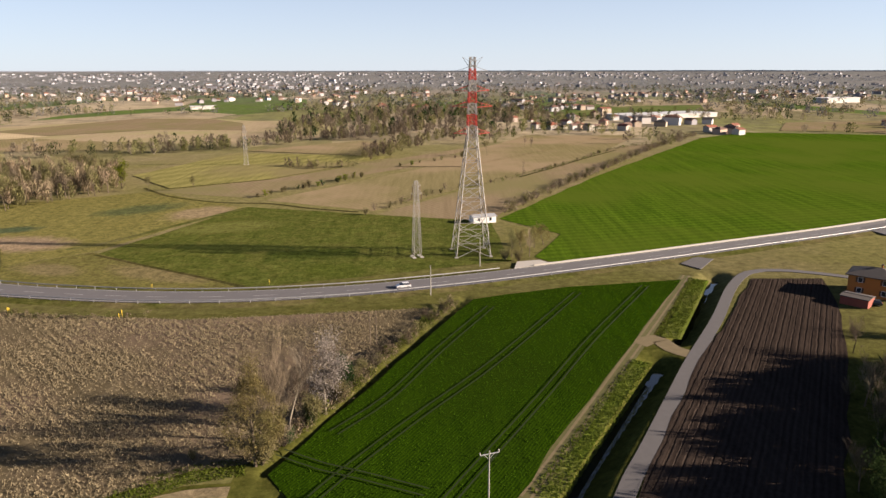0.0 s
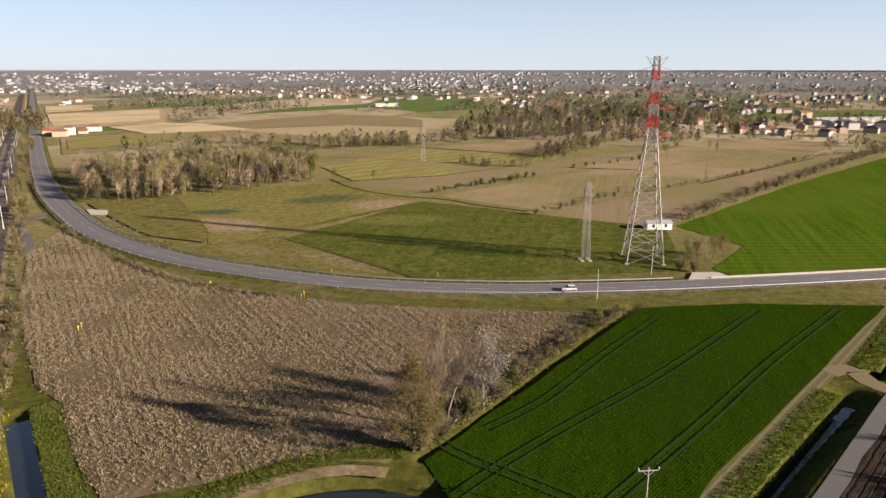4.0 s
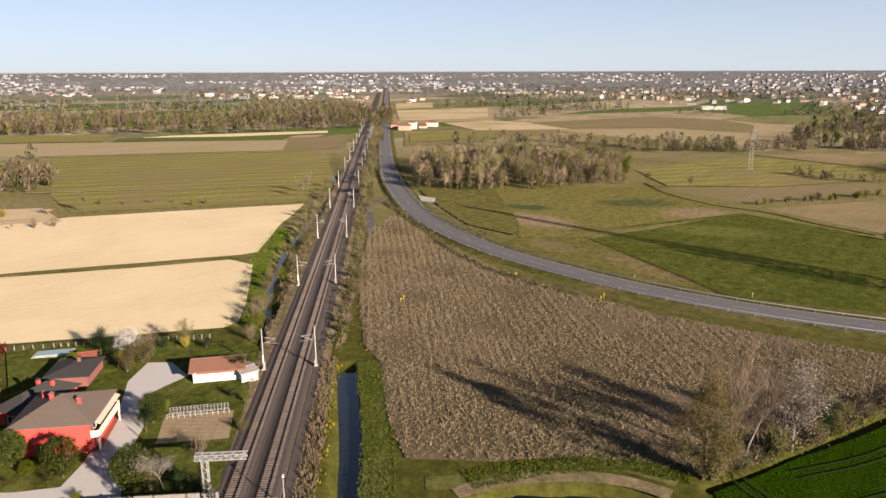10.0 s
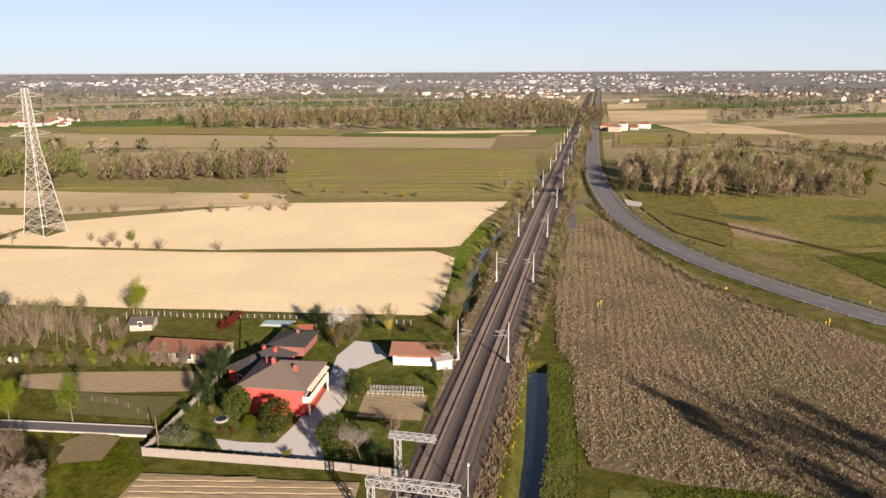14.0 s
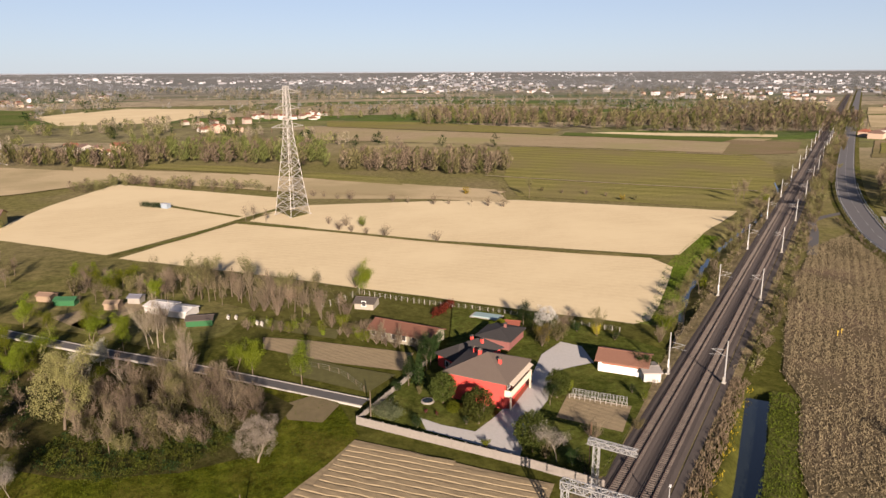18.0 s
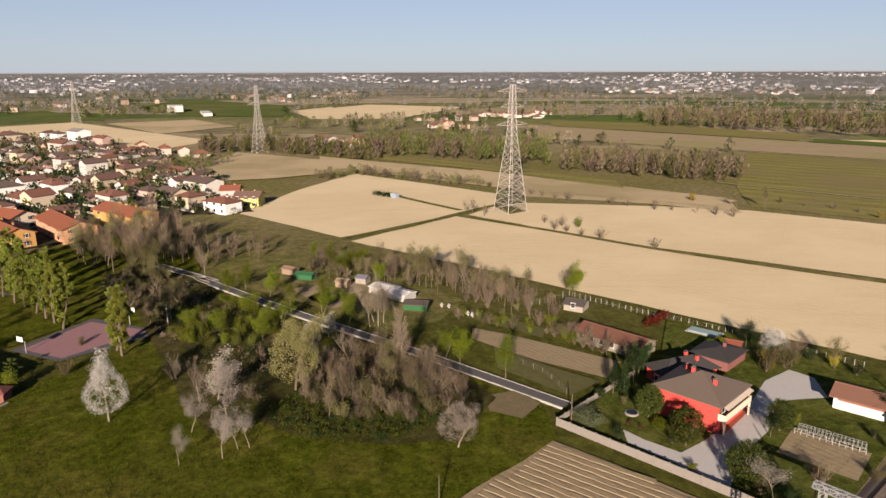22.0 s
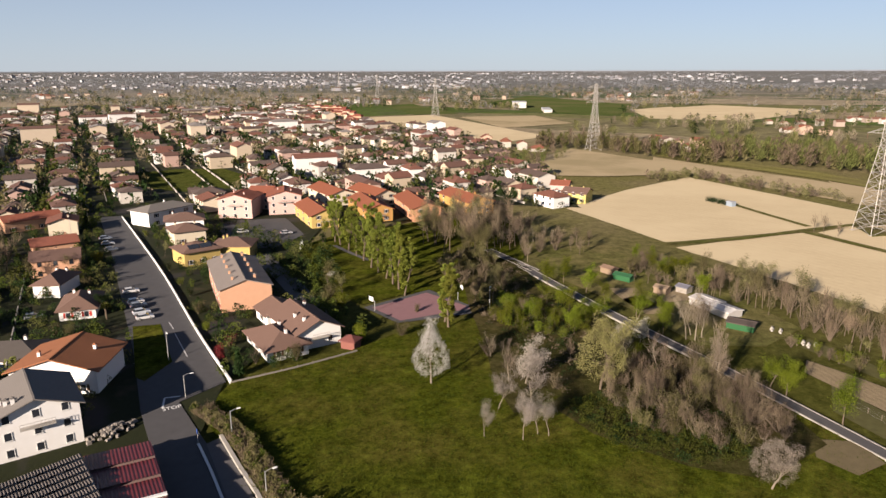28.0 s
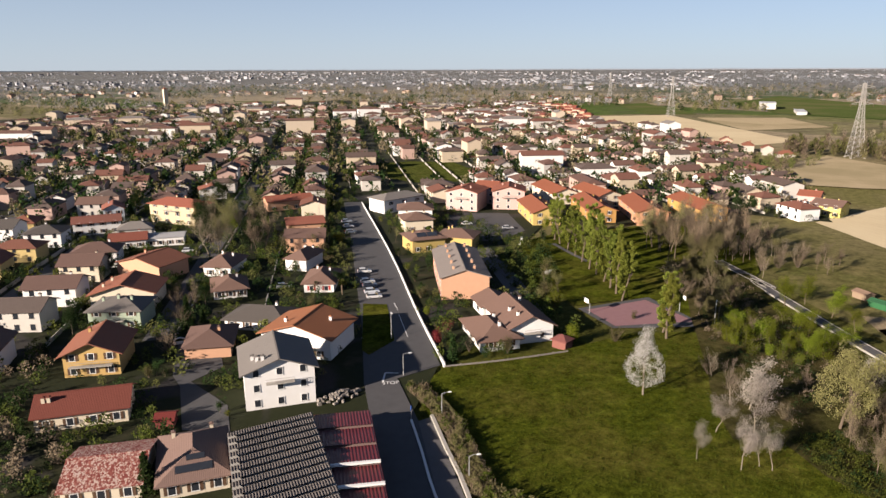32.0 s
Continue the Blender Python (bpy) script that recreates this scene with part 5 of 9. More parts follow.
# woods and hedges round the fields
grove([(-245.7, 268.6), (-227.7, 267.3), (-201.6, 286.6), (-182.7, 312.6), (-162.7, 351.8), (-187.6, 399.8), (-265.2, 405.5), (-318.8, 349.8)], 150, ["grove", "grove", "bud", "bare"], 11, 14, 2.4, seed=3)
belt("grove_twigs", "fine bare twigs of a dense grove", [(-245.7, 268.6), (-227.7, 267.3), (-201.6, 286.6), (-182.7, 312.6), (-162.7, 351.8), (-187.6, 399.8), (-265.2, 405.5), (-318.8, 349.8)], 240, 9, 13.5, [L_GROVE, L_GROVE, L_BUD], 150, 33, 0.2)
belt("undergrowth", "brown undergrowth below a grove", [(-245.7, 268.6), (-201.6, 286.6), (-162.7, 351.8), (-187.6, 399.8), (-265.2, 405.5), (-318.8, 349.8)], 260, 1.5, 3.5, [L_TWIG, L_BUD], 30, 4, 0.7)
belt("tree_belt", "belt of bare trees and dark conifers", [(-156.6, 612.9), (-92.0, 612.3), (-43.1, 622.1), (38.9, 648.3), (70.5, 767.1), (164.9, 960.6), (47.8, 1101.4), (-112.7, 964.6), (-173.3, 811.0)], 420, 8, 16, [L_GREYTWIG, L_TWIG, L_BUD, L_DARK, L_GREYTWIG], 110, 5)
belt("tree_belt", "hedgerow of bare trees between fields", strip_poly([(-230.7, 508.2), (-181.6, 546.3), (-136.4, 594.2), (-73.4, 657.8), (-3.2, 748.9)], 14), 130, 6, 11, [L_TWIG, L_BUD, L_GREYTWIG], 110, 6)
belt("tree_belt", "hedgerow of bare trees between fields", strip_poly([(-51.9, 475.4), (-28.9, 563.1), (15.6, 639.4)], 10), 60, 6, 11, [L_TWIG, L_BUD], 70, 7)
belt("tree_belt", "hedgerow of budding bushes between fields", strip_poly([(-102.4, 448.9), (-77.9, 435.7), (-55.1, 444.9)], 5), 30, 3, 6, [L_TWIG, L_BUD], 60, 8)
belt("tree_belt", "tree belt behind striped fields", [(-707.6, 493.3), (-644.9, 565.4), (-773.6, 736.9), (-970.3, 908.0), (-1077.4, 756.5)], 520, 8, 14, [L_TWIG, L_BUD, L_TWIG], 60, 9)
belt("tree_belt", "belt of tall budding trees", [(-527.1, -86.7), (-493.3, -32.3), (-461.4, 19.3), (-450.7, 46.3), (-513.2, 49.2), (-578.3, -16.6), (-599.6, -89.9)], 210, 9, 16, [L_BUD, L_BUDGREEN, L_TWIG, L_BUDGREEN], 150, 10)
belt("tree_belt", "copse of bare and budding trees", [(-432.5, 51.0), (-414.9, 82.5), (-386.0, 130.5), (-403.0, 153.0), (-435.6, 159.3), (-459.5, 99.3), (-469.1, 59.3)], 150, 8, 14, [L_TWIG, L_BUD, L_TWIG, L_BUDGREEN], 150, 11)
belt("tree_belt", "plantation of pale slim trees", [(-793.2, 186.2), (-707.3, 304.9), (-621.8, 393.9), (-532.4, 555.8), (-733.9, 762.5), (-836.6, 528.8), (-1001.4, 252.5)], 900, 9, 15, [L_TWIG, L_TWIG, L_BUD, L_BUDGREEN], 60, 12)
belt("tree_belt", "bare scrub along a field edge", strip_poly([(-395.2, -91.9), (-414.0, -69.7), (-394.8, -35.2), (-368.5, -0.6)], 9), 120, 3, 6, [L_TWIG, L_BUD, L_BUD], 130, 13, 0.5)
belt("tree_belt", "bare scrub before the village", [(-324.4, -132.9), (-412.7, -168.2), (-508.3, -169.7), (-465.9, -206.7), (-429.9, -231.7), (-344.1, -173.2)], 120, 4, 8, [L_TWIG, L_BUDGREEN, L_BUD, L_BUDGREEN], 130, 14, 0.45)
belt("tree_belt", "budding trees along a far hedge", strip_poly([(-533.2, -216.3), (-539.2, -179.9), (-524.3, -120.2), (-490.3, -63.1)], 22), 170, 7, 13, [L_BUD, L_BUDGREEN, L_TWIG], 70, 15)
belt("hedgerow", "brown hedgerow along the edge of the wheat", strip_poly([(26.2, 294.6), (48.9, 340.9), (95.1, 424.6), (160.4, 543.3), (196.1, 600.0), (237.8, 663.6)], 3.0), 260, 1.8, 4.5, [L_TWIG, L_GREYTWIG, L_BUD], 50, 34, 0.6)
belt("hedgerow", "brown hedgerow between tilled strips", strip_poly([(191.6, 585.9), (141.5, 555.6), (79.2, 453.6), (36.6, 390.8), (-7.3, 341.2), (-24.4, 307.5)], 2.0), 150, 1.0, 3.0, [L_TWIG, L_BUD, L_BRAMBLE], 40, 35, 0.7)
belt("hedgerow", "shrubs along the outer side of the road", strip_poly([(-230.2, 232.6), (-186.5, 204.5), (-153.6, 183.8), (-125.1, 169.6), (-97.7, 163.6), (-73.7, 165.2)], 1.2), 200, 0.6, 1.8, [L_TWIG, L_BUD, L_BRAMBLE], 40, 36, 0.7)
hedge([(26.2, 294.6), (48.9, 340.9), (95.1, 424.6), (160.4, 543.3), (196.1, 600.0)], ["bareshrub", "bareshrub", "bare", "budshrub"], 7.0, 2.5, 5.5, 2.0, seed=1)
hedge([(191.6, 585.9), (141.5, 555.6), (79.2, 453.6), (36.6, 390.8), (-7.3, 341.2), (-24.4, 307.5)], ["bareshrub", "budshrub"], 13.0, 1.5, 4, 2.0, seed=2)
hedge([(-89.4, 332.3), (-79.9, 352.6), (-64.3, 370.6), (-54.1, 391.5), (-46.5, 403.5)], ["shrub", "budshrub", "darkshrub"], 4.5, 3.0, 5.0, 1.5, seed=3)
hedge([(-26.5, 443.1), (-14.4, 461.4), (0.0, 478.4), (11.8, 495.0)], ["shrub", "budshrub", "bareshrub"], 8, 3.0, 6.0, 2, seed=4)
hedge([(-32.6, 292.6), (-26.2, 307.9), (-8.0, 338.0), (6.5, 362.8)], ["bareshrub", "budshrub"], 9, 2, 5, 2, seed=5)
hedge([(-346.0, 26.5), (-331.3, 43.5), (-319.1, 62.8), (-304.1, 86.1), (-292.1, 109.5)], ["bare", "bareshrub", "bareshrub"], 7, 3.5, 6.5, 1.5, seed=6)
hedge([(-266.0, 30.0), (-256.4, 39.2), (-244.9, 51.8), (-236.2, 62.4)], ["bare", "bareshrub", "bareshrub"], 7, 3, 7, 0.8, seed=7)
hedge([(-291.2, 173.2), (-312.3, 159.6), (-326.5, 141.7)], ["bareshrub", "budshrub"], 16, 2.5, 4.5, 2, seed=8)
for i, (k, p, h) in enumerate([("green", (-169.2, 360.6), 11.5), ("bud", (-150.6, 350.2), 7), ("bud", (-128.3, 352.8), 6.5), ("bud", (31.1, 502.8), 10), ("bare", (65.1, 562.4), 9), ("bare", (69.8, 557.2), 9),
                               ("shrub", (-269.5, 40.3), 5.5), ("bareshrub", (-277.6, 27.7), 4), ("bareshrub", (-271.9, 34.0), 5.5), ("bare", (-294.5, -4.8), 7), ("bare", (-293.3, -1.6), 7.5), ("bare", (-289.2, 3.3), 6),
                               ("green", (-183.3, 26.5), 7.5), ("bareshrub", (-190.1, 25.8), 7), ("yellowshrub", (-291.2, 168.1), 4),
                               ("bare", (-269.0, 214.1), 9), ("bare", (-276.5, 223.8), 10), ("bud", (-310.0, 128.0), 8), ("bud", (-311.1, 116.6), 7), ("yellowshrub", (-328.7, 102.0), 5), ("budshrub", (-365.7, 6.6), 4)]):
    tree(k, *p, h, i + 40, far=i < 12)

# earth ridges of the hoed and ploughed plots
def furrows(name, label, poly, along, gap, h, mat, z, seed=0):
    """Low uneven ridges across a plot, one mesh."""
    r = random.Random(seed)
    d = Vector((math.cos(radians(along)), math.sin(radians(along))))
    n = Vector((-d.y, d.x))
    us, vs = [p[0] * d.x + p[1] * d.y for p in poly], [p[0] * n.x + p[1] * n.y for p in poly]
    s, v = Shape(), min(vs) + gap / 2
    while v < max(vs):
        u, run = min(us), []
        while u < max(us) + 1.5:
            p = d * u + n * (v + r.uniform(-0.08, 0.08) * gap)
            if inside(p.x, p.y, poly):
                q, k = h * r.uniform(0.75, 1.2), gap * r.uniform(0.41, 0.46)
                run.append([(*(p - n * k), z - 0.02), (*(p - n * k * 0.8), z + q), (*(p + n * k * 0.8), z + q * 0.95), (*(p + n * k), z - 0.02)])
            elif len(run) > 1:
                break
            u += 1.5
        if len(run) > 1:
            s.add([c for ring in run for c in ring], [(4 * i + j, 4 * i + j + 1, 4 * i + j + 5, 4 * i + j + 4) for i in range(len(run) - 1) for j in range(3)])
        v += gap
    return tagged(part(name, s, mat), label, "furrows", kind="stuff")


furrows("bed_ridges", "raked ridges of dry earth", [(-104.5, 13), (-84, 39.5), (-61, 20), (-83, -5.5)], 55.3, 1.5, 0.09, M_STUB, 0.33, 1)
furrows("plough_ridges", "long dark plough ridges", [(91, 196), (111, 196), (99, 165), (85, 137), (57.5, 89), (29, 89), (54.5, 137), (72.5, 165)], 61, 1.3, 0.09, M_FURROW, 0.17, 2)

# the long grass strips between the pale fields
structure("bank_strip", ribbon(curve_through([(-342.2, -43.1), (-322.0, -25.5), (-302.4, -7.0)], 6), -1.5, 1.5, 0.35), M_GRASS2, "grass balk between tilled fields", "bank")
structure("bank_strip", ribbon(curve_through([(-247.0, -49.7), (-266.1, -28.7), (-292.6, -9.3), (-315.4, 9.1)], 6), -1.6, 1.6, 0.36), M_GRASS2, "grass balk between tilled fields", "bank")
structure("bank_strip", ribbon(curve_through([(-291.4, -9.3), (-261.1, 31.0), (-236.9, 60.9), (-209.7, 100.8), (-194.0, 127.5)], 6), -1.5, 1.5, 0.37), M_GRASS2, "grass balk between tilled fields", "bank")
structure("bank_strip", Shape().prism([(-310.0, 8.9), (-294.7, 14.4), (-301.8, 22.2), (-313.6, 17.2)], 0.1, 0.4), M_GRASS2, "grass patch round the pylon feet", "bank")

# ---- distance ----
CLEAR = FIELDS + [strip_poly([(-270, 279), (-740, 753), (-1307, 1335)], 40), [(-50, -40), (-92, -105), (-190, -270), (-330, -560), (-560, -900), (-1000, -640), (-800, -300), (-430, -90), (-300, -30), (-200, 0)]]


def clear_of(x, y):
    return not any(inside(x, y, q) for q in CLEAR)


def azimuth_point(rng, r0, r1, power):
    a, r = radians(rng.uniform(-40, 178)), r0 + (r1 - r0) * rng.random() ** power
    return -math.sin(a) * r, math.cos(a) * r


rng = random.Random(5)


def town_here(x, y):
    """Where the built-up stretches of the plain lie."""
    r = math.hypot(x, y)
    v = noise.noise(Vector((x / 620, y / 620, 3.3))) + 0.5 * noise.noise(Vector((x / 170, y / 170, 1.3)))
    return v > 0.20 - 0.16 * min(1.0, max(0.0, (r - 900) / 1600))


far = []
while len(far) < 3300:
    x, y = azimuth_point(rng, 760, 4500, 0.85)
    if town_here(x, y) and clear_of(x, y):
        far.append((x, y, rng.choice((35, 125)) + rng.uniform(-25, 25)))
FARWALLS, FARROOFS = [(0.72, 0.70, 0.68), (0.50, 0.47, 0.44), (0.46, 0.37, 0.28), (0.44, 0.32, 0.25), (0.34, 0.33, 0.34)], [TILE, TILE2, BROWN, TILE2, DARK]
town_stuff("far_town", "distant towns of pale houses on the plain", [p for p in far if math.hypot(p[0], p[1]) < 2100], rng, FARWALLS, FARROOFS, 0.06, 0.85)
# wall colours beyond 2100 m are greyed and blued for distance haze
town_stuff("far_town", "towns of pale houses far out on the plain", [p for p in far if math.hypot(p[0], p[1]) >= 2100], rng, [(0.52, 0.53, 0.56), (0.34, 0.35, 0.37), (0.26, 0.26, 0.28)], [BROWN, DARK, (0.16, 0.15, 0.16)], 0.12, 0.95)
near_wd, mid_wd, far_wd = [], [], []
while len(near_wd) < 1700:
    x, y = azimuth_point(rng, 560, 1200, 1.0)
    if noise.noise(Vector((x / 210, y / 210, 9.1))) + 0.5 * noise.noise(Vector((x / 70, y / 70, 4.1))) > 0.10 and clear_of(x, y):
        near_wd.append((x, y))
while len(mid_wd) < 9000:
    x, y = azimuth_point(rng, 1050, 2700, 1.0)
    if noise.noise(Vector((x / 260, y / 260, 9.1))) + 0.6 * noise.noise(Vector((x / 70, y / 70, 4.1))) > -0.05 and clear_of(x, y):
        mid_wd.append((x, y))
while len(far_wd) < 11000:
    x, y = azimuth_point(rng, 2500, 4870, 0.9)
    if noise.noise(Vector((x / 600, y / 600, 9.1))) + 0.5 * noise.noise(Vector((x / 150, y / 150, 4.1))) > -0.2:
        far_wd.append((x, y))
wood_stuff("field_woods", "belts of bare and budding trees among fields", near_wd, rng, 6, 12, [L_GREYTWIG, L_GREYTWIG, L_BUD, L_BUDGREEN, L_DARK], 90, 0.42, 1.7, 1.3)
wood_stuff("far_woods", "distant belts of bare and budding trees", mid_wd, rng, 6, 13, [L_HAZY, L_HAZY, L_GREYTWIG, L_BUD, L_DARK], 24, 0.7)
wood_stuff("far_woods", "haze-greyed woods far out on the plain", far_wd, rng, 6, 11, [L_HAZEBLUE, L_HAZEBLUE, L_HAZY, L_HAZEBLUE], 13, 2.2)
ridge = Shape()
for i in range(900):                     # the last woods before the sky, distance haze put into their colour
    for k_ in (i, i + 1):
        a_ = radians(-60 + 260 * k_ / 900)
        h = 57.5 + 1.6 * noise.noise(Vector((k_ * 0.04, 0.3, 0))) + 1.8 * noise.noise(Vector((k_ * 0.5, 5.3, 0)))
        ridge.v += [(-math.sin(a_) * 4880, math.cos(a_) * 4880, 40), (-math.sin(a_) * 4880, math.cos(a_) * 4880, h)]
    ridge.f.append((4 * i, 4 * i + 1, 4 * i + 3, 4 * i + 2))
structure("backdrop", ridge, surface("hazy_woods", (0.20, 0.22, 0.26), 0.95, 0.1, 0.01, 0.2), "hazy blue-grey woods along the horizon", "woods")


# ---- things beside the road and the railway ----
def plain_pole(x, y, h, r=0.14, name="utility_pole", label="slim grey utility pole", mat=None, arm=0.0, turn=0.0, cat="pole"):
    root = thing(name, label, cat, at=pose(x, y, 0, 0, 0, turn))
    part("shaft", Shape().tube([(0, 0, -0.3), (0, 0, h * 0.5), (0, 0, h)], [r, r * 0.85, r * 0.6], 8), mat or M_CONCRETE, root)
    if arm:
        a = part("crossarm", Shape().beam((-arm, 0, h - 0.5), (arm, 0, h - 0.5), 0.12).beam((-arm * 0.6, 0, h - 0.5), (0, 0, h - 1.3), 0.06).beam((arm * 0.6, 0, h - 0.5), (0, 0, h - 1.3), 0.06), M_STEEL, root)
        for q in (-arm, 0, arm):
            part("insulator", Shape().tube([(q, 0, h - 0.45), (q, 0, h - 0.1), (q, 0, h)], [0.09, 0.12, 0.05], 6), M_CONCRETE, a)
    return root


def street_lamp(x, y, h, turn, label="grey street lamp with a short arm", reach=1.2):
    root = thing("street_lamp", label, "street lamp", "street lamps", at=pose(x, y, 0, 0, 0, turn))
    part("pole", Shape().tube([(0, 0, -0.2), (0, 0, h * 0.6), (0, 0, h)], [0.11, 0.09, 0.07], 8), M_STEEL, root)
    a = part("arm", Shape().tube([(0, 0, h - 0.1), (reach * 0.6, 0, h + 0.12), (reach, 0, h + 0.15)], [0.05, 0.045, 0.04], 6), M_STEEL, root)
    part("lamp_head", Shape().box((reach + 0.25, 0, h + 0.14), (0.7, 0.28, 0.14), 0, 0.8), M_PAINT, a)


def marker_post(x, y):
    root = thing("marker_post", "small yellow pipeline marker post", "post", "yellow marker posts", at=pose(x, y, 0))
    part("shaft", Shape().box((0, 0, 0.5), (0.12, 0.12, 1.2)), M_YELLOW, root)
    part("cap", Shape().box((0, 0, 1.3), (0.26, 0.26, 0.4), 20, 0.7), M_YELLOW, root)


M_YELLOW = surface("yellow_paint", (0.70, 0.50, 0.05), 0.6, 0.3, 2.0, 0.15)
for p in ((-81.0, 163.1), (-111.0, 166.8), (-82.7, 187.5), (-50.5, 191.7), (-122.3, 129.8), (-111.5, 167.5), (-81.5, 165.8), (-110.9, 167.2), (-80.8, 164.4), (-121.5, 127.9), (-142.9, 131.5)):
    marker_post(*p)
plain_pole(*(-3.7, 182.3), 8.5, label="slim grey pole with a small box beside the road")
plain_pole(*(11.3, 210.7), 9.0, label="concrete pole below the tall pylon")
plain_pole(*(6.2, 85.2), 9.5, 0.14, arm=1.4, turn=20, label="concrete pole with a small crossarm in the wheat")
plain_pole(*(46.5, 408.2), 8.0, label="wooden pole on a field edge", mat=M_BARK)
plain_pole(*(47.6, 412.2), 9.0, label="wooden pole on a field edge", mat=M_BARK)
for d in (-0.7, 0.7):
    x, y = (-15.9, 145.8)
    plain_pole(x + d, y, 8.5, 0.12, label="one of a pair of wooden poles in scrub", mat=M_BARK)
plain_pole(*(-111.7, 17.0), 5.5, 0.13, label="wooden telephone pole inside a garden wall", mat=M_BARK)
plain_pole(*(-85.0, 46.1), 9.0, 0.14, label="dark pole beside the railway", mat=M_DARKWOOD)
plain_pole(*(-86.5, -4.9), 5.0, 0.10, label="thin wooden stake in the meadow", mat=M_BARK)

# white car on the road
def car(x, y, turn, colour, label, group="", z=0.0):
    """A hatchback: shell, glazing, wheels, lights."""
    root = thing("car", label, "car", group, at=pose(x, y, z, 0, 0, turn))
    s = Shape()
    low = [(-2.05, 0.35), (-2.1, 0.75), (-1.95, 0.95), (1.0, 0.98), (1.95, 0.82), (2.1, 0.6), (2.05, 0.32)]
    n = len(low)
    for sy in (-0.86, 0.86):
        s.v += [(a, sy * (0.97 if b > 0.8 else 1.0), b) for a, b in low]
    s.f += [tuple(range(n)), tuple(range(2 * n - 1, n - 1, -1))] + [(i, n + i, n + (i + 1) % n, (i + 1) % n) for i in range(n)]
    shell = part("body", s, car_paint(colour), root)
    roof = Shape()
    cab = [(-1.9, 0.95), (-1.45, 1.44), (0.25, 1.48), (1.1, 0.97)]
    for sy in (-0.72, 0.72):
        roof.v += [(a, sy * (1.1 if b < 1 else 0.9), b) for a, b in cab]
    roof.f += [(0, 1, 2, 3), (7, 6, 5, 4), (0, 4, 5, 1), (2, 6, 7, 3), (0, 3, 7, 4)]
    part("glazing", roof, M_GLASS, root)
    part("roof", Shape().box((-0.6, 0, 1.48), (1.8, 1.3, 0.06)), car_paint(colour), root)
    for wx in (-1.3, 1.3):
        for wy in (-0.82, 0.82):
            w = part("wheel", Shape().tube([(wx, wy - 0.1, 0.32), (wx, wy + 0.1, 0.32)], [0.32, 0.32], 12), M_TYRE, root)
            part("rim", Shape().tube([(wx, wy - 0.11, 0.32), (wx, wy + 0.11, 0.32)], [0.19, 0.19], 10), M_STEEL, w)
    for wy in (-0.62, 0.62):
        part("headlight", Shape().box((2.03, wy, 0.68), (0.12, 0.32, 0.14)), M_PAINT, root)
        part("tail_light", Shape().box((-2.05, wy, 0.8), (0.1, 0.25, 0.2)), M_RED, root)
    return root


@lru_cache(None)
def car_paint(c):
    return surface("car_paint", c, 0.3, 0.6, 0.5, 0.05)


M_TYRE = surface("tyre", (0.02, 0.02, 0.02), 0.9, 0.2, 5, 0.2)
car(-11.5, 187.2, 197, (0.75, 0.75, 0.75), "small white car driving on the curved road", z=RZ)


# catenary masts
def mast(s, side):
    """A trackside mast with its bracket."""
    o = -5.0 if side < 0 else 5.6
    x, y = rail(s, o)
    face = math.degrees(math.atan2(RAIL_N.y, RAIL_N.x)) + (0 if side < 0 else 180)
    root = thing("catenary_mast", "pale steel railway catenary mast with a bracket", "mast", "catenary masts", at=pose(x, y, 0, 0, 0, face))
    part("column", Shape().tube([(0, 0, 0.0), (0, 0, 4.5), (0, 0, 9.2)], [0.17, 0.15, 0.11], 8), M_STEEL, root)
    part("footing", Shape().box((0, 0, 0.2), (0.9, 0.9, 0.6), 0, 0.9), M_CONCRETE, root)
    b = Shape().beam((0, 0, 7.3), (2.9, 0, 7.0), 0.09).beam((0, 0, 5.9), (2.7, 0, 6.95), 0.07).beam((0.8, 0, 6.2), (3.2, 0, 5.9), 0.06)
    br = part("bracket", b, M_STEEL, root)
    part("insulator", Shape().tube([(0.15, 0, 7.28), (0.6, 0, 7.22)], [0.09, 0.09], 6), M_DARKWOOD, br)
    part("plate", Shape().box((0, -0.16, 2.6), (0.26, 0.06, 1.6)), M_PAINT, root, "white and black number plate bands")
    part("cabinet", Shape().box((0.0, 0.42, 1.2), (0.5, 0.4, 1.2)), M_PALESTEEL, root)


for k in range(0, 13):
    for side in (-1, 1):
        mast(0.3 + 58.4 * k + (1.0 if side > 0 else 0), side)
wires = Shape()
for o, z in ((-2.3, 5.6), (-2.3, 6.9), (2.3, 5.6), (2.3, 6.9)):
    for s0 in range(-60, 620, 20):
        a, b = rail(s0, o), rail(s0 + 20, o)
        wires.beam((*a, BZ + z), (*b, BZ + z), 0.025)
structure("overhead_wires", wires, M_RAIL, "thin overhead railway wires", "wires")


def truss(s, p, q, w, h, bar=0.09, n=10):
    """A box truss from p to q."""
    p, q = Vector(p), Vector(q)
    ax = (q - p).normalized()
    side = ax.cross(Vector((0, 0, 1))) * w / 2
    up = Vector((0, 0, h / 2))
    cor = [side + up, -side + up, -side - up, side - up]
    for c in cor:
        s.beam(p + c, q + c, bar * 1.4)
    for i in range(n):
        a, b = p + (q - p) * i / n, p + (q - p) * (i + 1) / n
        for k in range(4):
            c, d = cor[k], cor[(k + 1) % 4]
            s.beam(a + c, a + d, bar)
            s.beam(a + (c if i % 2 else d), b + (d if i % 2 else c), bar)
    return s


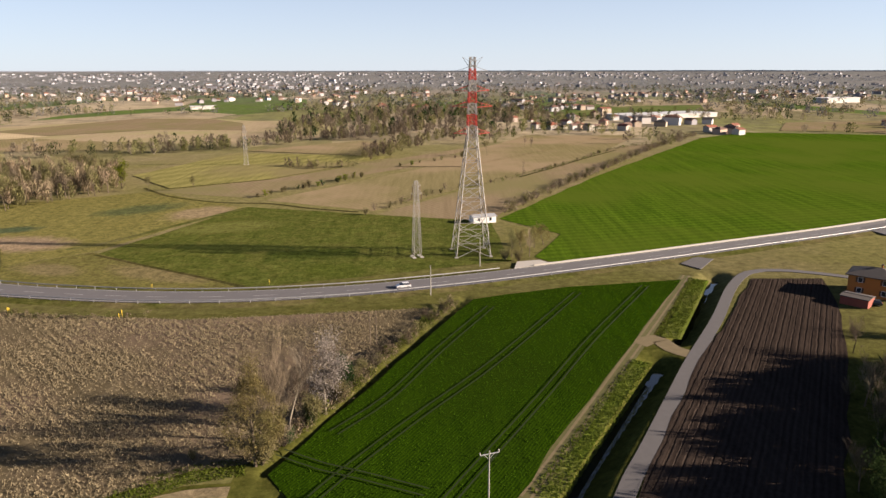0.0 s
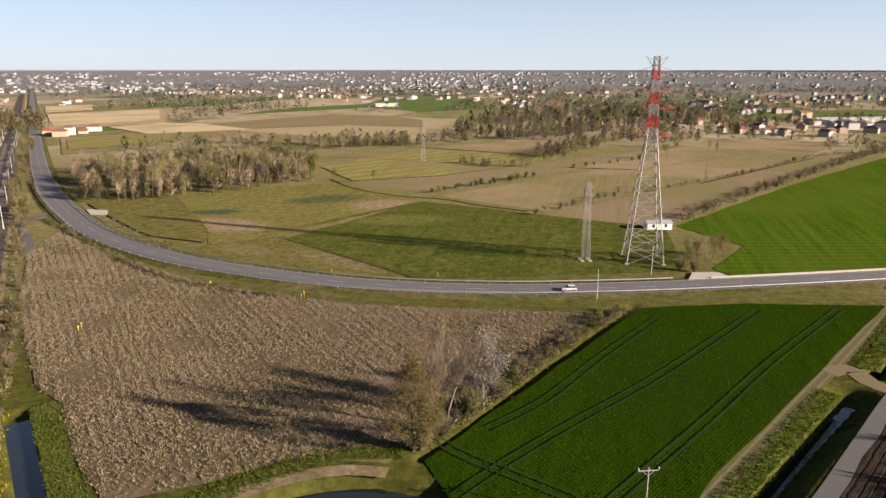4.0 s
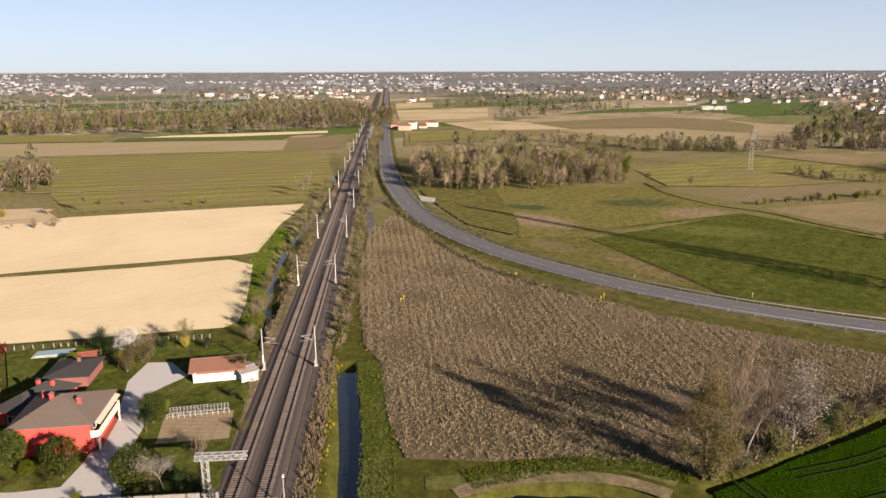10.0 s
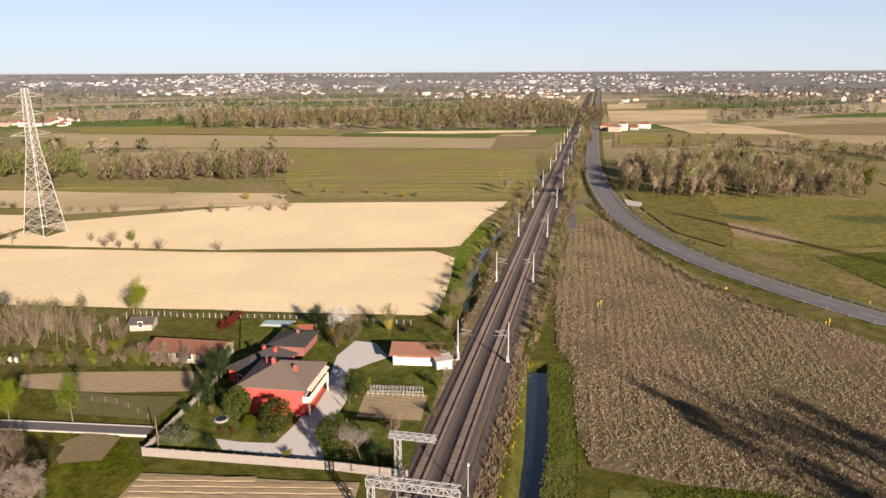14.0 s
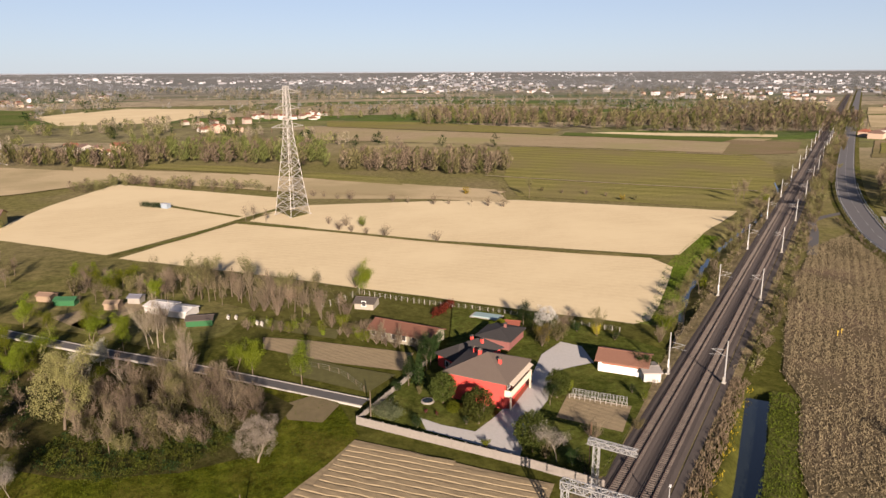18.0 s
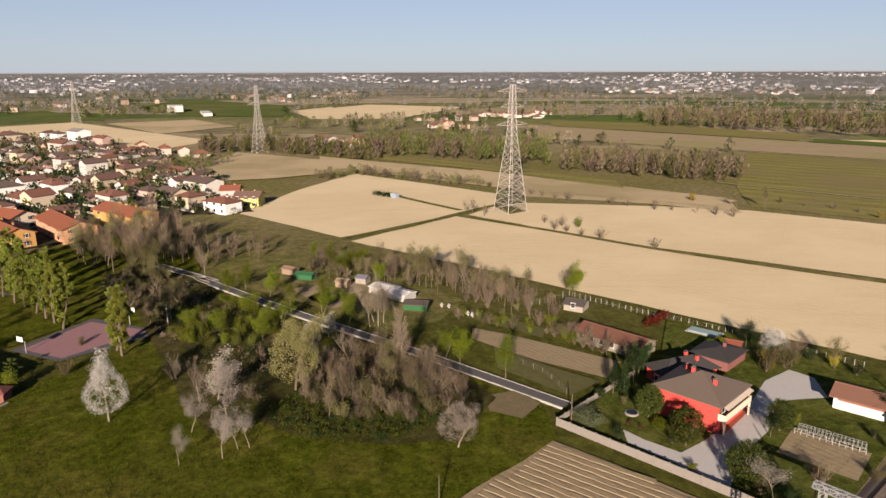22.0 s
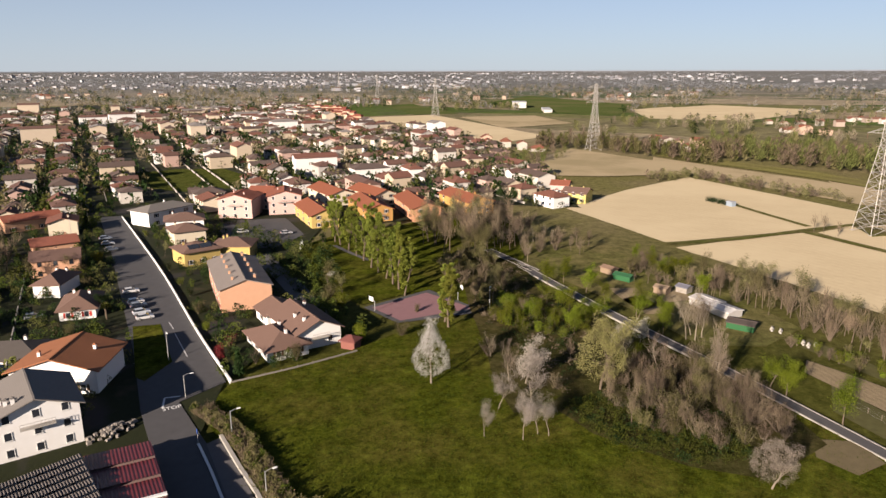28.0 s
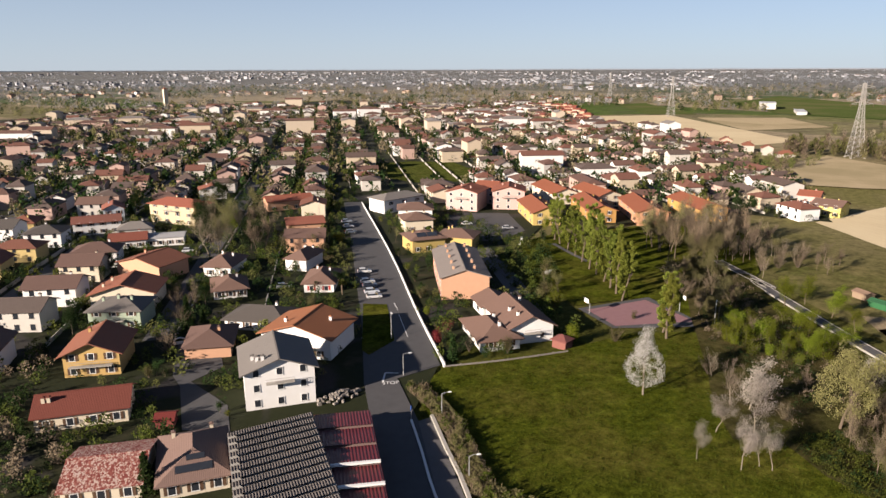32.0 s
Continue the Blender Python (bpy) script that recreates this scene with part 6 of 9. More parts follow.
def lattice_post(s, x, y, h, w=0.5, bar=0.07):
    for sx, sy in ((-1, -1), (1, -1), (1, 1), (-1, 1)):
        s.beam((x + sx * w / 2, y + sy * w / 2, -0.1), (x + sx * w / 2, y + sy * w / 2, h), bar * 1.5)
    n = int(h / 0.8)
    for i in range(n):
        z0, z1 = h * i / n, h * (i + 1) / n
        for (a, b), (c, d) in (((-1, -1), (1, -1)), ((1, -1), (1, 1)), ((1, 1), (-1, 1)), ((-1, 1), (-1, -1))):
            if i % 2:
                a, b, c, d = c, d, a, b
            s.beam((x + a * w / 2, y + b * w / 2, z0), (x + c * w / 2, y + d * w / 2, z1), bar)
    return s


# the two signal gantries nearest the camera
_gx, _gy = rail(-45.6, -5.1)
_face = math.degrees(math.atan2(RAIL_N.y, RAIL_N.x))
gantry = thing("signal_gantry", "pale lattice half gantry reaching over one track", "gantry", "railway gantries", at=pose(_gx, _gy, 0, 0, 0, _face))
part("column", lattice_post(Shape(), 0, 0, 7.2, 0.75, 0.09), M_STEEL, gantry)
part("beam", truss(Shape(), (-1.2, 0, 7.6), (5.9, 0, 7.6), 0.8, 0.8), M_STEEL, gantry)
part("footing", Shape().box((0, 0, 0.2), (1.5, 1.5, 0.7), 0, 0.9), M_CONCRETE, gantry)
part("walkway", Shape().box((2.0, 0, 7.15), (7.0, 0.7, 0.06)), M_PALESTEEL, gantry)
_gx, _gy = rail(-58.2, 0.7)
portal = thing("signal_gantry", "pale lattice portal gantry spanning both tracks", "gantry", "railway gantries", at=pose(_gx, _gy, 0, 0, 0, _face))
for o in (-5.9, 5.6):
    part("column", lattice_post(Shape(), o, 0, 7.4, 0.75, 0.09), M_STEEL, portal)
part("beam", truss(Shape(), (-6.4, 0, 7.9), (6.1, 0, 7.9), 1.1, 1.1, 0.1, 12), M_STEEL, portal)
for o in (-5.9, 5.6):
    part("footing", Shape().box((o, 0, 0.2), (1.5, 1.5, 0.7), 0, 0.9), M_CONCRETE, portal)
for o in (-2.3, 2.3):
    part("dropper", Shape().beam((o, 0, 7.4), (o, 0, 5.7), 0.1).beam((o, 0, 5.9), (o + 1.4, 0, 6.1), 0.07), M_STEEL, portal)
street_lamp(*(-72.1, 51.4), 5.0, 140, "small lamp post beside the tracks", 0.3)

# white hut under the tall pylon
house(15.7, 277.0, 19, 9.8, 5.0, 2.6, WHITE, (0.42, 0.44, 0.46), 0.5, True, 0.3, [(0, 2, 1)], (), label="low white hut with a grey roof below the pylon", name="hut", shut=False)

# shrubs of the first fields
for i, (k, p, h) in enumerate([("olive", (-29.5, 96.6), 15.5), ("olive", (-28.1, 98.6), 8.5), ("budshrub", (-28.6, 97.1), 6.5), ("bare", (-28.1, 103.9), 15.6), ("greybare", (-26.6, 106.9), 15.1), ("bare", (-25.2, 109.2), 11), ("greyblossom", (-21.3, 113.7), 11.6), ("budshrub", (-23.2, 111.2), 6.5), ("darkshrub", (-23.4, 109.4), 4.5), ("dark", (-18.8, 120.7), 6.5), ("budshrub", (-19.7, 118.4), 5.5), ("bareshrub", (-26.4, 102.6), 5), ("bare", (-20.6, 120.6), 9), ("budshrub", (-16.9, 130.4), 4), 
                               ("bareshrub", (-27.4, 101.4), 5), ("darkshrub", (-25.7, 103.5), 3.2), ("budshrub", (-23.2, 110.2), 5), ("bareshrub", (-20.3, 119.7), 5), ("budshrub", (-18.4, 124.8), 5.5), ("bareshrub", (-19.5, 121.8), 4.5),
                               ("budshrub", (-16.6, 130.2), 4.5), ("bareshrub", (-14.3, 133.9), 3.5), ("budshrub", (-12.3, 140.1), 3.0), ("bareshrub", (-10.2, 146.8), 2.6), ("bareshrub", (-7.2, 153.8), 2.6), ("budshrub", (-39.9, 98.5), 2.2),
                               ("bareshrub", (-0.7, 169.8), 3.5), ("bareshrub", (1.7, 172.9), 3.5), ("budshrub", (-2.5, 167.1), 3), ("bareshrub", (-4.9, 164.1), 3),
                               ("bud", (22.4, 222.2), 7), ("olive", (26.5, 227.0), 8), ("olive", (31.4, 234.2), 8), ("budshrub", (19.9, 218.1), 5), ("olive", (35.2, 238.5), 7.5), ("budshrub", (24.2, 216.9), 5), ("bare", (28.3, 222.8), 8),
                               # from here, several trees stand out of view, added for their shadows
                               ("bare", (89.5, 141.5), 8), ("bare", (77.3, 116.5), 10), ("bare", (81.3, 116.5), 11), ("bareshrub", (76.8, 121.0), 4), ("bare", (71.1, 102.6), 10), ("dark", (66.0, 92.8), 9), ("dark", (80.2, 108.2), 10), ("bare", (91.3, 123.4), 11), ("dark", (103.7, 136.9), 9), ("dark", (117.6, 149.7), 9), ("dark", (76.7, 95.9), 10),
                               ("dark", (65.0, 85.9), 9), ("dark", (97.1, 116.4), 12), ("bare", (60.9, 89.9), 8), ("dark", (57.3, 78.6), 9)]):
    tree(k, *p, h, i)
# this belt is unseen, added only to shade the ploughed field
belt("tree_belt", "unseen dense trees beyond the ploughed field, shading it", [(62.5, 82.1), (94.1, 131.2), (114.5, 136.9), (74.8, 82.1)], 110, 9, 13, [L_DARK, L_BUD, L_TWIG], 110, 77, 0.4)
hedge([rail(18, -11), rail(60, -12), rail(110, -11), rail(160, -12), rail(240, -12)], ["budshrub", "bareshrub", "bud", "shrub", "bareshrub"], 4.5, 2.5, 6, 2.0, far=False, seed=21)
hedge([rail(15, 10), rail(60, 11), rail(120, 11), rail(190, 12)], ["bareshrub", "budshrub", "bareshrub"], 5.0, 1.5, 4, 1.5, far=False, seed=22)
hedge([(-227.7, 216.4), (-275.8, 265.3), (-303.9, 294.5), (-337.9, 330.7), (-409.5, 402.5), (-512.7, 514.6)], ["bud", "budshrub", "bareshrub", "bare"], 4.0, 4, 8, 4, seed=23)
hedge([(-227.4, 229.6), (-186.5, 204.5), (-154.6, 185.0), (-125.8, 170.7), (-102.0, 164.7)], ["bareshrub", "budshrub"], 4.0, 1.2, 2.6, 1.0, seed=24)
hedge([(-210.4, 240.7), (-178.1, 221.1), (-150.0, 204.6)], ["bareshrub", "budshrub"], 5.0, 1.2, 2.6, 1.0, seed=25)
belt("bank_scrub", "brown scrub on the railway bank", strip_poly([rail(8, 8.5), rail(80, 9), rail(200, 10)], 2.5), 220, 0.8, 2.2, [L_TWIG, L_BUD, L_STRAW], 26, 31, 0.6)
belt("bank_scrub", "brown scrub on the railway bank", strip_poly([rail(-10, -7.5), rail(80, -8), rail(260, -8)], 1.8), 240, 0.8, 2.0, [L_TWIG, L_BUD, L_STRAW], 26, 32, 0.6)
tufts("reed_tufts", "clumps of dry brown reed over a fallow field", FIELDS[9], 62000, 0.25, 0.75, 0.11, L_STRAW, 3, 0.6, 1, 0.1, patchy=0.02, rows=(45.6, 2.2, 0.30))
tufts("grass_tufts", "rough grass beside the pond and reed field", strip_poly([(-100.1, 95.2), (-78.5, 75.9), (-64.2, 61.7)], 2.8), 3500, 0.15, 0.45, 0.14, L_GRASS, 3, 0.6, 2)
tufts("grass_tufts", "rough grass below the reed field", strip_poly([(-31.1, 96.3), (-39.9, 93.6), (-45.8, 88.8), (-51.9, 81.5), (-56.7, 73.5)], 2.6), 4000, 0.15, 0.5, 0.14, L_GRASS, 3, 0.6, 12)
tufts("reed_tufts", "straw reeds beside the railway pond", strip_poly([rail(5, 8.3), rail(-20, 8.3), rail(-60, 8.3)], 1.6), 3500, 0.6, 1.3, 0.12, L_STRAW, 3, 0.3, 3)
tufts("flower_tufts", "yellow flowering weeds beside the pond", strip_poly([rail(2, 10.4), rail(-20, 10.4), rail(-60, 10.4)], 0.7), 550, 0.4, 0.9, 0.14, L_YELLOW, 3, 0.4, 4)
tufts("grass_tufts", "rough grass on ditch banks", strip_poly([(75.0, 196.5), (58.9, 164.9), (51.5, 150.5)], 2.6), 3000, 0.25, 0.6, 0.14, L_GRASS, 3, 0.5, 5)
tufts("grass_tufts", "rough grass on ditch banks", strip_poly([(41.9, 136.9), (32.4, 119.9), (22.7, 102.6), (14.6, 88.3)], 2.4), 4000, 0.25, 0.6, 0.14, L_GRASS, 3, 0.5, 6)
tufts("grass_tufts", "rough grass on canal banks", strip_poly([(-139.7, 90.3), (-148.9, 100.4), (-161.5, 109.7), (-176.0, 121.0), (-192.0, 136.0), (-217.4, 162.9)], 4), 5000, 0.25, 0.6, 0.15, L_GRASS, 3, 0.5, 7)
tufts("wheat_blades", "young wheat blades", FIELDS[8], 14000, 0.18, 0.35, 0.10, leaves("wheat_blades", (0.046, 0.100, 0.004), 0.4, 0.2), 3, 0.5, 8, 0.1)

belt("ditch_scrub", "brown scrub and brambles along a ditch", strip_poly([(-27, 102), (-19, 121), (-11, 143), (-2, 163), (3, 174)], 1.8), 230, 0.9, 2.8, [L_TWIG, L_BRAMBLE, L_BUD, L_STRAW], 60, 87, 0.6)

# orange house at the field corner
house(118.7, 183.0, -39, 11.7, 9.0, 5.8, (0.62, 0.24, 0.06), DARK, 1.6, False, 0.7, [(0, 2, 2), (3, 2, 2)], ((0.1, 0.1),), label="orange two-storey house with a dark hipped roof")
car(*(113.0, 173.5), 150, (0.05, 0.06, 0.07), "dark car parked beside the orange house")
house(109.0, 174.1, -47, 6.7, 5.0, 2.2, (0.35, 0.10, 0.07), DARK, 0.3, True, 0.2, (), (), label="low dark red outbuilding", name="shed")


# ---- the red villa and its garden ----
VILLA_RED = (0.72, 0.085, 0.07)
SLATE = (0.055, 0.050, 0.050)


def plot(name, pts, mat, label, z, category="ground"):
    return structure(name, Shape().add([(x, y, z) for x, y in pts], [tuple(range(len(pts)))]), mat, label, category)


M_TERRA = surface("red_paving", (0.36, 0.10, 0.06), 0.85, 0.2, 3.0, 0.25)
plot("garden_lawn", [(-112.1, 14.6), (-90.0, 37.9), (-83.5, 48.1), (-102.7, 65.9), (-124.5, 84.9), (-145.7, 72.8), (-165.3, 47.6), (-142.8, 40.4), (-132.1, 32.0)], M_MEADOW, "garden lawn round the villa", 0.40)
plot("driveway", [(-109.0, 25.4), (-105.6, 28.4), (-101.8, 33.3), (-105.5, 37.9), (-112.5, 45.0), (-117.7, 49.6), (-129.6, 57.4), (-135.2, 64.5), (-131.4, 67.8), (-122.6, 66.3), (-121.7, 60.5), (-120.6, 56.1), (-109.2, 49.9), (-101.7, 42.9), (-92.4, 37.8), (-104.5, 25.4)], M_GRAVEL, "pale gravel drive to the villa", 0.44, "drive")
plot("terrace", [(-108.1, 41.0), (-107.8, 42.1), (-117.7, 50.5), (-118.5, 49.5)], M_TERRA, "red paved strip beside the villa", 0.47, "terrace")
plot("vegetable_plot", [(-102.7, 48.7), (-94.8, 57.4), (-102.8, 63.7), (-110.5, 54.6)], M_STUB, "raked brown vegetable plot", 0.46, "vegetable plot")
villa = house(-115.9, 40.3, 48, 11.3, 11.0, 6.0, VILLA_RED, (0.165, 0.128, 0.105), 2.3, False, 0.9, [(2, 3, 2)], ((-0.32, 0.2), (-0.12, -0.05), (0.27, -0.12)), label="red two-storey villa with a brown hipped roof", name="villa")
part("loggia_wall", Shape().box((5.55, 0, 4.4), (0.12, 10.6, 2.6)), wall_mat(CREAM), villa, "cream upper wall of the loggia")
bal = part("balcony", Shape().box((6.2, 0, 2.95), (1.5, 10.8, 0.2)), M_CONCRETE, villa)
part("parapet", Shape().box((6.9, 0, 3.6), (0.14, 10.8, 1.1)).box((6.25, -5.35, 3.6), (1.3, 0.12, 1.1)).box((6.25, 5.35, 3.6), (1.3, 0.12, 1.1)), wall_mat(CREAM), bal)
part("awning", Shape().beam((5.5, 0, 6.0), (7.3, 0, 5.2), 10.6, 0.08), surface("cream_canvas", (0.60, 0.50, 0.40), 0.9, 0.2, 1.0, 0.2), villa, "cream canvas awning over the balcony")
for k in (0, 3):
    part("pillar", Shape().box((6.8, -5.2 + 3.46 * k, 1.45), (0.3, 0.3, 2.9)), wall_mat(CREAM), villa)
for fl in (1.6, 4.4):
    for u in (-3.4, 0, 3.4):
        window(villa, 5.63 if fl > 3 else 5.4, u, fl, 1.2, 1.5, 90, True)
house(-129.9, 41.1, 24, 6.2, 12.0, 3.4, VILLA_RED, SLATE, 1.7, False, 0.6, [(0, 1, 1)], ((-0.1, 0.1), (0.2, 0.2)), label="low red wing of the villa with a dark roof", name="house_wing")
house(-139.5, 51.5, 48, 7.8, 9.0, 2.6, (0.25, 0.10, 0.09), SLATE, 0.9, False, 0.5, (), ((0.1, 0.1),), label="low annex with a dark flat hipped roof", name="house_wing")
shed = house(-118.4, 70.9, 52, 9.4, 6.5, 2.9, WHITE, (0.26, 0.13, 0.09), 1.1, True, 0.7, (), (), label="low white shed with a brown tiled roof", name="shed")
part("brick_panel", Shape().box((0, -3.3, 2.45), (8.0, 0.08, 0.7)), surface("brick_red", (0.38, 0.16, 0.11), 0.9, 0.2, 4, 0.3), shed)
house(-113.4, 73.6, 76, 3.4, 5.0, 2.2, GREY, (0.4, 0.36, 0.33), 0.3, True, 0.3, (), (), label="small grey lean-to beside the shed", name="shed")
house(-147.7, 31.4, 48, 16.0, 7.0, 2.4, (0.30, 0.27, 0.20), (0.20, 0.09, 0.06), 1.3, True, 0.4, [(0, 6, 1)], (), label="long low outbuilding with a rusty roof", name="outbuilding", shut=False)
house(-172.7, 26.2, 63, 5.1, 5.0, 1.7, (0.36, 0.32, 0.26), (0.10, 0.085, 0.075), 0.8, True, 0.4, [(0, 1, 1)], (), label="small pale hut with a dark roof", name="hut", shut=False)
house(-145.8, 56.1, 60, 4.6, 3.0, 2.0, (0.3, 0.08, 0.05), (0.30, 0.09, 0.06), 0.5, True, 0.3, (), (), label="small red-roofed garden shelter", name="shelter")

# garden wall of concrete panels
def panel_wall(name, pts, h, label, mat, posts=2.5, thick=0.14):
    root = thing(name, label, "garden wall", "garden walls")
    c = curve_through(pts, posts) if len(pts) > 2 else [Vector(pts[0]) + (Vector(pts[1]) - Vector(pts[0])) * i / max(1, int((Vector(pts[1]) - Vector(pts[0])).length / posts)) for i in range(int((Vector(pts[1]) - Vector(pts[0])).length / posts) + 1)]
    for a, b in zip(c, c[1:]):
        part("panel", Shape().beam((a.x, a.y, h / 2), (b.x, b.y, h / 2), thick, h), mat, root)
        part("post", Shape().box((a.x, a.y, h / 2 + 0.06), (0.24, 0.24, h + 0.12), math.degrees(math.atan2((b - a).y, (b - a).x))), mat, root)


M_PANEL = surface("concrete_panel", (0.28, 0.25, 0.22), 0.9, 0.2, 2.0, 0.3, 0.03)
panel_wall("garden_wall", [(-110.6, 14.4), (-90.0, 37.9)], 1.5, "weathered concrete panel wall round a garden", M_PANEL)
panel_wall("garden_wall", [(-90.0, 37.9), (-81.2, 46.7)], 1.5, "weathered concrete panel wall beside the railway", M_PANEL)
panel_wall("garden_wall", [(-110.6, 14.4), (-131.8, 32.4)], 1.4, "pale rendered wall on the shaded garden side", M_PANEL)


def fence(pts, h, label, step=2.2, mat=None, wires=3):
    root = thing("fence", label, "fence", "fences")
    c = curve_through(pts, step)
    post = mesh_of("post", Shape().box((0, 0, h / 2), (0.1, 0.1, h)), mat or M_CONCRETE)
    for p in c:
        ob = new("post", post)
        ob.parent = root
        ob.matrix_basis = Matrix.Translation((p.x, p.y, 0))
    for k in range(wires):
        z = h * (0.3 + 0.65 * k / max(1, wires - 1))
        part("wire", Shape().tube([(p.x, p.y, z) for p in c], [0.01] * len(c), 3), M_STEEL, root)


fence([(-174.0, 14.7), (-178.6, 21.3), (-183.8, 25.9)], 1.8, "white concrete post fence round a plot", 2.5)
fence([(-183.8, 25.9), (-172.2, 38.8), (-159.7, 55.4), (-137.9, 80.9)], 1.3, "concrete post fence along the tilled field", 1.7)
fence([(-139.3, 5.9), (-131.8, 13.8), (-122.6, 17.5)], 1.5, "thin wire fence along a garden plot", 2.5, M_BARK)

# greenhouse frames on the plot
frame_ = thing("cold_frame", "pale wire and glass garden frame", "garden frame", at=pose(*(-106.7, 59.2), 0.42, 0, 0, 52))
for u in (-2.6, 2.6):
    for k in range(9):
        x0 = u - 2.4 + 0.6 * k
        part("hoop", Shape().tube([(x0, -0.7, 0), (x0, -0.6, 1.0), (x0, 0, 1.5), (x0, 0.6, 1.0), (x0, 0.7, 0)], [0.035] * 5, 4), M_STEEL, frame_)
    for yy, zz in ((-0.65, 0.8), (0, 1.5), (0.65, 0.8)):
        part("bar", Shape().beam((u - 2.4, yy, zz), (u + 2.4, yy, zz), 0.05), M_STEEL, frame_)
s = Shape()
for k in range(12):
    s.box((-5.3 + 10.6 * k / 11, -1.4, 0.5), (0.08, 0.08, 1.0))
s.box((0, -1.4, 0.95), (10.6, 0.05, 0.06)).box((0, -1.4, 0.5), (10.6, 0.05, 0.06))
part("rack", s, M_CONCRETE, frame_)

# garden trees
for i, (k, p, h, w) in enumerate([("round", (-113.5, 30.8), 6.1, 1.2), ("round", (-104.3, 34.7), 6.8, 1.2), ("round", (-109.5, 34.4), 3.6, 1.0), ("clipped", (-109.0, 31.5), 2.4, 1.5), ("darkshrub", (-104.6, 32.6), 2.0, 1.1),
                                  ("cedar", (-110.4, 20.0), 3.3, 2.3), ("cedar", (-112.1, 18.8), 2.6, 2.0), ("darkshrub", (-105.9, 24.2), 2.6, 1.3), ("redshrub", (-110.7, 26.8), 0.9, 1.2), ("redshrub", (-109.2, 28.5), 0.9, 1.2), ("budshrub", (-118.3, 27.5), 2.0, 1.0),
                                  ("thinblossom", (-89.4, 42.8), 5.6, 1.3), ("round", (-93.2, 40.2), 7.0, 1.25), ("darkshrub", (-95.7, 42.0), 4.2, 1.1), ("budshrub", (-90.9, 41.5), 4.0, 1.0), ("shrub", (-96.8, 33.6), 1.6, 1.2),
                                  ("round", (-109.7, 52.1), 5.9, 1.1), ("dark", (-107.5, 49.6), 4.5, 1.0), ("shrub", (-111.9, 55.6), 2.5, 1.0), ("budshrub", (-134.0, 59.4), 6.0, 1.2), ("yellowshrub", (-135.5, 60.6), 5.0, 1.0), ("budshrub", (-136.1, 64.0), 5.5, 1.2),
                                  ("blossom", (-141.8, 63.8), 6.5, 1.5), ("bare", (-137.1, 65.7), 6.0, 1.2), ("dark", (-147.3, 60.2), 5.0, 1.2), ("dark", (-143.8, 60.8), 5.0, 1.0), ("bud", (-135.9, 73.9), 5.5, 1.0), ("yellowshrub", (-136.7, 74.1), 3.2, 1.0), ("darkshrub", (-140.1, 70.9), 3.0, 1.2), ("darkshrub", (-133.0, 76.9), 2.6, 1.2),
                                  ("clipped", (-144.6, 51.4), 2.8, 1.3), ("clipped", (-145.8, 53.9), 2.8, 1.3), ("clipped", (-146.9, 56.2), 2.6, 1.2), ("darkshrub", (-140.7, 55.3), 3.0, 1.0), ("dark", (-113.9, 72.9), 4.2, 1.1), ("darkshrub", (-107.7, 66.6), 2.2, 1.1), ("budshrub", (-95.0, 60.5), 2.6, 1.0), ("shrub", (-104.3, 67.1), 2.4, 1.0),
                                  ("darkshrub", (-84.9, 45.6), 4.0, 1.0), ("darkshrub", (-87.8, 44.7), 3.5, 1.0), ("bareshrub", (-93.7, 51.6), 4.0, 1.0), ("bareshrub", (-95.1, 51.3), 3.0, 1.0),
                                  ("cone", (-122.9, 28.4), 6.5, 1.1), ("dark", (-128.2, 31.3), 6.5, 0.8), ("dark", (-130.8, 32.8), 6.5, 0.8), ("dark", (-122.5, 26.3), 5.0, 0.9), ("cone", (-133.0, 34.4), 6.0, 1.0), ("darkshrub", (-120.8, 23.6), 2.6, 1.2), ("darkshrub", (-116.1, 21.6), 1.8, 1.0)]):
    tree(k, *p, h, i, z=0.4, wide=w)
cover = thing("pool_cover", "pale blue-green pool cover on a garden lawn", "pool", at=pose(*(-155.8, 53.8), 0.42, 0, 0, 52))
part("sheet", Shape().box((0, 0, 0.15), (7.0, 3.2, 0.3), 0, 0.94), surface("pool_sheet", (0.30, 0.42, 0.42), 0.5, 0.4, 0.8, 0.2), cover)
part("edge", Shape().box((0, 0, 0.05), (7.8, 4.0, 0.1)), M_CONCRETE, cover)
redhedge = thing("red_hedge", "clipped rust-red garden hedge", "hedge")
s = Shape()
_r = random.Random(4)
for k in range(900):
    f = _r.random()
    a, b = (-160.0, 41.3), (-167.4, 48.1)
    quad(s, Vector((a[0] + (b[0] - a[0]) * f + _r.gauss(0, 0.5), a[1] + (b[1] - a[1]) * f + _r.gauss(0, 0.5), _r.uniform(0.1, 1.6))), rand_dir(_r), 0.35, 0.5)
part("crown", s, leaves("rust_leaves", (0.13, 0.035, 0.016), 0.4), redhedge)
hedge([(-148.2, 23.2), (-143.1, 27.9), (-136.9, 35.1)], ["bareshrub", "bareshrub", "bare"], 1.7, 3.5, 5.5, 0.6, far=False, seed=40)
hedge([(-165.9, 10.7), (-160.5, 15.2), (-155.2, 19.7), (-151.1, 22.7)], ["budshrub", "shrub", "bareshrub", "bud"], 2.4, 3, 5, 1.0, far=False, seed=41)
hedge([(-158.0, 13.8), (-152.8, 18.2), (-149.3, 21.8)], ["shrub", "bareshrub"], 3.5, 2, 3, 0.8, far=False, seed=42)
bowl = thing("garden_pond", "round stone garden basin on the lawn", "basin", at=pose(*(-114.8, 28.2), 0.4))
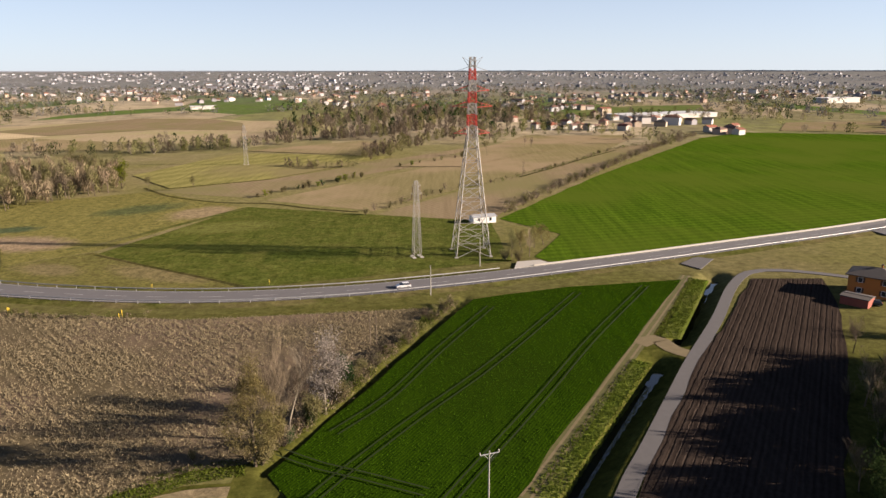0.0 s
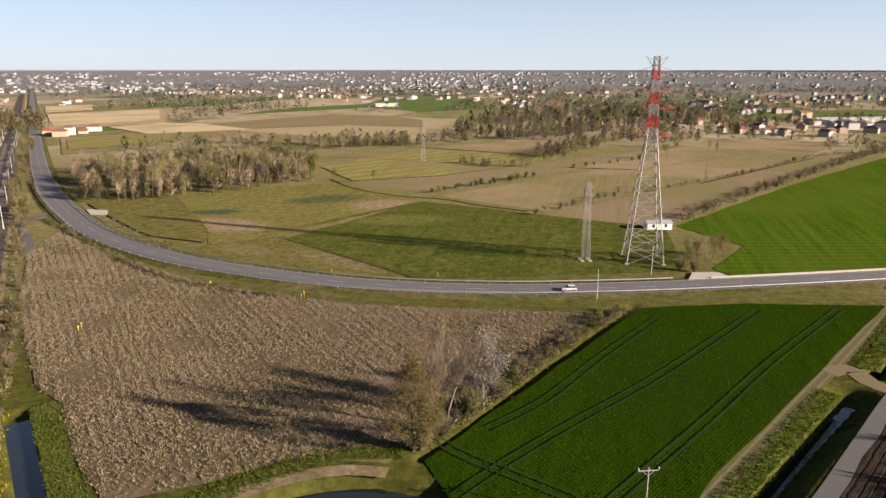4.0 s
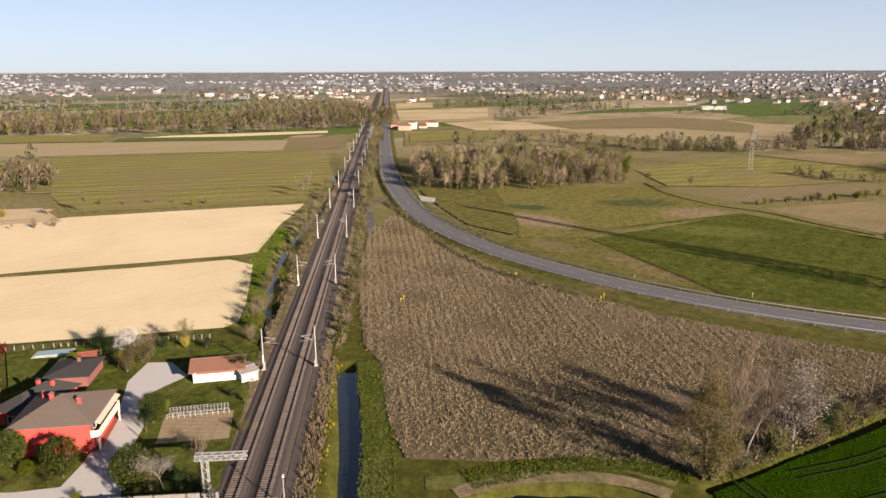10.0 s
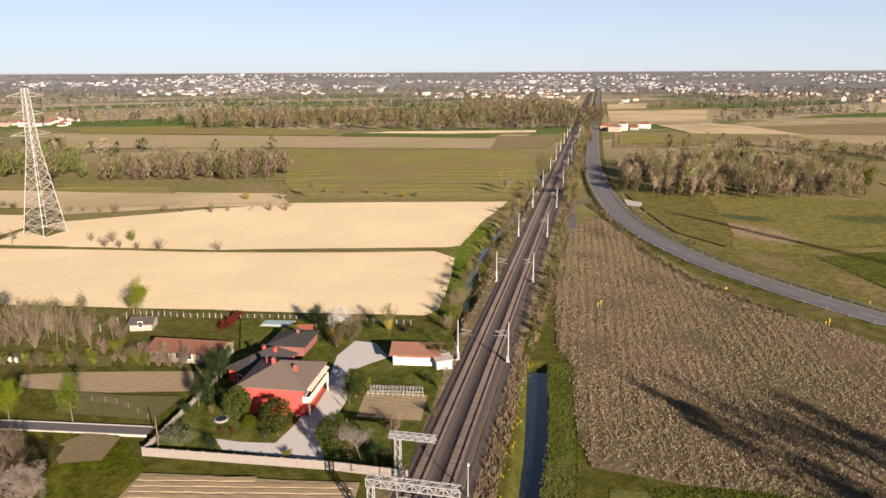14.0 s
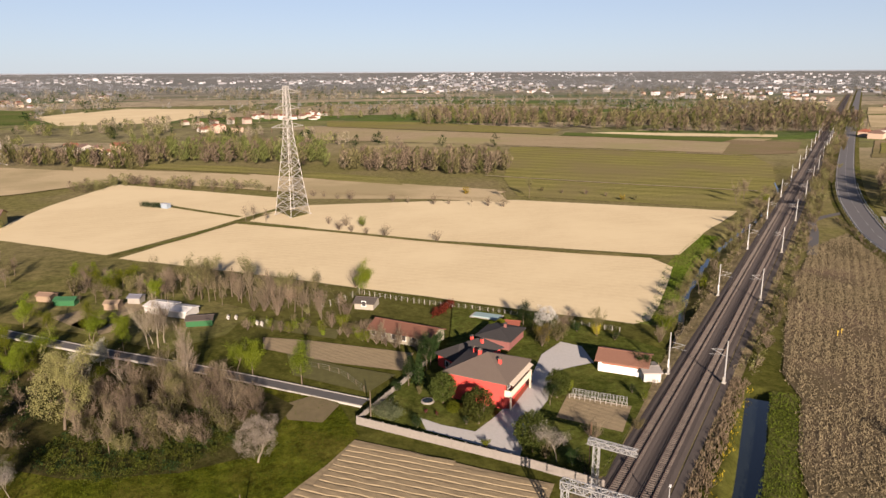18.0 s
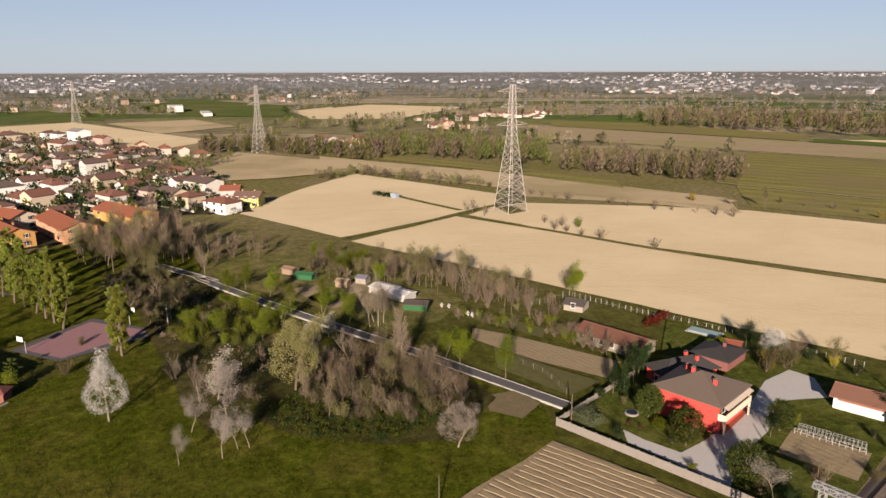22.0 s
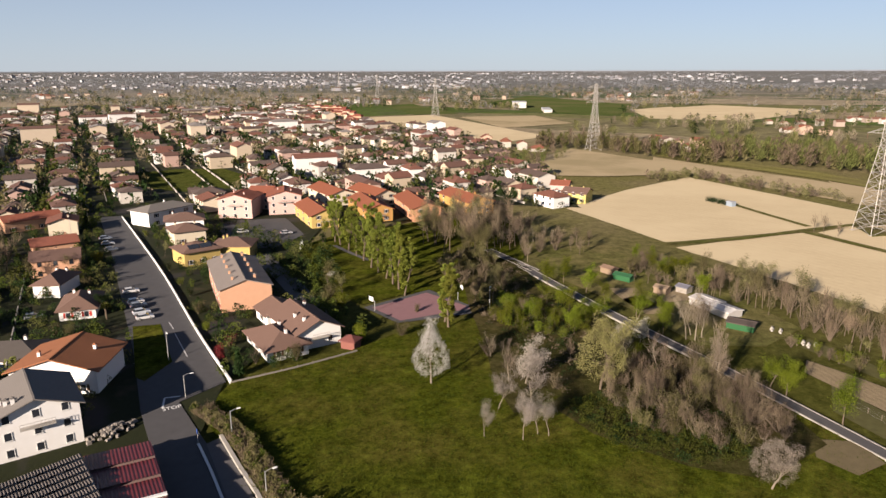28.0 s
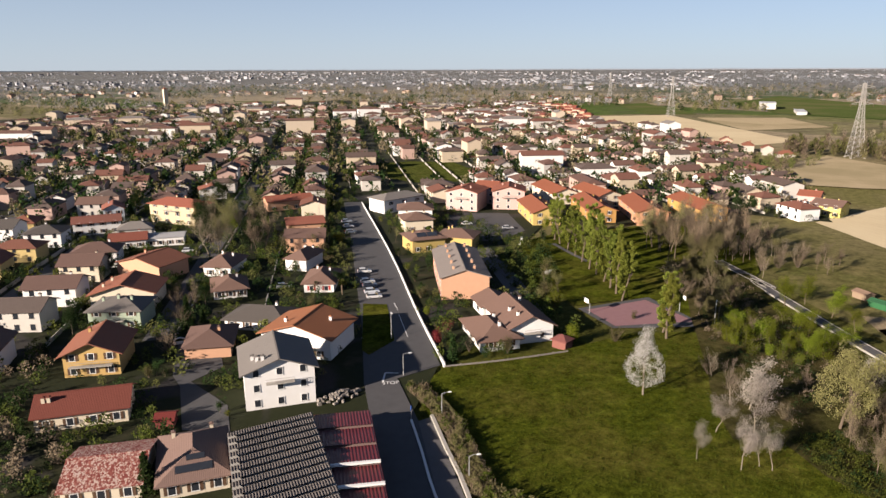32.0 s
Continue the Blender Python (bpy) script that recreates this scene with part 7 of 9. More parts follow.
part("rim", Shape().tube([(0, 0, 0), (0, 0, 0.3)], [1.3, 1.2], 14), M_PANEL, bowl)
part("water", Shape().tube([(0, 0, 0.3), (0, 0, 0.32)], [1.0, 1.0], 14), M_WATER, bowl)

# strips of beds between villa and allotments
plot("bed_strip", [(-156.7, -0.7), (-151.7, 9.5), (-137.9, 30.9), (-129.7, 26.4), (-137.7, 13.3), (-149.6, -0.8)], M_STUB, "raked tan vegetable beds", 0.40, "vegetable plot")
plot("bed_strip", [(-146.6, 4.1), (-136.0, 14.3), (-128.1, 24.9), (-121.6, 18.1), (-133.6, 4.7)], M_RUT, "strip of dry yellow grass beside the beds", 0.39, "ground")
plot("bed_strip", [(-164.0, -2.3), (-151.0, 15.5), (-156.5, 17.1), (-170.5, -1.1)], M_RUT, "dry grass strip behind the beds", 0.385, "ground")
plot("bare_patch", [(-120.8, 1.9), (-123.6, 8.5), (-118.0, 12.2), (-112.1, 8.5), (-114.8, 2.7)], M_DIRT, "bare brown earth patch beside the path", 0.42, "ground")


# ---- the park path, allotments, thicket ----
PATH = [(-117.5, 16.9), (-128.4, 3.3), (-143.8, -16.4), (-167.2, -48.3), (-195.6, -83.7), (-191.9, -76.9), (-202.2, -92.3), (-208.1, -101.0)]
structure("park_path", ribbon(curve_through(PATH, 4.0), -1.3, 1.3, 0.45, thick=0.3), M_LANE, "pale gravel path with concrete edges", "path")
edges = Shape()
for o in (-1.45, 1.45):
    ribbon(curve_through(PATH, 4.0), o - 0.14, o + 0.14, 0.52, edges, 0.4)
structure("path_edging", edges, M_CONCRETE, "concrete edging along the path", "kerb")
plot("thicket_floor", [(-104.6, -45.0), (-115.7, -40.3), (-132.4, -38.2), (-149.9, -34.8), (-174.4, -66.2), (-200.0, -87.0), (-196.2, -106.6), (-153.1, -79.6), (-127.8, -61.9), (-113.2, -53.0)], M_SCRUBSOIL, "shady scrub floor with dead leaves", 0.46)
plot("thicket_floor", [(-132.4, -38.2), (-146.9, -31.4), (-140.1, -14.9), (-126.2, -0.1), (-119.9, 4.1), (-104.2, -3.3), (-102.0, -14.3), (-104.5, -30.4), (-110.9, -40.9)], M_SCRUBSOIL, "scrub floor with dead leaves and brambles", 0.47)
plot("allotments", [(-217.6, -90.2), (-234.5, -66.6), (-204.5, -29.3), (-177.0, -2.7), (-160.7, -9.0), (-154.3, -21.9), (-171.5, -42.8), (-187.9, -67.6)], M_GRASS2, "worn allotment ground with dry grass", 0.38)
for q in ([(-185.2, -52.1), (-189.3, -45.5), (-177.7, -36.3), (-169.8, -39.3)], [(-190.2, -40.6), (-194.6, -32.9), (-185.7, -29.8), (-180.4, -35.3)], [(-177.5, -46.0), (-184.1, -42.6), (-172.0, -31.1), (-168.9, -37.5)]):
    plot("bed_strip", q, M_STUB, "small tan allotment bed", 0.43, "vegetable plot")
for q, wcol, rcol, lab, h in [((-182.7, -25.2, 56, 7.2, 5.0), GREY, (0.70, 0.68, 0.66), "allotment shed under white sheeting", 2.2), ((-178.3, -19.8, 57, 5.5, 5.0), GREY, (0.74, 0.72, 0.70), "allotment shed under white sheeting", 2.0),
                              ((-170.2, -15.2, 84, 6.2, 4.0), (0.03, 0.12, 0.045), (0.10, 0.08, 0.07), "allotment shed wrapped in green sheet", 1.9), ((-195.6, -50.5, 75, 5.5, 3.0), (0.03, 0.13, 0.05), (0.035, 0.14, 0.06), "small shed under green sheet", 1.8),
                              ((-188.5, -37.9, 76, 3.6, 3.0), (0.3, 0.22, 0.15), (0.35, 0.26, 0.18), "small wooden allotment shed", 2.0), ((-192.2, -32.8, 70, 3.3, 3.0), (0.33, 0.3, 0.26), (0.2, 0.2, 0.24), "small grey allotment shed", 2.0), ((-200.6, -56.4, 65, 4.2, 3.0), (0.3, 0.22, 0.15), (0.3, 0.2, 0.14), "small brown allotment shed", 2.0)]:
    house(*q, h, wcol, rcol, 0.45, True, 0.25, (), (), label=lab, name="shed")
for p in ((-172.1, -9.0), (-171.5, -7.1), (-166.1, -2.1), (-165.1, -1.0), (-166.2, 0.4)):
    bag = thing("sack_heap", "white sacks heaped on the grass", "sacks", at=pose(*p, 0.35))
    for a, b, c in ((0, 0, 0), (0.8, 0.3, 0), (0.3, 0.2, 0.5), (-0.5, 0.4, 0)):
        part("sack", Shape().tube([(a - 0.5, b, c + 0.15), (a - 0.35, b, c + 0.35), (a + 0.35, b, c + 0.35), (a + 0.5, b, c + 0.15)], [0.10, 0.26, 0.26, 0.10], 7), M_CONCRETE, bag)
# green trees along the path
for i, (k, p, h) in enumerate([("green", (-129.2, 6.2), 7.5), ("green", (-139.3, -6.2), 6.5), ("green", (-136.5, -3.2), 6.0), ("green", (-158.0, -30.8), 6.0), ("green", (-165.9, -38.6), 6.0), ("green", (-180.4, -68.4), 6.5), ("green", (-185.5, -65.3), 6.0), ("green", (-179.9, -56.7), 6.5),
                               ("green", (-172.7, -49.1), 6.0), ("green", (-167.5, -39.5), 7.0), ("green", (-162.4, -31.8), 6.0), ("greybare", (-157.5, -25.5), 10), ("greybare", (-156.7, -23.4), 10.5), ("greybare", (-159.6, -24.8), 9), ("greybare", (-159.3, -22.4), 10),
                               ("greybare", (-134.0, -15.4), 10.5), ("greybare", (-134.8, -26.4), 8), ("bare", (-135.9, -20.5), 9), ("bare", (-131.3, -44.1), 5), ("bareshrub", (-155.8, -65.5), 4),
                               ("cream", (-121.5, -34.6), 14.7), ("greybare", (-133.4, -33.2), 8), ("silver", (-140.8, -36.0), 7.5), ("silver", (-150.0, -34.1), 5.5), 
                               ("blossom", (-108.1, -64.4), 11.5), ("thinblossom", (-105.0, -48.4), 7), ("greybare", (-116.0, -51.3), 7.5), ("thinblossom", (-107.2, -42.8), 9), ("greyblossom", (-116.7, -48.1), 8), ("thinblossom", (-100.3, -36.7), 6.5), ("thinblossom", (-94.9, -46.2), 5.0),
                               ("thinblossom", (-96.9, -40.0), 6.5), ("thinblossom", (-99.9, -38.5), 6.5), ("bareshrub", (-125.7, -60.4), 5), ("greybare", (-125.2, -59.5), 5), ("bareshrub", (-117.8, -42.1), 4)]):
    tree(k, *p, h, i + 3)
grove([(-141.4, -59.7), (-144.6, -43.0), (-159.4, -47.2), (-170.3, -61.5), (-163.2, -73.2), (-146.7, -70.5)], 34, ["green", "shrub", "shrub"], 3.5, 5.5, 1.8, False, 51)
grove([(-117.0, -33.9), (-131.0, -30.5), (-141.6, -23.9), (-137.8, -11.0), (-125.8, -2.3), (-116.4, -1.9), (-108.3, -11.3), (-109.6, -25.6)], 84, ["bareshrub", "bare", "budshrub", "budshrub", "bareshrub", "bare", "bareshrub"], 3.5, 6.8, 1.8, False, 52)
belt("brambles", "low green and brown brambles", [(-111.3, -38.8), (-122.6, -30.9), (-121.2, -12.7), (-109.5, -5.5), (-102.0, -14.3), (-103.0, -28.0)], 520, 0.8, 2.2, [L_BRAMBLE, L_BRAMBLE, L_GARDEN, L_DARK], 80, 53, 0.8)
belt("brambles", "low brown scrub under trees", [(-153.1, -79.6), (-115.7, -40.3), (-149.9, -34.8), (-174.4, -66.2), (-198.6, -94.1)], 420, 0.6, 2.0, [L_TWIG, L_DARK, L_DARK], 30, 54, 0.8)
grove([(-200.7, -83.4), (-213.4, -72.5), (-226.5, -64.4), (-239.1, -89.8), (-218.4, -107.3)], 26, ["bare", "bud", "bareshrub", "greybare"], 5, 8, 2.5, True, 55)
grove([(-189.2, -108.7), (-198.6, -94.1), (-172.6, -75.5), (-154.2, -73.9), (-152.5, -82.4)], 26, ["bare", "bud", "budshrub", "bareshrub"], 4, 8, 2.5, False, 56)
grove([(-217.2, -132.5), (-240.9, -113.1), (-231.5, -92.0), (-201.0, -93.6), (-185.8, -100.9), (-195.0, -120.8)], 34, ["bare", "grove", "bare", "bud"], 8, 13, 3.0, False, 57)
grove([(-195.0, -30.3), (-179.2, -6.4), (-157.2, 24.2), (-177.8, 15.9), (-198.4, -5.0), (-211.3, -32.2)], 60, ["grove", "bare", "bareshrub", "bud", "bare"], 5, 9, 1.8, True, 58)
grove([(-195.4, -49.7), (-189.3, -33.5), (-192.4, -23.2), (-214.1, -39.7), (-222.9, -55.6)], 30, ["bare", "green", "budshrub", "bareshrub"], 4, 7, 2.2, True, 59)
grove([(-165.6, -8.8), (-158.1, 6.0), (-147.6, 22.6), (-151.7, 23.3), (-165.8, 6.5)], 22, ["bareshrub", "shrub", "budshrub"], 2, 4, 1.8, True, 60)
tufts("grass_tufts", "rough meadow grass", FIELDS[21], 20000, 0.12, 0.35, 0.12, leaves("meadow_blades", (0.060, 0.076, 0.008), 0.45, 0.2), 3, 0.6, 61, 0.3)
tree("greyshrub", -102.2, -2.7, 8.4, 4, wide=1.25)
# poplars in the park
for i, p in enumerate([(-191.7, -154.1), (-188.4, -148.9), (-183.8, -142.0), (-179.5, -135.5), (-175.4, -129.6), (-170.0, -122.8), (-166.9, -117.9), (-162.6, -112.2), (-158.9, -107.3), (-155.7, -103.1), (-152.6, -99.2)]):
    tree("poplar", *p, 14.6 + 1.5 * math.sin(i * 1.7), i, wide=0.92)
grove([(-246, -121), (-222, -106), (-200, -104), (-196, -122), (-220, -136), (-240, -134)], 12, ["bare", "bare", "bud"], 11, 14, 4.5, False, 62)
tree("poplar", *(-136.7, -76.5), 13.5, 30, wide=1.15)
tree("poplar", *(-139.3, -79.1), 12.0, 31, wide=1.1)
for i, (k, p, h) in enumerate([("shrub", (-119.7, -89.8), 5.5), ("budshrub", (-126.6, -83.4), 4.5), ("budshrub", (-141.7, -116.0), 5), ("shrub", (-135.9, -108.3), 5.5), ("bud", (-145.2, -119.9), 7), ("budshrub", (-136.9, -114.0), 4), ("bud", (-143.9, -113.7), 6), ("darkshrub", (-188.9, -157.1), 5), ("green", (-199.8, -165.4), 5), ("budshrub", (-142.1, -88.8), 3)]):
    tree(k, *p, h, i + 5)
# sports court
plot("court_edge", [(-138.1, -102.6), (-132.8, -88.4), (-150.8, -73.4), (-159.3, -95.4)], M_ASPHALT2, "grey edge of a sports court", 0.44, "court")
plot("court", [(-138.9, -100.4), (-134.5, -88.8), (-151.4, -77.5), (-156.7, -94.7)], surface("pink_court", (0.32, 0.17, 0.18), 0.85, 0.3, 0.6, 0.2), "faded pink sports court", 0.455, "court")


def hoop(x, y, turn):
    root = thing("basketball_hoop", "basketball hoop with a white board", "hoop", "basketball hoops", at=pose(x, y, 0.4, 0, 0, turn))
    part("pole", Shape().tube([(0, 0, 0), (0, 0, 2.6), (0.9, 0, 3.4)], [0.09, 0.09, 0.07], 8), M_STEEL, root)
    part("backboard", Shape().box((1.0, 0, 3.5), (0.06, 1.8, 1.1)), M_PAINT, root)
    part("ring", Shape().tube([(1.25 + 0.22 * math.cos(a / 8 * 6.283), 0.22 * math.sin(a / 8 * 6.283), 3.1) for a in range(9)], [0.02] * 9, 4), M_RED, root)


hoop(*(-137.3, -98.4), -20)
hoop(*(-155.3, -84.0), 160)
street_lamp(-153.3, -73.6, 6.0, 200, "slim park lamp post", 0.3)
# darker lawn colour on both plots, partly standing in for tree shade
plot("park_lawn", [(-179.9, -160.7), (-198.4, -160.0), (-227.7, -149.4), (-220.0, -129.4), (-174.1, -113.6), (-154.4, -98.6), (-139.4, -104.5), (-147.7, -125.2)], M_LAWN, "worn park lawn below poplars", 0.37)
plot("park_ground", [(-150, -75), (-205, -86), (-250, -110), (-264, -132), (-228, -149), (-221, -130), (-175, -114), (-154, -98)], M_LAWN, "shaded park grass below big trees", 0.355)
structure("park_path", ribbon(curve_through([(-186.8, -150.6), (-180.9, -138.5), (-176.6, -128.3)], 3), -0.8, 0.8, 0.45), M_LANE, "pale park path below the poplars", "path")
table = thing("park_table", "pale concrete table on the park lawn", "table", at=pose(*(-156.8, -128.0), 0.4, 0, 0, 20))
part("tabletop", Shape().box((0, 0, 0.8), (3.4, 1.9, 0.12)), M_PAINT, table)
for u in (-1.1, 1.1):
    part("leg", Shape().box((u, 0, 0.37), (0.3, 1.2, 0.74)), M_CONCRETE, table)
slide = thing("playground_slide", "white playground slide on the lawn", "slide", at=pose(*(-179.4, -158.8), 0.4, 0, 0, 30))
part("ladder", Shape().beam((0, -0.3, 0), (0, -0.3, 2.4), 0.12).beam((0, 0.3, 0), (0, 0.3, 2.4), 0.12).box((0, 0, 1.2), (0.1, 0.6, 0.08)).box((0, 0, 0.6), (0.1, 0.6, 0.08)), M_PAINT, slide)
part("chute", Shape().beam((0.3, 0, 1.9), (4.2, 0, 0.3), 0.7, 0.1), M_PAINT, slide)


# ---- the village ----
def village_floor():
    """Yards, gardens and worn asphalt between the houses."""
    k = Nodes("village_floor", 0.95, 0.15)
    co = k.coords()
    a, b, f = k.noise(co, 0.05, 3, 0.5), k.noise(co, 0.12, 4, 0.6), k.noise(co, 1.2, 5, 0.7)
    # all tones kept very dark, carrying shade that lies between the houses
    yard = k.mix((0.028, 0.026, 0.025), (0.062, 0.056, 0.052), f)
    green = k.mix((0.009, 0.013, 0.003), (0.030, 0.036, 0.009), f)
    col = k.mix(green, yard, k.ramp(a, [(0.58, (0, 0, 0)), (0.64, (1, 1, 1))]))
    col = k.mix(col, (0.07, 0.056, 0.032), k.ramp(b, [(0.55, (0, 0, 0)), (0.7, (0.7, 0.7, 0.7))]))
    return k.done(col, f, 0.1, 0.5)


VILLAGE = [(-46, -60), (-60, -80), (-88, -100), (-116.6, -107.7), (-154.2, -144.9), (-206.7, -172.6), (-244.0, -144.0), (-284.3, -134.3), (-296.2, -97.8), (-385.0, -157.1), (-526.4, -257.6), (-620.2, -386.1), (-632.0, -476.3), (-900, -760), (-800, -1200), (-100, -1000), (150, -400), (60, -60)]
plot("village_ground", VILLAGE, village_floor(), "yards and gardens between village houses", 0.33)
STREET = [(-36, -46), (-52, -71), (-72, -104), (-90, -130), (-110, -161), (-141, -209), (-177, -267), (-183, -261), (-137, -180), (-105, -127), (-88.5, -100), (-78, -101), (-72, -89), (-60, -64), (-45, -40)]
structure("street", Shape().prism(STREET, 0.3, 0.45), M_ASPHALT2, "worn grey asphalt village street", "street")
panel_wall("street_wall", [(-88.8, -98.9), (-104.8, -126.7), (-136.6, -179.5), (-181.4, -258.5)], 1.1, "long low white wall beside the street", M_PAINT, 4.0, 0.3)
panel_wall("field_wall", [(-88.8, -98.9), (-101.1, -92.4), (-114.0, -86.8)], 0.6, "low concrete edge wall of a garden", M_PANEL, 3.0, 0.25)
lines = ribbon(curve_through([(-69.2, -85.9), (-64.3, -77.4), (-57.7, -66.4), (-52, -54)], 4), -0.2, 0.2, 0.62, thick=0.3)
structure("kerb_line", lines, M_PAINT, "raised white kerb between road and cycle path", "kerb")
structure("cycle_path", Shape().prism([(-69.9, -84.8), (-72.7, -84.4), (-60.8, -63.6), (-48, -44), (-51, -50), (-58.0, -66.2)], 0.4, 0.47), M_ASPHALT, "dark asphalt cycle path", "path")
structure("cycle_wall", ribbon(curve_through([(-72.7, -84.4), (-67.3, -74.6), (-61.2, -63.3), (-47, -42)], 4), -0.3, 0.3, 0.95, thick=0.6), M_CONCRETE, "low pale concrete edge beside the cycle path", "kerb")
stripe = Shape()
for a, b in (((-74.8, -101.6), (-77.7, -104.6)), ((-77.7, -104.6), (-79.7, -102.7))):
    stripe.beam((*a, 0.465), (*b, 0.465), 0.35, 0.02)
for a, b in (((-101.2, -129.9), (-93.4, -116.7)), ((-105.7, -137.5), (-103.1, -132.7)), ((-90.3, -119.5), (-85.1, -123.3))):
    stripe.beam((*a, 0.465), (*b, 0.465), 0.15, 0.02)
structure("road_markings", stripe, M_PAINT, "white painted road markings", "road marking")
txt = bpy.data.curves.new("stop_letters", "FONT")
txt.body, txt.size, txt.extrude, txt.align_x = "STOP", 2.0, 0.005, "CENTER"
txt.materials.append(M_PAINT)
sign = tagged(new("stop_letters", txt), "white word STOP painted on asphalt", "road marking", kind="structure")
sign.matrix_basis = pose(*(-75.4, -99.7), 0.475, 0, 0, 147) @ Matrix.Diagonal((0.7, 0.9, 1, 1))

M_PANELPALE = surface("pale_render", (0.50, 0.46, 0.41), 0.9, 0.2, 1.5, 0.25)
RWHITE, RROOF = (0.98, 0.95, 0.90), (0.22, 0.135, 0.105)
DULL = (0.66, 0.62, 0.56)
MOTTLED = (0.401, 0.201, 0.161)
_k = Nodes("mottled_tiles", 0.9, 0.2)
_v = _k.n("TexVoronoi")
_v.inputs["Scale"].default_value = 5.5
_k.link(_k.coords(0, (1, 0.6, 1)), _v.inputs["Vector"])
_sep = _k.n("SeparateColor")
_k.link(_v.outputs["Color"], _sep.inputs[0])
ROOFS[MOTTLED] = _k.done(_k.ramp(_sep.outputs[0], [(0.3, (0.22, 0.05, 0.04)), (0.55, (0.36, 0.13, 0.10)), (0.75, (0.55, 0.42, 0.36))]), _k.noise(_k.coords(), 4.0), 0.05)
GREYROOF = (0.26, 0.235, 0.215)
house(-57.7, -111.9, 246, 13.0, 12.5, 7.6, RWHITE, GREYROOF, 2.3, True, 0.8, [(3, 3, 3), (0, 3, 2)], ((-0.3, 0.3), (-0.36, 0.22), (-0.2, 0.36)), label="white three-storey house with a grey gabled roof", balcony=(3, 5.4, 5.0), shut=False)
house(-74.1, -127.7, 213, 13.0, 16.1, 5.2, RWHITE, (0.40, 0.16, 0.075), 2.4, True, 0.8, [(3, 3, 1)], ((-0.2, 0.25), (0.1, -0.3)), label="white house with an orange gabled roof and long balcony", balcony=(3, 2.8, 9.0))
house(-73.4, -147.3, 127, 15.3, 10.0, 2.9, RWHITE, DARK, 2.0, False, 0.8, [(0, 4, 1)], ((0.2, 0.1),), label="low white house with arches and a dark roof")
house(-78.3, -176.4, 157, 8.6, 12.0, 3.0, RWHITE, RROOF, 1.8, False, 0.8, [(0, 3, 1)], ((-0.2, 0.2), (0.25, 0.1)), label="low white house with a brown hipped roof")
house(-86.8, -197.1, 133, 8.3, 13.0, 3.6, RWHITE, RROOF, 1.9, False, 0.8, [(0, 2, 1)], ((-0.2, 0.2), (0.25, 0.1)), label="white house wing with a brown hipped roof", name="house_wing")
house(-100.5, -164.0, 139, 8.2, 13.0, 3.2, RWHITE, RROOF, 2.0, False, 0.8, [(0, 2, 1)], ((-0.2, 0.2), (0.25, 0.1)), label="white house with a brown hipped roof beside the street", shutter=M_RED)
house(-107.5, -185.4, 123, 6.9, 12.0, 4.2, RWHITE, RROOF, 1.8, False, 0.7, [(0, 1, 1)], ((-0.1, 0.2), (0.2, 0.3)), label="white house wing with a brown roof", name="house_wing")
house(-36.5, -148.4, 239, 12.0, 10.6, 5.2, (0.60, 0.40, 0.15), (0.33, 0.13, 0.08), 2.3, True, 0.9, [(3, 3, 2)], ((0.2, 0.2),), label="ochre yellow house with a red gabled roof", balcony=(3, 2.7, 8.0))
house(-27.7, -126.5, 155, 14.7, 9.0, 3.2, CREAM, (0.21, 0.06, 0.042), 1.9, True, 0.6, [(0, 4, 1)], ((-0.42, -0.2), (-0.36, -0.2)), label="long low cream house with a red tiled roof")
house(-24.4, -102.3, 151, 10.6, 12.0, 2.8, CREAM, MOTTLED, 1.5, True, 0.5, [(0, 3, 1)], (), label="low house with a mottled red tiled roof")
_low = house(-34.9, -96.6, 158, 9.5, 14.0, 3.0, CREAM, (0.26, 0.17, 0.14), 2.2, False, 0.7, [(0, 3, 1)], ((-0.3, 0.3), (0.3, 0.45)), label="low house with a brown hipped roof and skylights")
for hs, panels in ((_low, ((0.0, -5.6, 3.90, 24.8, 5.2, 1.3), (0.3, -3.9, 4.69, 24.8, 2.6, 1.0))),):
    for px, py, pz, tilt, pw, pd in panels:
        sk = part("skylight", Shape().box((0, 0, 0), (pw, pd, 0.12)), M_GLASS, hs, "dark glass roof light")
        sk.matrix_basis = pose(px, py, pz, tilt, 0, 0)
house(-48.2, -171.0, 142, 12.0, 10.0, 5.2, (0.42, 0.50, 0.38), (0.20, 0.18, 0.165), 1.9, False, 0.7, [(0, 3, 2)], ((-0.3, -0.1), (0.0, -0.1), (0.25, -0.1)), label="pale green house with a grey hipped roof", balcony=(0, 2.8, 5.0))
house(-54.8, -186.0, 236, 12.0, 15.6, 4.6, CREAM, (0.34, 0.13, 0.08), 2.4, True, 0.8, [(3, 3, 1)], ((0.2, 0.3), (-0.2, 0.35)), label="cream house with a red-brown gabled roof")
house(-68.7, -207.2, 207, 12.0, 15.7, 5.2, PEACH, (0.30, 0.12, 0.075), 2.0, True, 0.7, [(3, 2, 1)], ((0.2, 0.3),), label="peach house with a red-brown gabled roof")
house(-75.3, -249.1, 158, 11.6, 9.0, 3.4, RWHITE, (0.28, 0.09, 0.06), 1.6, True, 0.6, [(0, 3, 1)], ((0.3, 0.2),), label="white house with a dark red roof")
house(-83.7, -266.6, 153, 11.8, 8.0, 3.2, GREY, GREYROOF, 1.8, False, 0.6, (), ((0.2, 0.1),), label="low house with a grey hipped roof")
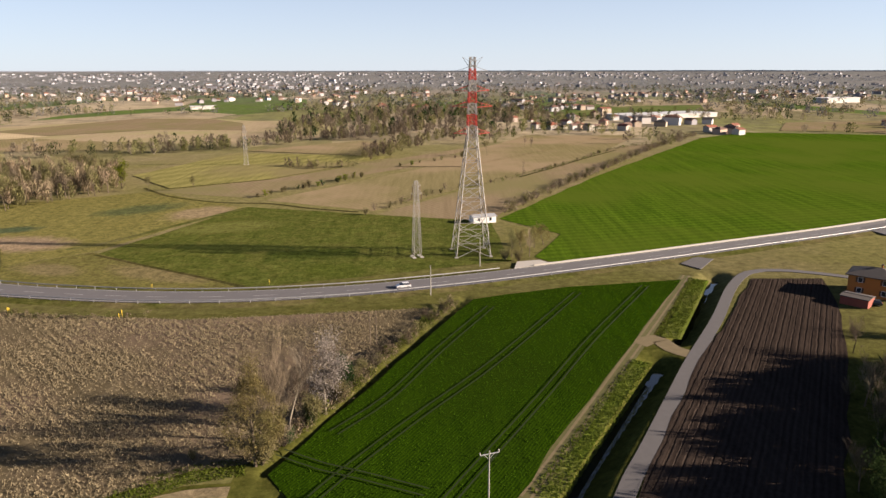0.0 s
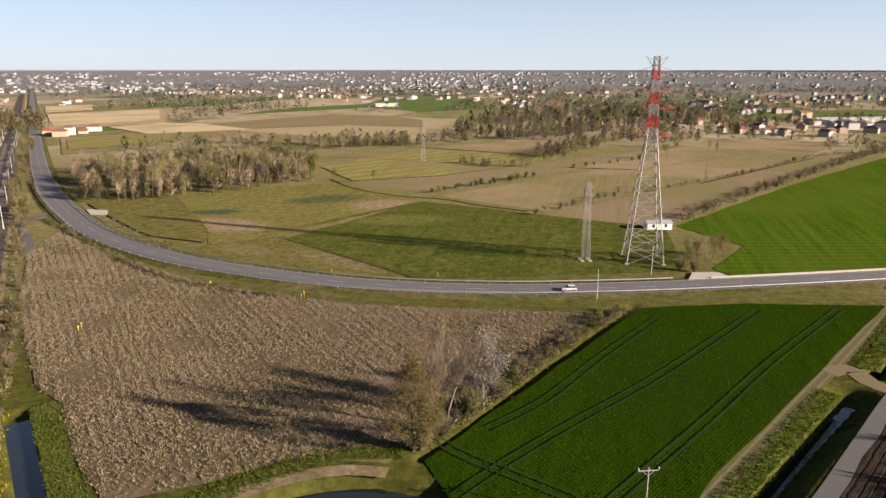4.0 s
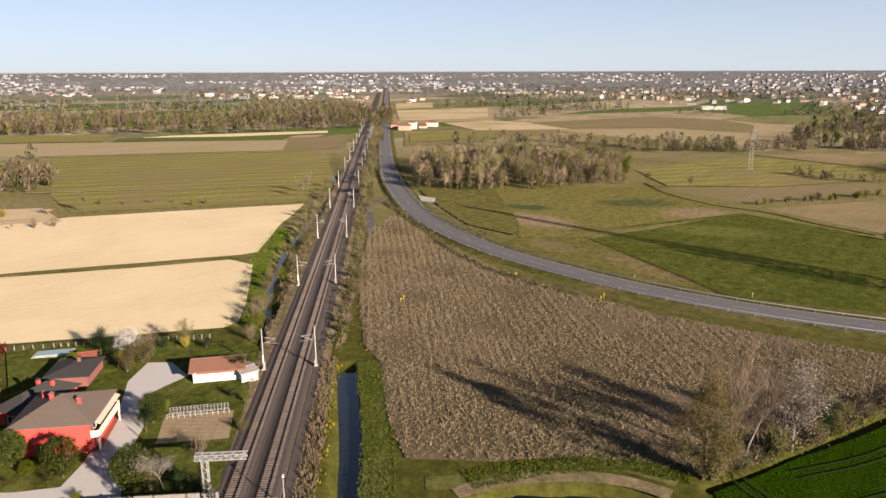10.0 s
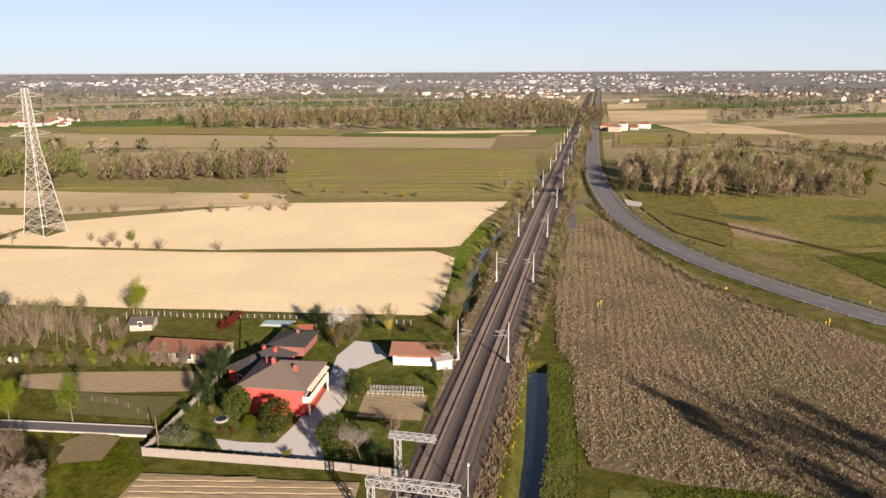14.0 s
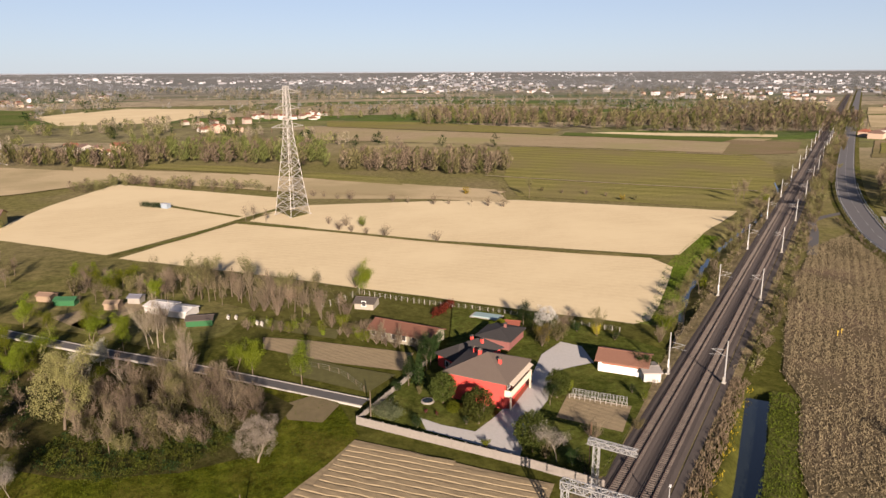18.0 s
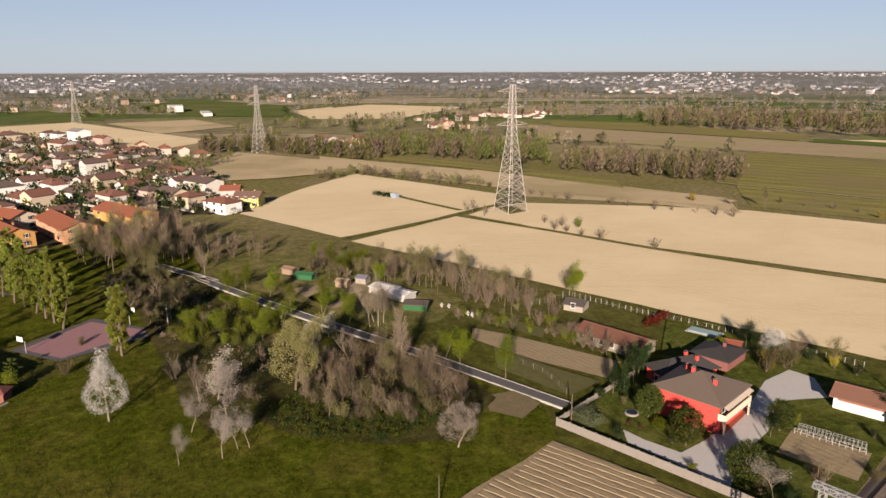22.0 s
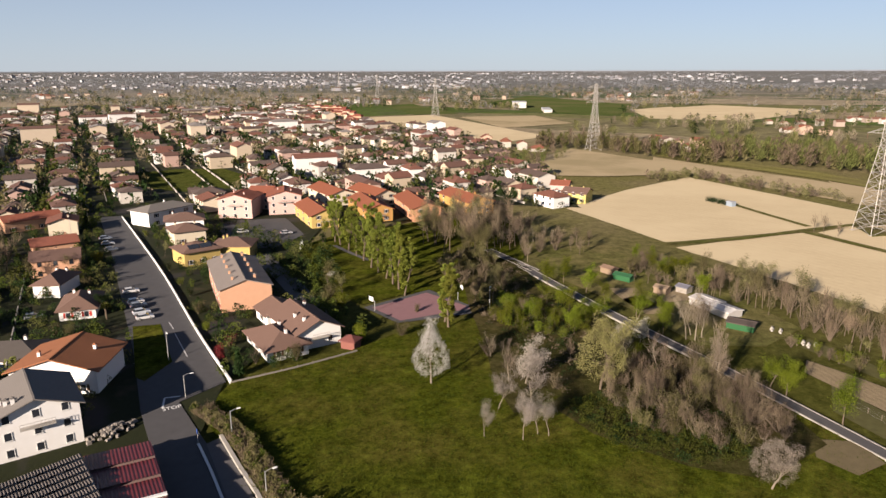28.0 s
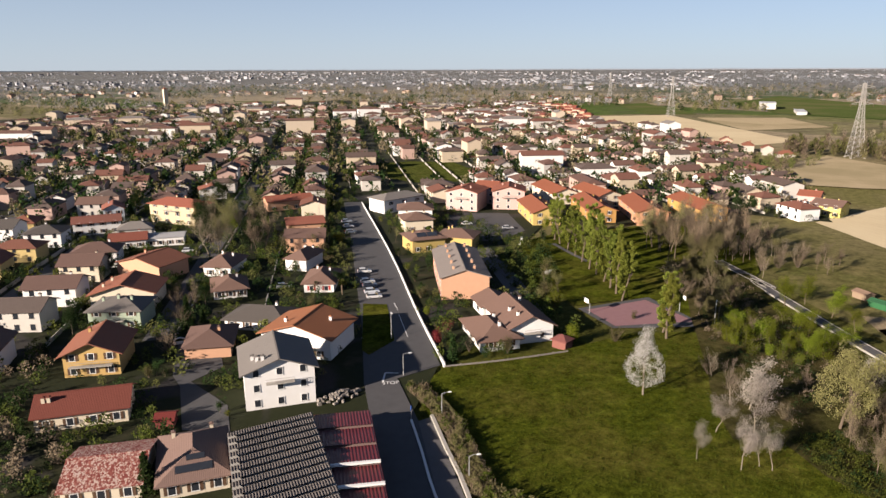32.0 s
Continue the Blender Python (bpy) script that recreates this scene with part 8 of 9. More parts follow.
house(-86.6, -244.3, 153, 12.4, 8.0, 3.2, RWHITE, (0.5, 0.5, 0.5), 0.3, True, 0.3, [(0, 4, 1)], ((-0.3, 0.1),), label="low white building with a flat pale roof")
house(-105.0, -276.6, 115, 23.0, 10.0, 8.2, (0.62, 0.52, 0.34), (0.36, 0.12, 0.075), 1.8, False, 0.9, [(0, 4, 3)], ((-0.1, 0.1), (0.1, 0.1)), label="cream apartment house with balconies and a red hipped roof", balcony=(0, 5.6, 7.0), name="apartment_house")
house(-74.0, -280.0, 163, 16.2, 10.0, 5.0, RWHITE, (0.27, 0.11, 0.08), 1.6, True, 0.6, [(0, 4, 2)], ((0.3, 0.2),), label="long white house with a red-brown roof")
house(-85.6, -298.0, 253, 10.0, 7.7, 6.0, (0.60, 0.64, 0.70), (0.34, 0.13, 0.09), 1.8, True, 0.6, [(3, 2, 2)], ((0.2, 0.2),), label="bluish white house with a red gabled roof")
house(-151.2, -272.2, 165, 19.8, 9.0, 4.6, PEACH, (0.36, 0.12, 0.075), 1.7, True, 0.6, [(0, 4, 1)], ((0.1, 0.2), (0.3, 0.2)), label="peach house with a red tiled roof")
house(-132.9, -227.6, 156, 13.5, 9.0, 4.2, PEACH, (0.33, 0.12, 0.08), 1.6, True, 0.6, [(0, 3, 1)], ((0.3, 0.2),), label="pinkish house with a red-brown roof")
house(-137.4, -319.7, 249, 9.0, 12.1, 5.2, RWHITE, (0.34, 0.13, 0.085), 1.7, True, 0.6, [(3, 2, 2)], ((0.3, 0.2),), label="white house with a red gabled roof")
# east side of the street
house(-131.2, -139.7, 233, 30.0, 12.9, 6.4, PEACH, (0.30, 0.26, 0.235), 2.0, True, 0.5, [(2, 8, 2)], tuple((-0.38 + 0.2 * k, s * 0.22) for k in range(5) for s in (-1, 1)), label="long peach terrace with a grey roof and white chimneys", name="terrace_house", shutter=surface("red_shutter", (0.4, 0.08, 0.04), 0.7, 0.3, 3, 0.2))
house(-107.4, -104.0, 63, 14.5, 9.0, 2.8, RWHITE, RROOF, 1.9, False, 0.8, [(0, 3, 1), (1, 2, 1)], ((0.25, 0.1), (-0.2, 0.2)), label="low white villa front with a pinkish brown hipped roof")
house(-116.3, -103.4, 63, 16.6, 10.4, 4.0, RWHITE, RROOF, 2.4, True, 0.8, [(1, 2, 1), (2, 3, 1)], ((0.3, -0.2), (0.05, -0.25), (-0.3, 0.2)), label="white villa with a long brown gabled roof", balcony=(1, 2.5, 4.0), shut=False)
house(-121.0, -116.0, 63, 8.0, 8.4, 3.2, RWHITE, RROOF, 1.8, True, 0.7, [(0, 1, 1)], ((0.2, 0.25),), label="rear wing of a white villa with a brown roof", name="house_wing")
house(-115.8, -89.8, 97, 3.4, 3.0, 2.0, (0.25, 0.1, 0.08), (0.22, 0.08, 0.07), 0.8, False, 0.4, (), (), label="small dark red garden house", name="garden_house")
_solar = house(-149.1, -176.8, 159, 11.6, 11.0, 5.0, YELLOW, RROOF, 1.8, False, 0.8, [(0, 3, 1)], ((-0.3, 0.1), (0.25, -0.1)), label="yellow house with a brown roof and solar panels")
for px in (-1.9, 1.9):
    sp = part("solar_panel", Shape().box((0, 0, 0), (3.4, 2.6, 0.1)), M_GLASS, _solar, "dark blue solar panel")
    sp.matrix_basis = pose(px, -3.3, 6.0, 18.1, 0, 0)
house(-159.8, -170.7, 121, 12.3, 10.0, 5.0, YELLOW, RROOF, 1.7, False, 0.8, [(0, 3, 1)], ((-0.3, 0.1), (-0.2, 0.1)), label="yellow house with a brown hipped roof")
house(-166.5, -201.6, 152, 10.8, 11.0, 5.2, CREAM, RROOF, 1.8, False, 0.8, [(0, 2, 1)], ((-0.3, 0.2), (0.3, 0.1)), label="cream house with a brown hipped roof")
house(-178.4, -216.6, 141, 13.6, 11.0, 5.4, RWHITE, RROOF, 1.8, False, 0.8, [(0, 3, 1)], ((-0.3, 0.2), (0.3, 0.1)), label="white house with a brown hipped roof")
house(-185.5, -237.9, 179, 21.6, 11.0, 6.2, RWHITE, GREYROOF, 1.7, False, 0.8, [(0, 3, 2)], ((0.1, 0.1),), label="white house with a grey hipped roof")
RTILE = (0.35, 0.12, 0.072)
for q, lab in (((-209.8, -218.8, 207, 14.0, 14.3), "pink apartment house with balconies and an orange-red roof"), ((-225.6, -208.2, 222, 14.0, 14.0), "pink apartment house with white balconies and a red roof")):
    house(*q, 8.4, PINK, RTILE, 2.0, True, 0.7, [(3, 3, 3), (2, 3, 3)], ((0.1, 0.2), (-0.2, -0.2)), label=lab, name="apartment_house", balcony=(3, 5.6, 6.0), shut=False)
house(-227.9, -222.8, 116, 10.4, 11.0, 8.0, PINK, RTILE, 1.8, True, 0.5, [(0, 2, 3)], ((0.1, 0.2),), label="pink link building between apartment houses", name="apartment_house", shut=False)
for q, c, lab in (((-216.7, -183.2, 54, 28.3, 11.0), YELLOW, "yellow house with an orange-red roof"), ((-237.5, -171.4, 51, 31.0, 11.0), OCHRE, "orange house with an orange-red roof"), ((-250.3, -155.7, 47, 32.7, 12.0), (0.66, 0.34, 0.20), "salmon house with an orange-red roof"),
                  ((-271.2, -143.1, 56, 28.7, 12.0), (0.62, 0.36, 0.11), "ochre house with an orange-red roof"), ((-263.5, -188.4, 65, 25.1, 11.0), CREAM, "cream house with an orange-red roof and white balcony"), ((-255.5, -206.6, 60, 28.5, 12.0), CREAM, "cream house with a red roof and white balcony")):
    house(*q, 5.4, c, ORANGE, 2.1, True, 0.7, [(0, 3, 2), (1, 2, 2)], ((0.2, 0.15), (-0.25, 0.2)), label=lab, balcony=(1, 2.8, 4.0))
house(-311.5, -104.8, 92, 11.3, 11.0, 4.8, (0.66, 0.58, 0.20), RROOF, 1.8, True, 0.6, [(0, 3, 2)], ((0.2, 0.2), (-0.3, 0.2)), label="yellow house at the edge of the fields")
house(-331.0, -120.2, 102, 8.7, 10.0, 4.6, PINK, RTILE, 1.6, True, 0.6, [(0, 3, 1)], ((0.2, 0.2),), label="pink house with a red roof")


# corrugated and red metal sheds
def ribbed_roof(parent, a, b, c, z, rows, mat, pitch=0.9, rise=0.5, rib=0.28):
    """Sheets of deep ribs; a to b along a row, b to c down the roof."""
    a, b, c = Vector((*a, z)), Vector((*b, z)), Vector((*c, z))
    u, v = b - a, c - b
    n = int(u.length / pitch)
    for r in range(rows):
        s = Shape()
        p0, p1 = a + v * r / rows, a + v * (r + 0.94) / rows
        up0, up1 = Vector((0, 0, 0.05)), Vector((0, 0, rise))
        wave = [(k + e, q) for k in range(n) for e, q in ((0.0, 0), (0.3, rib), (0.5, rib), (0.8, 0))] + [(n, 0)]
        rows2 = [[p + u * e / n + up + Vector((0, 0, q)) for e, q in wave] for p, up in ((p0, up0), (p1, up1))]
        m = len(wave)
        s.add(rows2[0] + rows2[1], [(i, i + m, i + m + 1, i + 1) for i in range(m - 1)])
        part("roof_sheet", s, mat, parent)


barn = thing("corrugated_barn", "large barn with a grey corrugated sheet roof", "barn")
_A, _B, _C = (-39.9, -95.3), (-53.4, -92.5), (-42.5, -66.5)
_D = (_A[0] + _C[0] - _B[0], _A[1] + _C[1] - _B[1])
part("wall", Shape().prism([_A, _B, _C, _D][::-1], 0.0, 4.9), wall_mat(GREY), barn)
ribbed_roof(barn, _A, _B, _C, 5.0, 14, surface("fibre_cement", (0.17, 0.15, 0.138), 0.9, 0.2, 1.2, 0.35, 0.02), 0.40, 0.38, 0.10)
redshed = thing("red_metal_shed", "long shed with a dark red metal roof", "shed")
_A, _B, _C = (-54.1, -93.1), (-62.1, -88.2), (-47.6, -63.8)
_D = (_A[0] + _C[0] - _B[0] - 1.5, _A[1] + _C[1] - _B[1])
part("wall", Shape().prism([_A, _B, _C, _D][::-1], 0.0, 3.9), wall_mat((0.3, 0.2, 0.18)), redshed)
ribbed_roof(redshed, _A, _B, _C, 3.95, 5, surface("red_sheet", (0.125, 0.016, 0.02), 0.5, 0.4, 0.8, 0.2, 0.01), 0.5, 0.35, 0.05)
for k in (3, 4):
    a, b = Vector(_A) + (Vector(_C) - Vector(_B)) * k / 5, Vector(_B) + (Vector(_C) - Vector(_B)) * k / 5
    part("gutter", Shape().beam((a.x, a.y, 4.6), (b.x, b.y, 4.6), 0.5, 0.3), M_PAINT, redshed, "pale metal gutter")
YARD = [(-45.3, -132.5), (-50.0, -143.0), (-54.0, -149.8), (-60.3, -144.3), (-54.8, -129.8), (-46.9, -127.3), (-47.9, -113.1), (-43.8, -103.4), (-38.0, -109.6), (-44.4, -126.5)]
yard = plot("yard", YARD, M_ASPHALT2, "grey asphalt yard between houses", 0.40, "yard")
arch = thing("arched_wall", "white garden wall with three arches", "wall", at=pose(*(-55.7, -146.6), 0.35, 0, 0, 152))
s = Shape().box((0, 0, 0.3), (9.0, 0.3, 0.6))
for k in range(3):
    c0 = -3 + 3 * k
    s.tube([(c0 + 1.4 * math.cos(t / 8 * math.pi), 0, 0.5 + 1.0 * math.sin(t / 8 * math.pi)) for t in range(9)], [0.16] * 9, 5)
part("panel", s, M_PAINT, arch)
house(-36.9, -113.5, 147, 3.0, 3.0, 1.9, (0.22, 0.06, 0.05), (0.20, 0.035, 0.03), 0.5, True, 0.3, (), (), label="small red garden shelter", name="garden_house")
rub = thing("rubble_heap", "heap of pale stone rubble in a yard", "rubble", at=pose(*(-64.8, -101.9), 0.3))
_r = random.Random(9)
for k in range(60):
    a, r = _r.uniform(0, 6.28), _r.uniform(0, 1) ** 0.6
    part("stone", Shape().box((math.cos(a) * r * 4.5, math.sin(a) * r * 2.2, 0.25 + 0.9 * (1 - r)), (_r.uniform(0.4, 1.0), _r.uniform(0.3, 0.8), _r.uniform(0.3, 0.6)), _r.uniform(0, 90), 0.75), M_PANEL, rub)
# parked cars and lamps
for i, (p, c, lab) in enumerate([((-116.5, -166.0), (0.72, 0.72, 0.72), "white car parked beside the street"), ((-111.1, -157.0), (0.74, 0.74, 0.74), "white car parked beside the street"), ((-109.4, -153.6), (0.25, 0.28, 0.32), "grey car parked beside the street"), ((-106.5, -148.6), (0.6, 0.64, 0.7), "silver car parked beside the street"), ((-104.4, -144.6), (0.70, 0.70, 0.70), "white car parked beside the street"),
                                 ((-152.9, -229.0), (0.3, 0.35, 0.42), "grey-blue car parked beside the street"), ((-148.2, -221.0), (0.5, 0.52, 0.55), "silver car parked beside the street"), ((-143.5, -212.4), (0.1, 0.12, 0.16), "dark car parked beside the street"), ((-185.4, -193.1), (0.7, 0.7, 0.7), "white car parked in a square"), ((-191.8, -177.1), (0.65, 0.66, 0.68), "silver car parked in a square"),
                                 ((-62.0, -245.8), (0.6, 0.6, 0.62), "silver car parked in a side street"), ((-59.3, -239.2), (0.5, 0.5, 0.5), "grey car parked in a side street"), ((-91.0, -169.1), (0.45, 0.47, 0.5), "grey car parked by a house"), ((-87.1, -226.4), (0.7, 0.7, 0.72), "white car parked by a house")]):
    car(*p, 150 + (i * 7) % 9, c, lab, "parked cars", z=0.45)
plot("square", [(-184.7, -204.8), (-197.8, -215.7), (-214.0, -197.6), (-194.8, -171.0), (-174.5, -166.7), (-169.0, -172.7), (-172.6, -188.4)], M_ASPHALT2, "asphalt car park before apartment houses", 0.42, "square")
structure("street_side", ribbon(curve_through([(-164.9, -165.1), (-149.5, -140.5), (-133.8, -117.4), (-125.8, -106.5)], 4), -3.0, 3.0, 0.41), M_ASPHALT, "shaded back street", "street")
structure("street_side", ribbon(curve_through([(-45.2, -203.6), (-60.8, -228.5), (-77.1, -261.6), (-95.6, -295.5)], 4), -3.2, 3.2, 0.41), M_ASPHALT2, "narrow village side street", "street")
structure("street_side", ribbon(curve_through([(-105.1, -243.0), (-157.1, -322.3), (-188.0, -368.5), (-292.2, -521.3)], 4), -3.4, 3.4, 0.42), M_ASPHALT2, "village side street between gardens", "street")
structure("street_side", ribbon(curve_through([(-313.9, -128.6), (-346.3, -161.0), (-377.9, -197.0), (-401.6, -232.4), (-423.3, -269.8)], 4), -3.2, 3.2, 0.42), M_ASPHALT2, "street along the village edge", "street")
for p, h, a in (((-90.0, -118.4), 7.0, 60), ((-79.8, -101.3), 5.0, 150), ((-74.0, -83.2), 5.0, 150), ((-64.0, -65.9), 4.5, 150), ((-149.4, -243.8), 7, 60)):
    street_lamp(*p, h, a)
for p in ((-69.3, -86.0), (-69.6, -86.4)):
    sg = thing("road_sign", "blue round road sign on a post", "sign", "road signs", at=pose(*p, 0.4, 0, 0, 40))
    part("post", Shape().tube([(0, 0, 0), (0, 0, 2.4)], [0.04, 0.04], 6), M_STEEL, sg)
    part("disc", Shape().tube([(0, -0.03, 2.2), (0, 0.03, 2.2)], [0.4, 0.4], 14), surface("blue_sign", (0.03, 0.12, 0.5), 0.5, 0.4, 2, 0.1), sg)

plot("village_green", [(-236.1, -330.2), (-267.3, -367.6), (-293.5, -359.7), (-310.9, -336.8), (-285.6, -278.6), (-260.2, -274.1), (-238.1, -288.7)], M_MEADOW, "green lawn between village houses", 0.36)
# gardens near the street
for i, (k, p, h) in enumerate([("cone", (-92.4, -100.4), 6.0), ("bareshrub", (-98.1, -101.3), 4), ("budshrub", (-103.6, -95.0), 4.5), ("redshrub", (-96.2, -109.5), 4), ("redshrub", (-102.3, -113.3), 3.5), ("darkshrub", (-102.7, -117.9), 3), ("shrub", (-106.4, -125.2), 3), ("budshrub", (-113.8, -136.3), 4), ("darkshrub", (-122.5, -149.2), 3.5), ("shrub", (-128.1, -159.9), 3),
                               ("darkshrub", (-136.4, -174.7), 3.5), ("bud", (-147.7, -190.6), 4), ("darkshrub", (-154.2, -202.4), 3), ("shrub", (-163.8, -220.5), 3), ("darkshrub", (-106.3, -170.3), 3), ("dark", (-103.0, -158.2), 5), ("yellowshrub", (-131.5, -201.9), 5), ("budshrub", (-119.2, -193.3), 5), ("bud", (-119.2, -198.5), 6), ("budshrub", (-113.0, -180.5), 4),
                               ("greybare", (-89.7, -215.5), 13), ("bud", (-98.5, -226.6), 11), ("bud", (-104.7, -231.2), 10), ("greybare", (-111.3, -236.2), 11), ("bare", (-116.2, -237.2), 11), ("green", (-112.0, -241.8), 7), ("bud", (-111.4, -223.9), 8), ("bud", (-111.2, -249.3), 10), ("bare", (-100.7, -235.7), 12), ("bare", (-125.9, -247.0), 9),
                               ("dark", (-100.7, -297.7), 7), ("dark", (-98.0, -308.9), 8), ("cone", (-92.5, -298.9), 8), ("dark", (-55.3, -210.2), 5), ("dark", (-59.6, -217.2), 5), ("bareshrub", (-57.9, -157.8), 7), ("cone", (-58.5, -157.1), 8), ("bare", (-64.5, -167.1), 7), ("bareshrub", (-62.8, -174.9), 6), ("dark", (-68.2, -169.1), 6), ("cone", (-62.6, -158.0), 4), ("dark", (-90.3, -183.7), 4), ("dark", (-84.0, -171.6), 4), ("budshrub", (-87.1, -148.5), 4.5), ("budshrub", (-86.3, -152.5), 4),
                               ("dark", (-43.0, -135.0), 3), ("darkshrub", (-44.0, -133.2), 2.5), ("budshrub", (-41.4, -134.9), 3), ("cone", (-27.0, -94.6), 7), ("dark", (-36.3, -168.7), 7), ("dark", (-45.5, -111.2), 2.5), ("shrub", (-46.0, -109.2), 1.5), ("dark", (-212.3, -174.3), 5), ("dark", (-290.0, -128.0), 6), ("dark", (-280.6, -127.4), 6.5), ("dark", (-288.3, -133.7), 6), ("darkshrub", (-287.9, -115.7), 4), ("bud", (-251.7, -135.5), 6), ("bud", (-245.6, -142.3), 6), ("bud", (-244.8, -136.7), 5), ("dark", (-260.4, -160.9), 7), ("dark", (-316.5, -176.6), 8), ("dark", (-317.5, -170.9), 8), ("cone", (-523.5, -275.1), 8)]):
    tree(k, *p, h, i + 2, z=0.35)
palm = thing("palm_tree", "small fan palm in a street-side garden", "palm", at=pose(-100.0, -153.2, 0.3))
part("trunk", Shape().tube([(0, 0, 0), (0.1, 0, 1.6), (0.15, 0.05, 3.4)], [0.26, 0.22, 0.2], 8), M_BARK, palm)
_r, fronds = random.Random(12), Shape()
for k in range(46):                       # arching fronds round the top
    a, e = _r.uniform(0, 6.283), _r.uniform(-0.3, 1.1)
    out = Vector((math.cos(a) * math.cos(e), math.sin(a) * math.cos(e), math.sin(e)))
    p, side = Vector((0.15, 0.05, 3.4)), Vector((-math.sin(a), math.cos(a), 0))
    mid, tip = p + out * 0.9, p + out * 1.6 + Vector((0, 0, -0.45))
    fronds.add([p, mid + side * 0.30, tip, mid - side * 0.30], [(0, 1, 2), (0, 2, 3)])
part("fronds", fronds, L_GARDEN, palm)
block = thing("field_hedge", "clipped dark hedge round a small plot in a tilled field", "hedge", at=pose(-337.9, -46.4, 0.2, 0, 0, 52))
s = Shape()
for k in range(1500):
    u, v = _r.uniform(-6.5, 6.5), _r.uniform(-1.6, 1.6)
    quad(s, Vector((u, v, _r.uniform(0.1, 2.1))), rand_dir(_r), 0.3, 0.5)
part("crown", s, L_DARK, block)
hut = thing("garden_cabin", "pale blue cabin beside a clipped hedge", "cabin", at=pose(-333.4, -39.9, 0.2, 0, 0, 52))
part("wall", Shape().box((0, 0, 1.0), (3.6, 2.4, 2.0)), wall_mat((0.30, 0.36, 0.42)), hut)
part("roof", Shape().box((0, 0, 2.1), (4.0, 2.8, 0.2), 0, 0.9), wall_mat((0.42, 0.44, 0.48)), hut)
belt("verge_hedge", "pale untrimmed hedge along the road", strip_poly([(-78.0, -95.4), (-76.2, -87.6), (-72.9, -79.4), (-67.7, -69.8), (-63.1, -61.5), (-66, -50)], 1.6), 200, 1.0, 2.6, [L_BUD, L_BROWNBUD, L_BRAMBLE], 90, 71, 0.5)
tufts("hedge_blades", "pale grassy growth along the road", strip_poly([(-78.0, -95.4), (-76.2, -87.6), (-72.9, -79.4), (-67.7, -69.8), (-63.1, -61.5)], 1.8), 5000, 0.6, 1.6, 0.09, L_STRAW, 3, 0.4, 72, 0.3)

GREEN = [(-236.1, -330.2), (-267.3, -367.6), (-293.5, -359.7), (-310.9, -336.8), (-285.6, -278.6), (-260.2, -274.1), (-238.1, -288.7)]
COPSE = [(-91, -234), (-128, -311), (-154, -304), (-113, -213), (-94, -201)]
OWN = [(-71.0, -124.7), (-149.2, -236.2), (-190.2, -290.0), (-214.7, -287.3), (-202.9, -224.8), (-226.3, -198.8), (-186.7, -153.2), (-116.0, -94.8), (-97.5, -91.7)]
structure("verge", Shape().prism([(-99.4, -142.7), (-103.7, -138.1), (-89.9, -117.2), (-80.7, -114.2), (-81.0, -117.3)], 0.4, 0.52), M_LAWN, "shaded grass verge beside the street", "verge")
shr = []
rng = random.Random(31)
for poly, n in (([(-84.6, -110.0), (-131.9, -159.8), (-165.2, -218.5), (-201.7, -272.5), (-197.8, -215.7), (-185.4, -154.7), (-117.9, -98.0), (-97.8, -93.6)], 520), ([(-20.8, -111.5), (-64.3, -275.7), (-123.0, -338.1), (-192.5, -282.8), (-120.1, -172.7), (-87.3, -126.0), (-64.6, -108.2), (-49.9, -117.2), (-38.8, -106.1)], 1300), ([(-115.1, -95.8), (-136.5, -121.8), (-173.1, -168.2), (-193.4, -158.7), (-137.4, -106.7), (-122.2, -88.1)], 120)):
    for x, y in scatter(poly, n, rng):
        if all((x - a) ** 2 + (y - b) ** 2 > (r * 0.8) ** 2 for a, b, r in PLACED) and not inside(x, y, STREET) and not inside(x, y, YARD) and not inside(x, y, GREEN):
            shr.append((x, y))
wood_stuff("garden_shrubs", "dense shrubs and hedges in gardens near the street", shr, rng, 0.8, 4.2, [L_DARK, L_DARK, L_GARDEN, L_BUDGREEN, L_BRAMBLE], 100, 0.55)
shr = [p for p in scatter([(-6, -104), (-21, -99), (-24, -118), (-18, -134), (-26, -148), (-30, -165), (-14, -168), (-4, -140)], 170, rng) if all((p[0] - a) ** 2 + (p[1] - b) ** 2 > (r * 0.8) ** 2 for a, b, r in PLACED)]
wood_stuff("garden_shrubs", "dark overgrown garden shrubs beside low houses", shr, rng, 1.0, 4.5, [L_DARK, L_DARK, L_GARDEN, L_TWIG], 90, 0.5)
house(-17.5, -163.0, 62, 11.0, 9.5, 5.6, RWHITE, RROOF, 1.9, True, 0.8, [(0, 3, 2), (3, 2, 2)], ((0.2, 0.2),), label="white two-storey house beside a dark garden", group="village houses")
plot("back_lawn", [(-29.5, -184), (-27, -196), (-35, -204), (-41, -196), (-37, -186)], M_LAWN, "small sunlit back lawn", 0.37)
grove(COPSE, 15, ["bud", "bare", "bare", "green", "dark", "olive"], 7, 12.5, 4.0, False, 91)
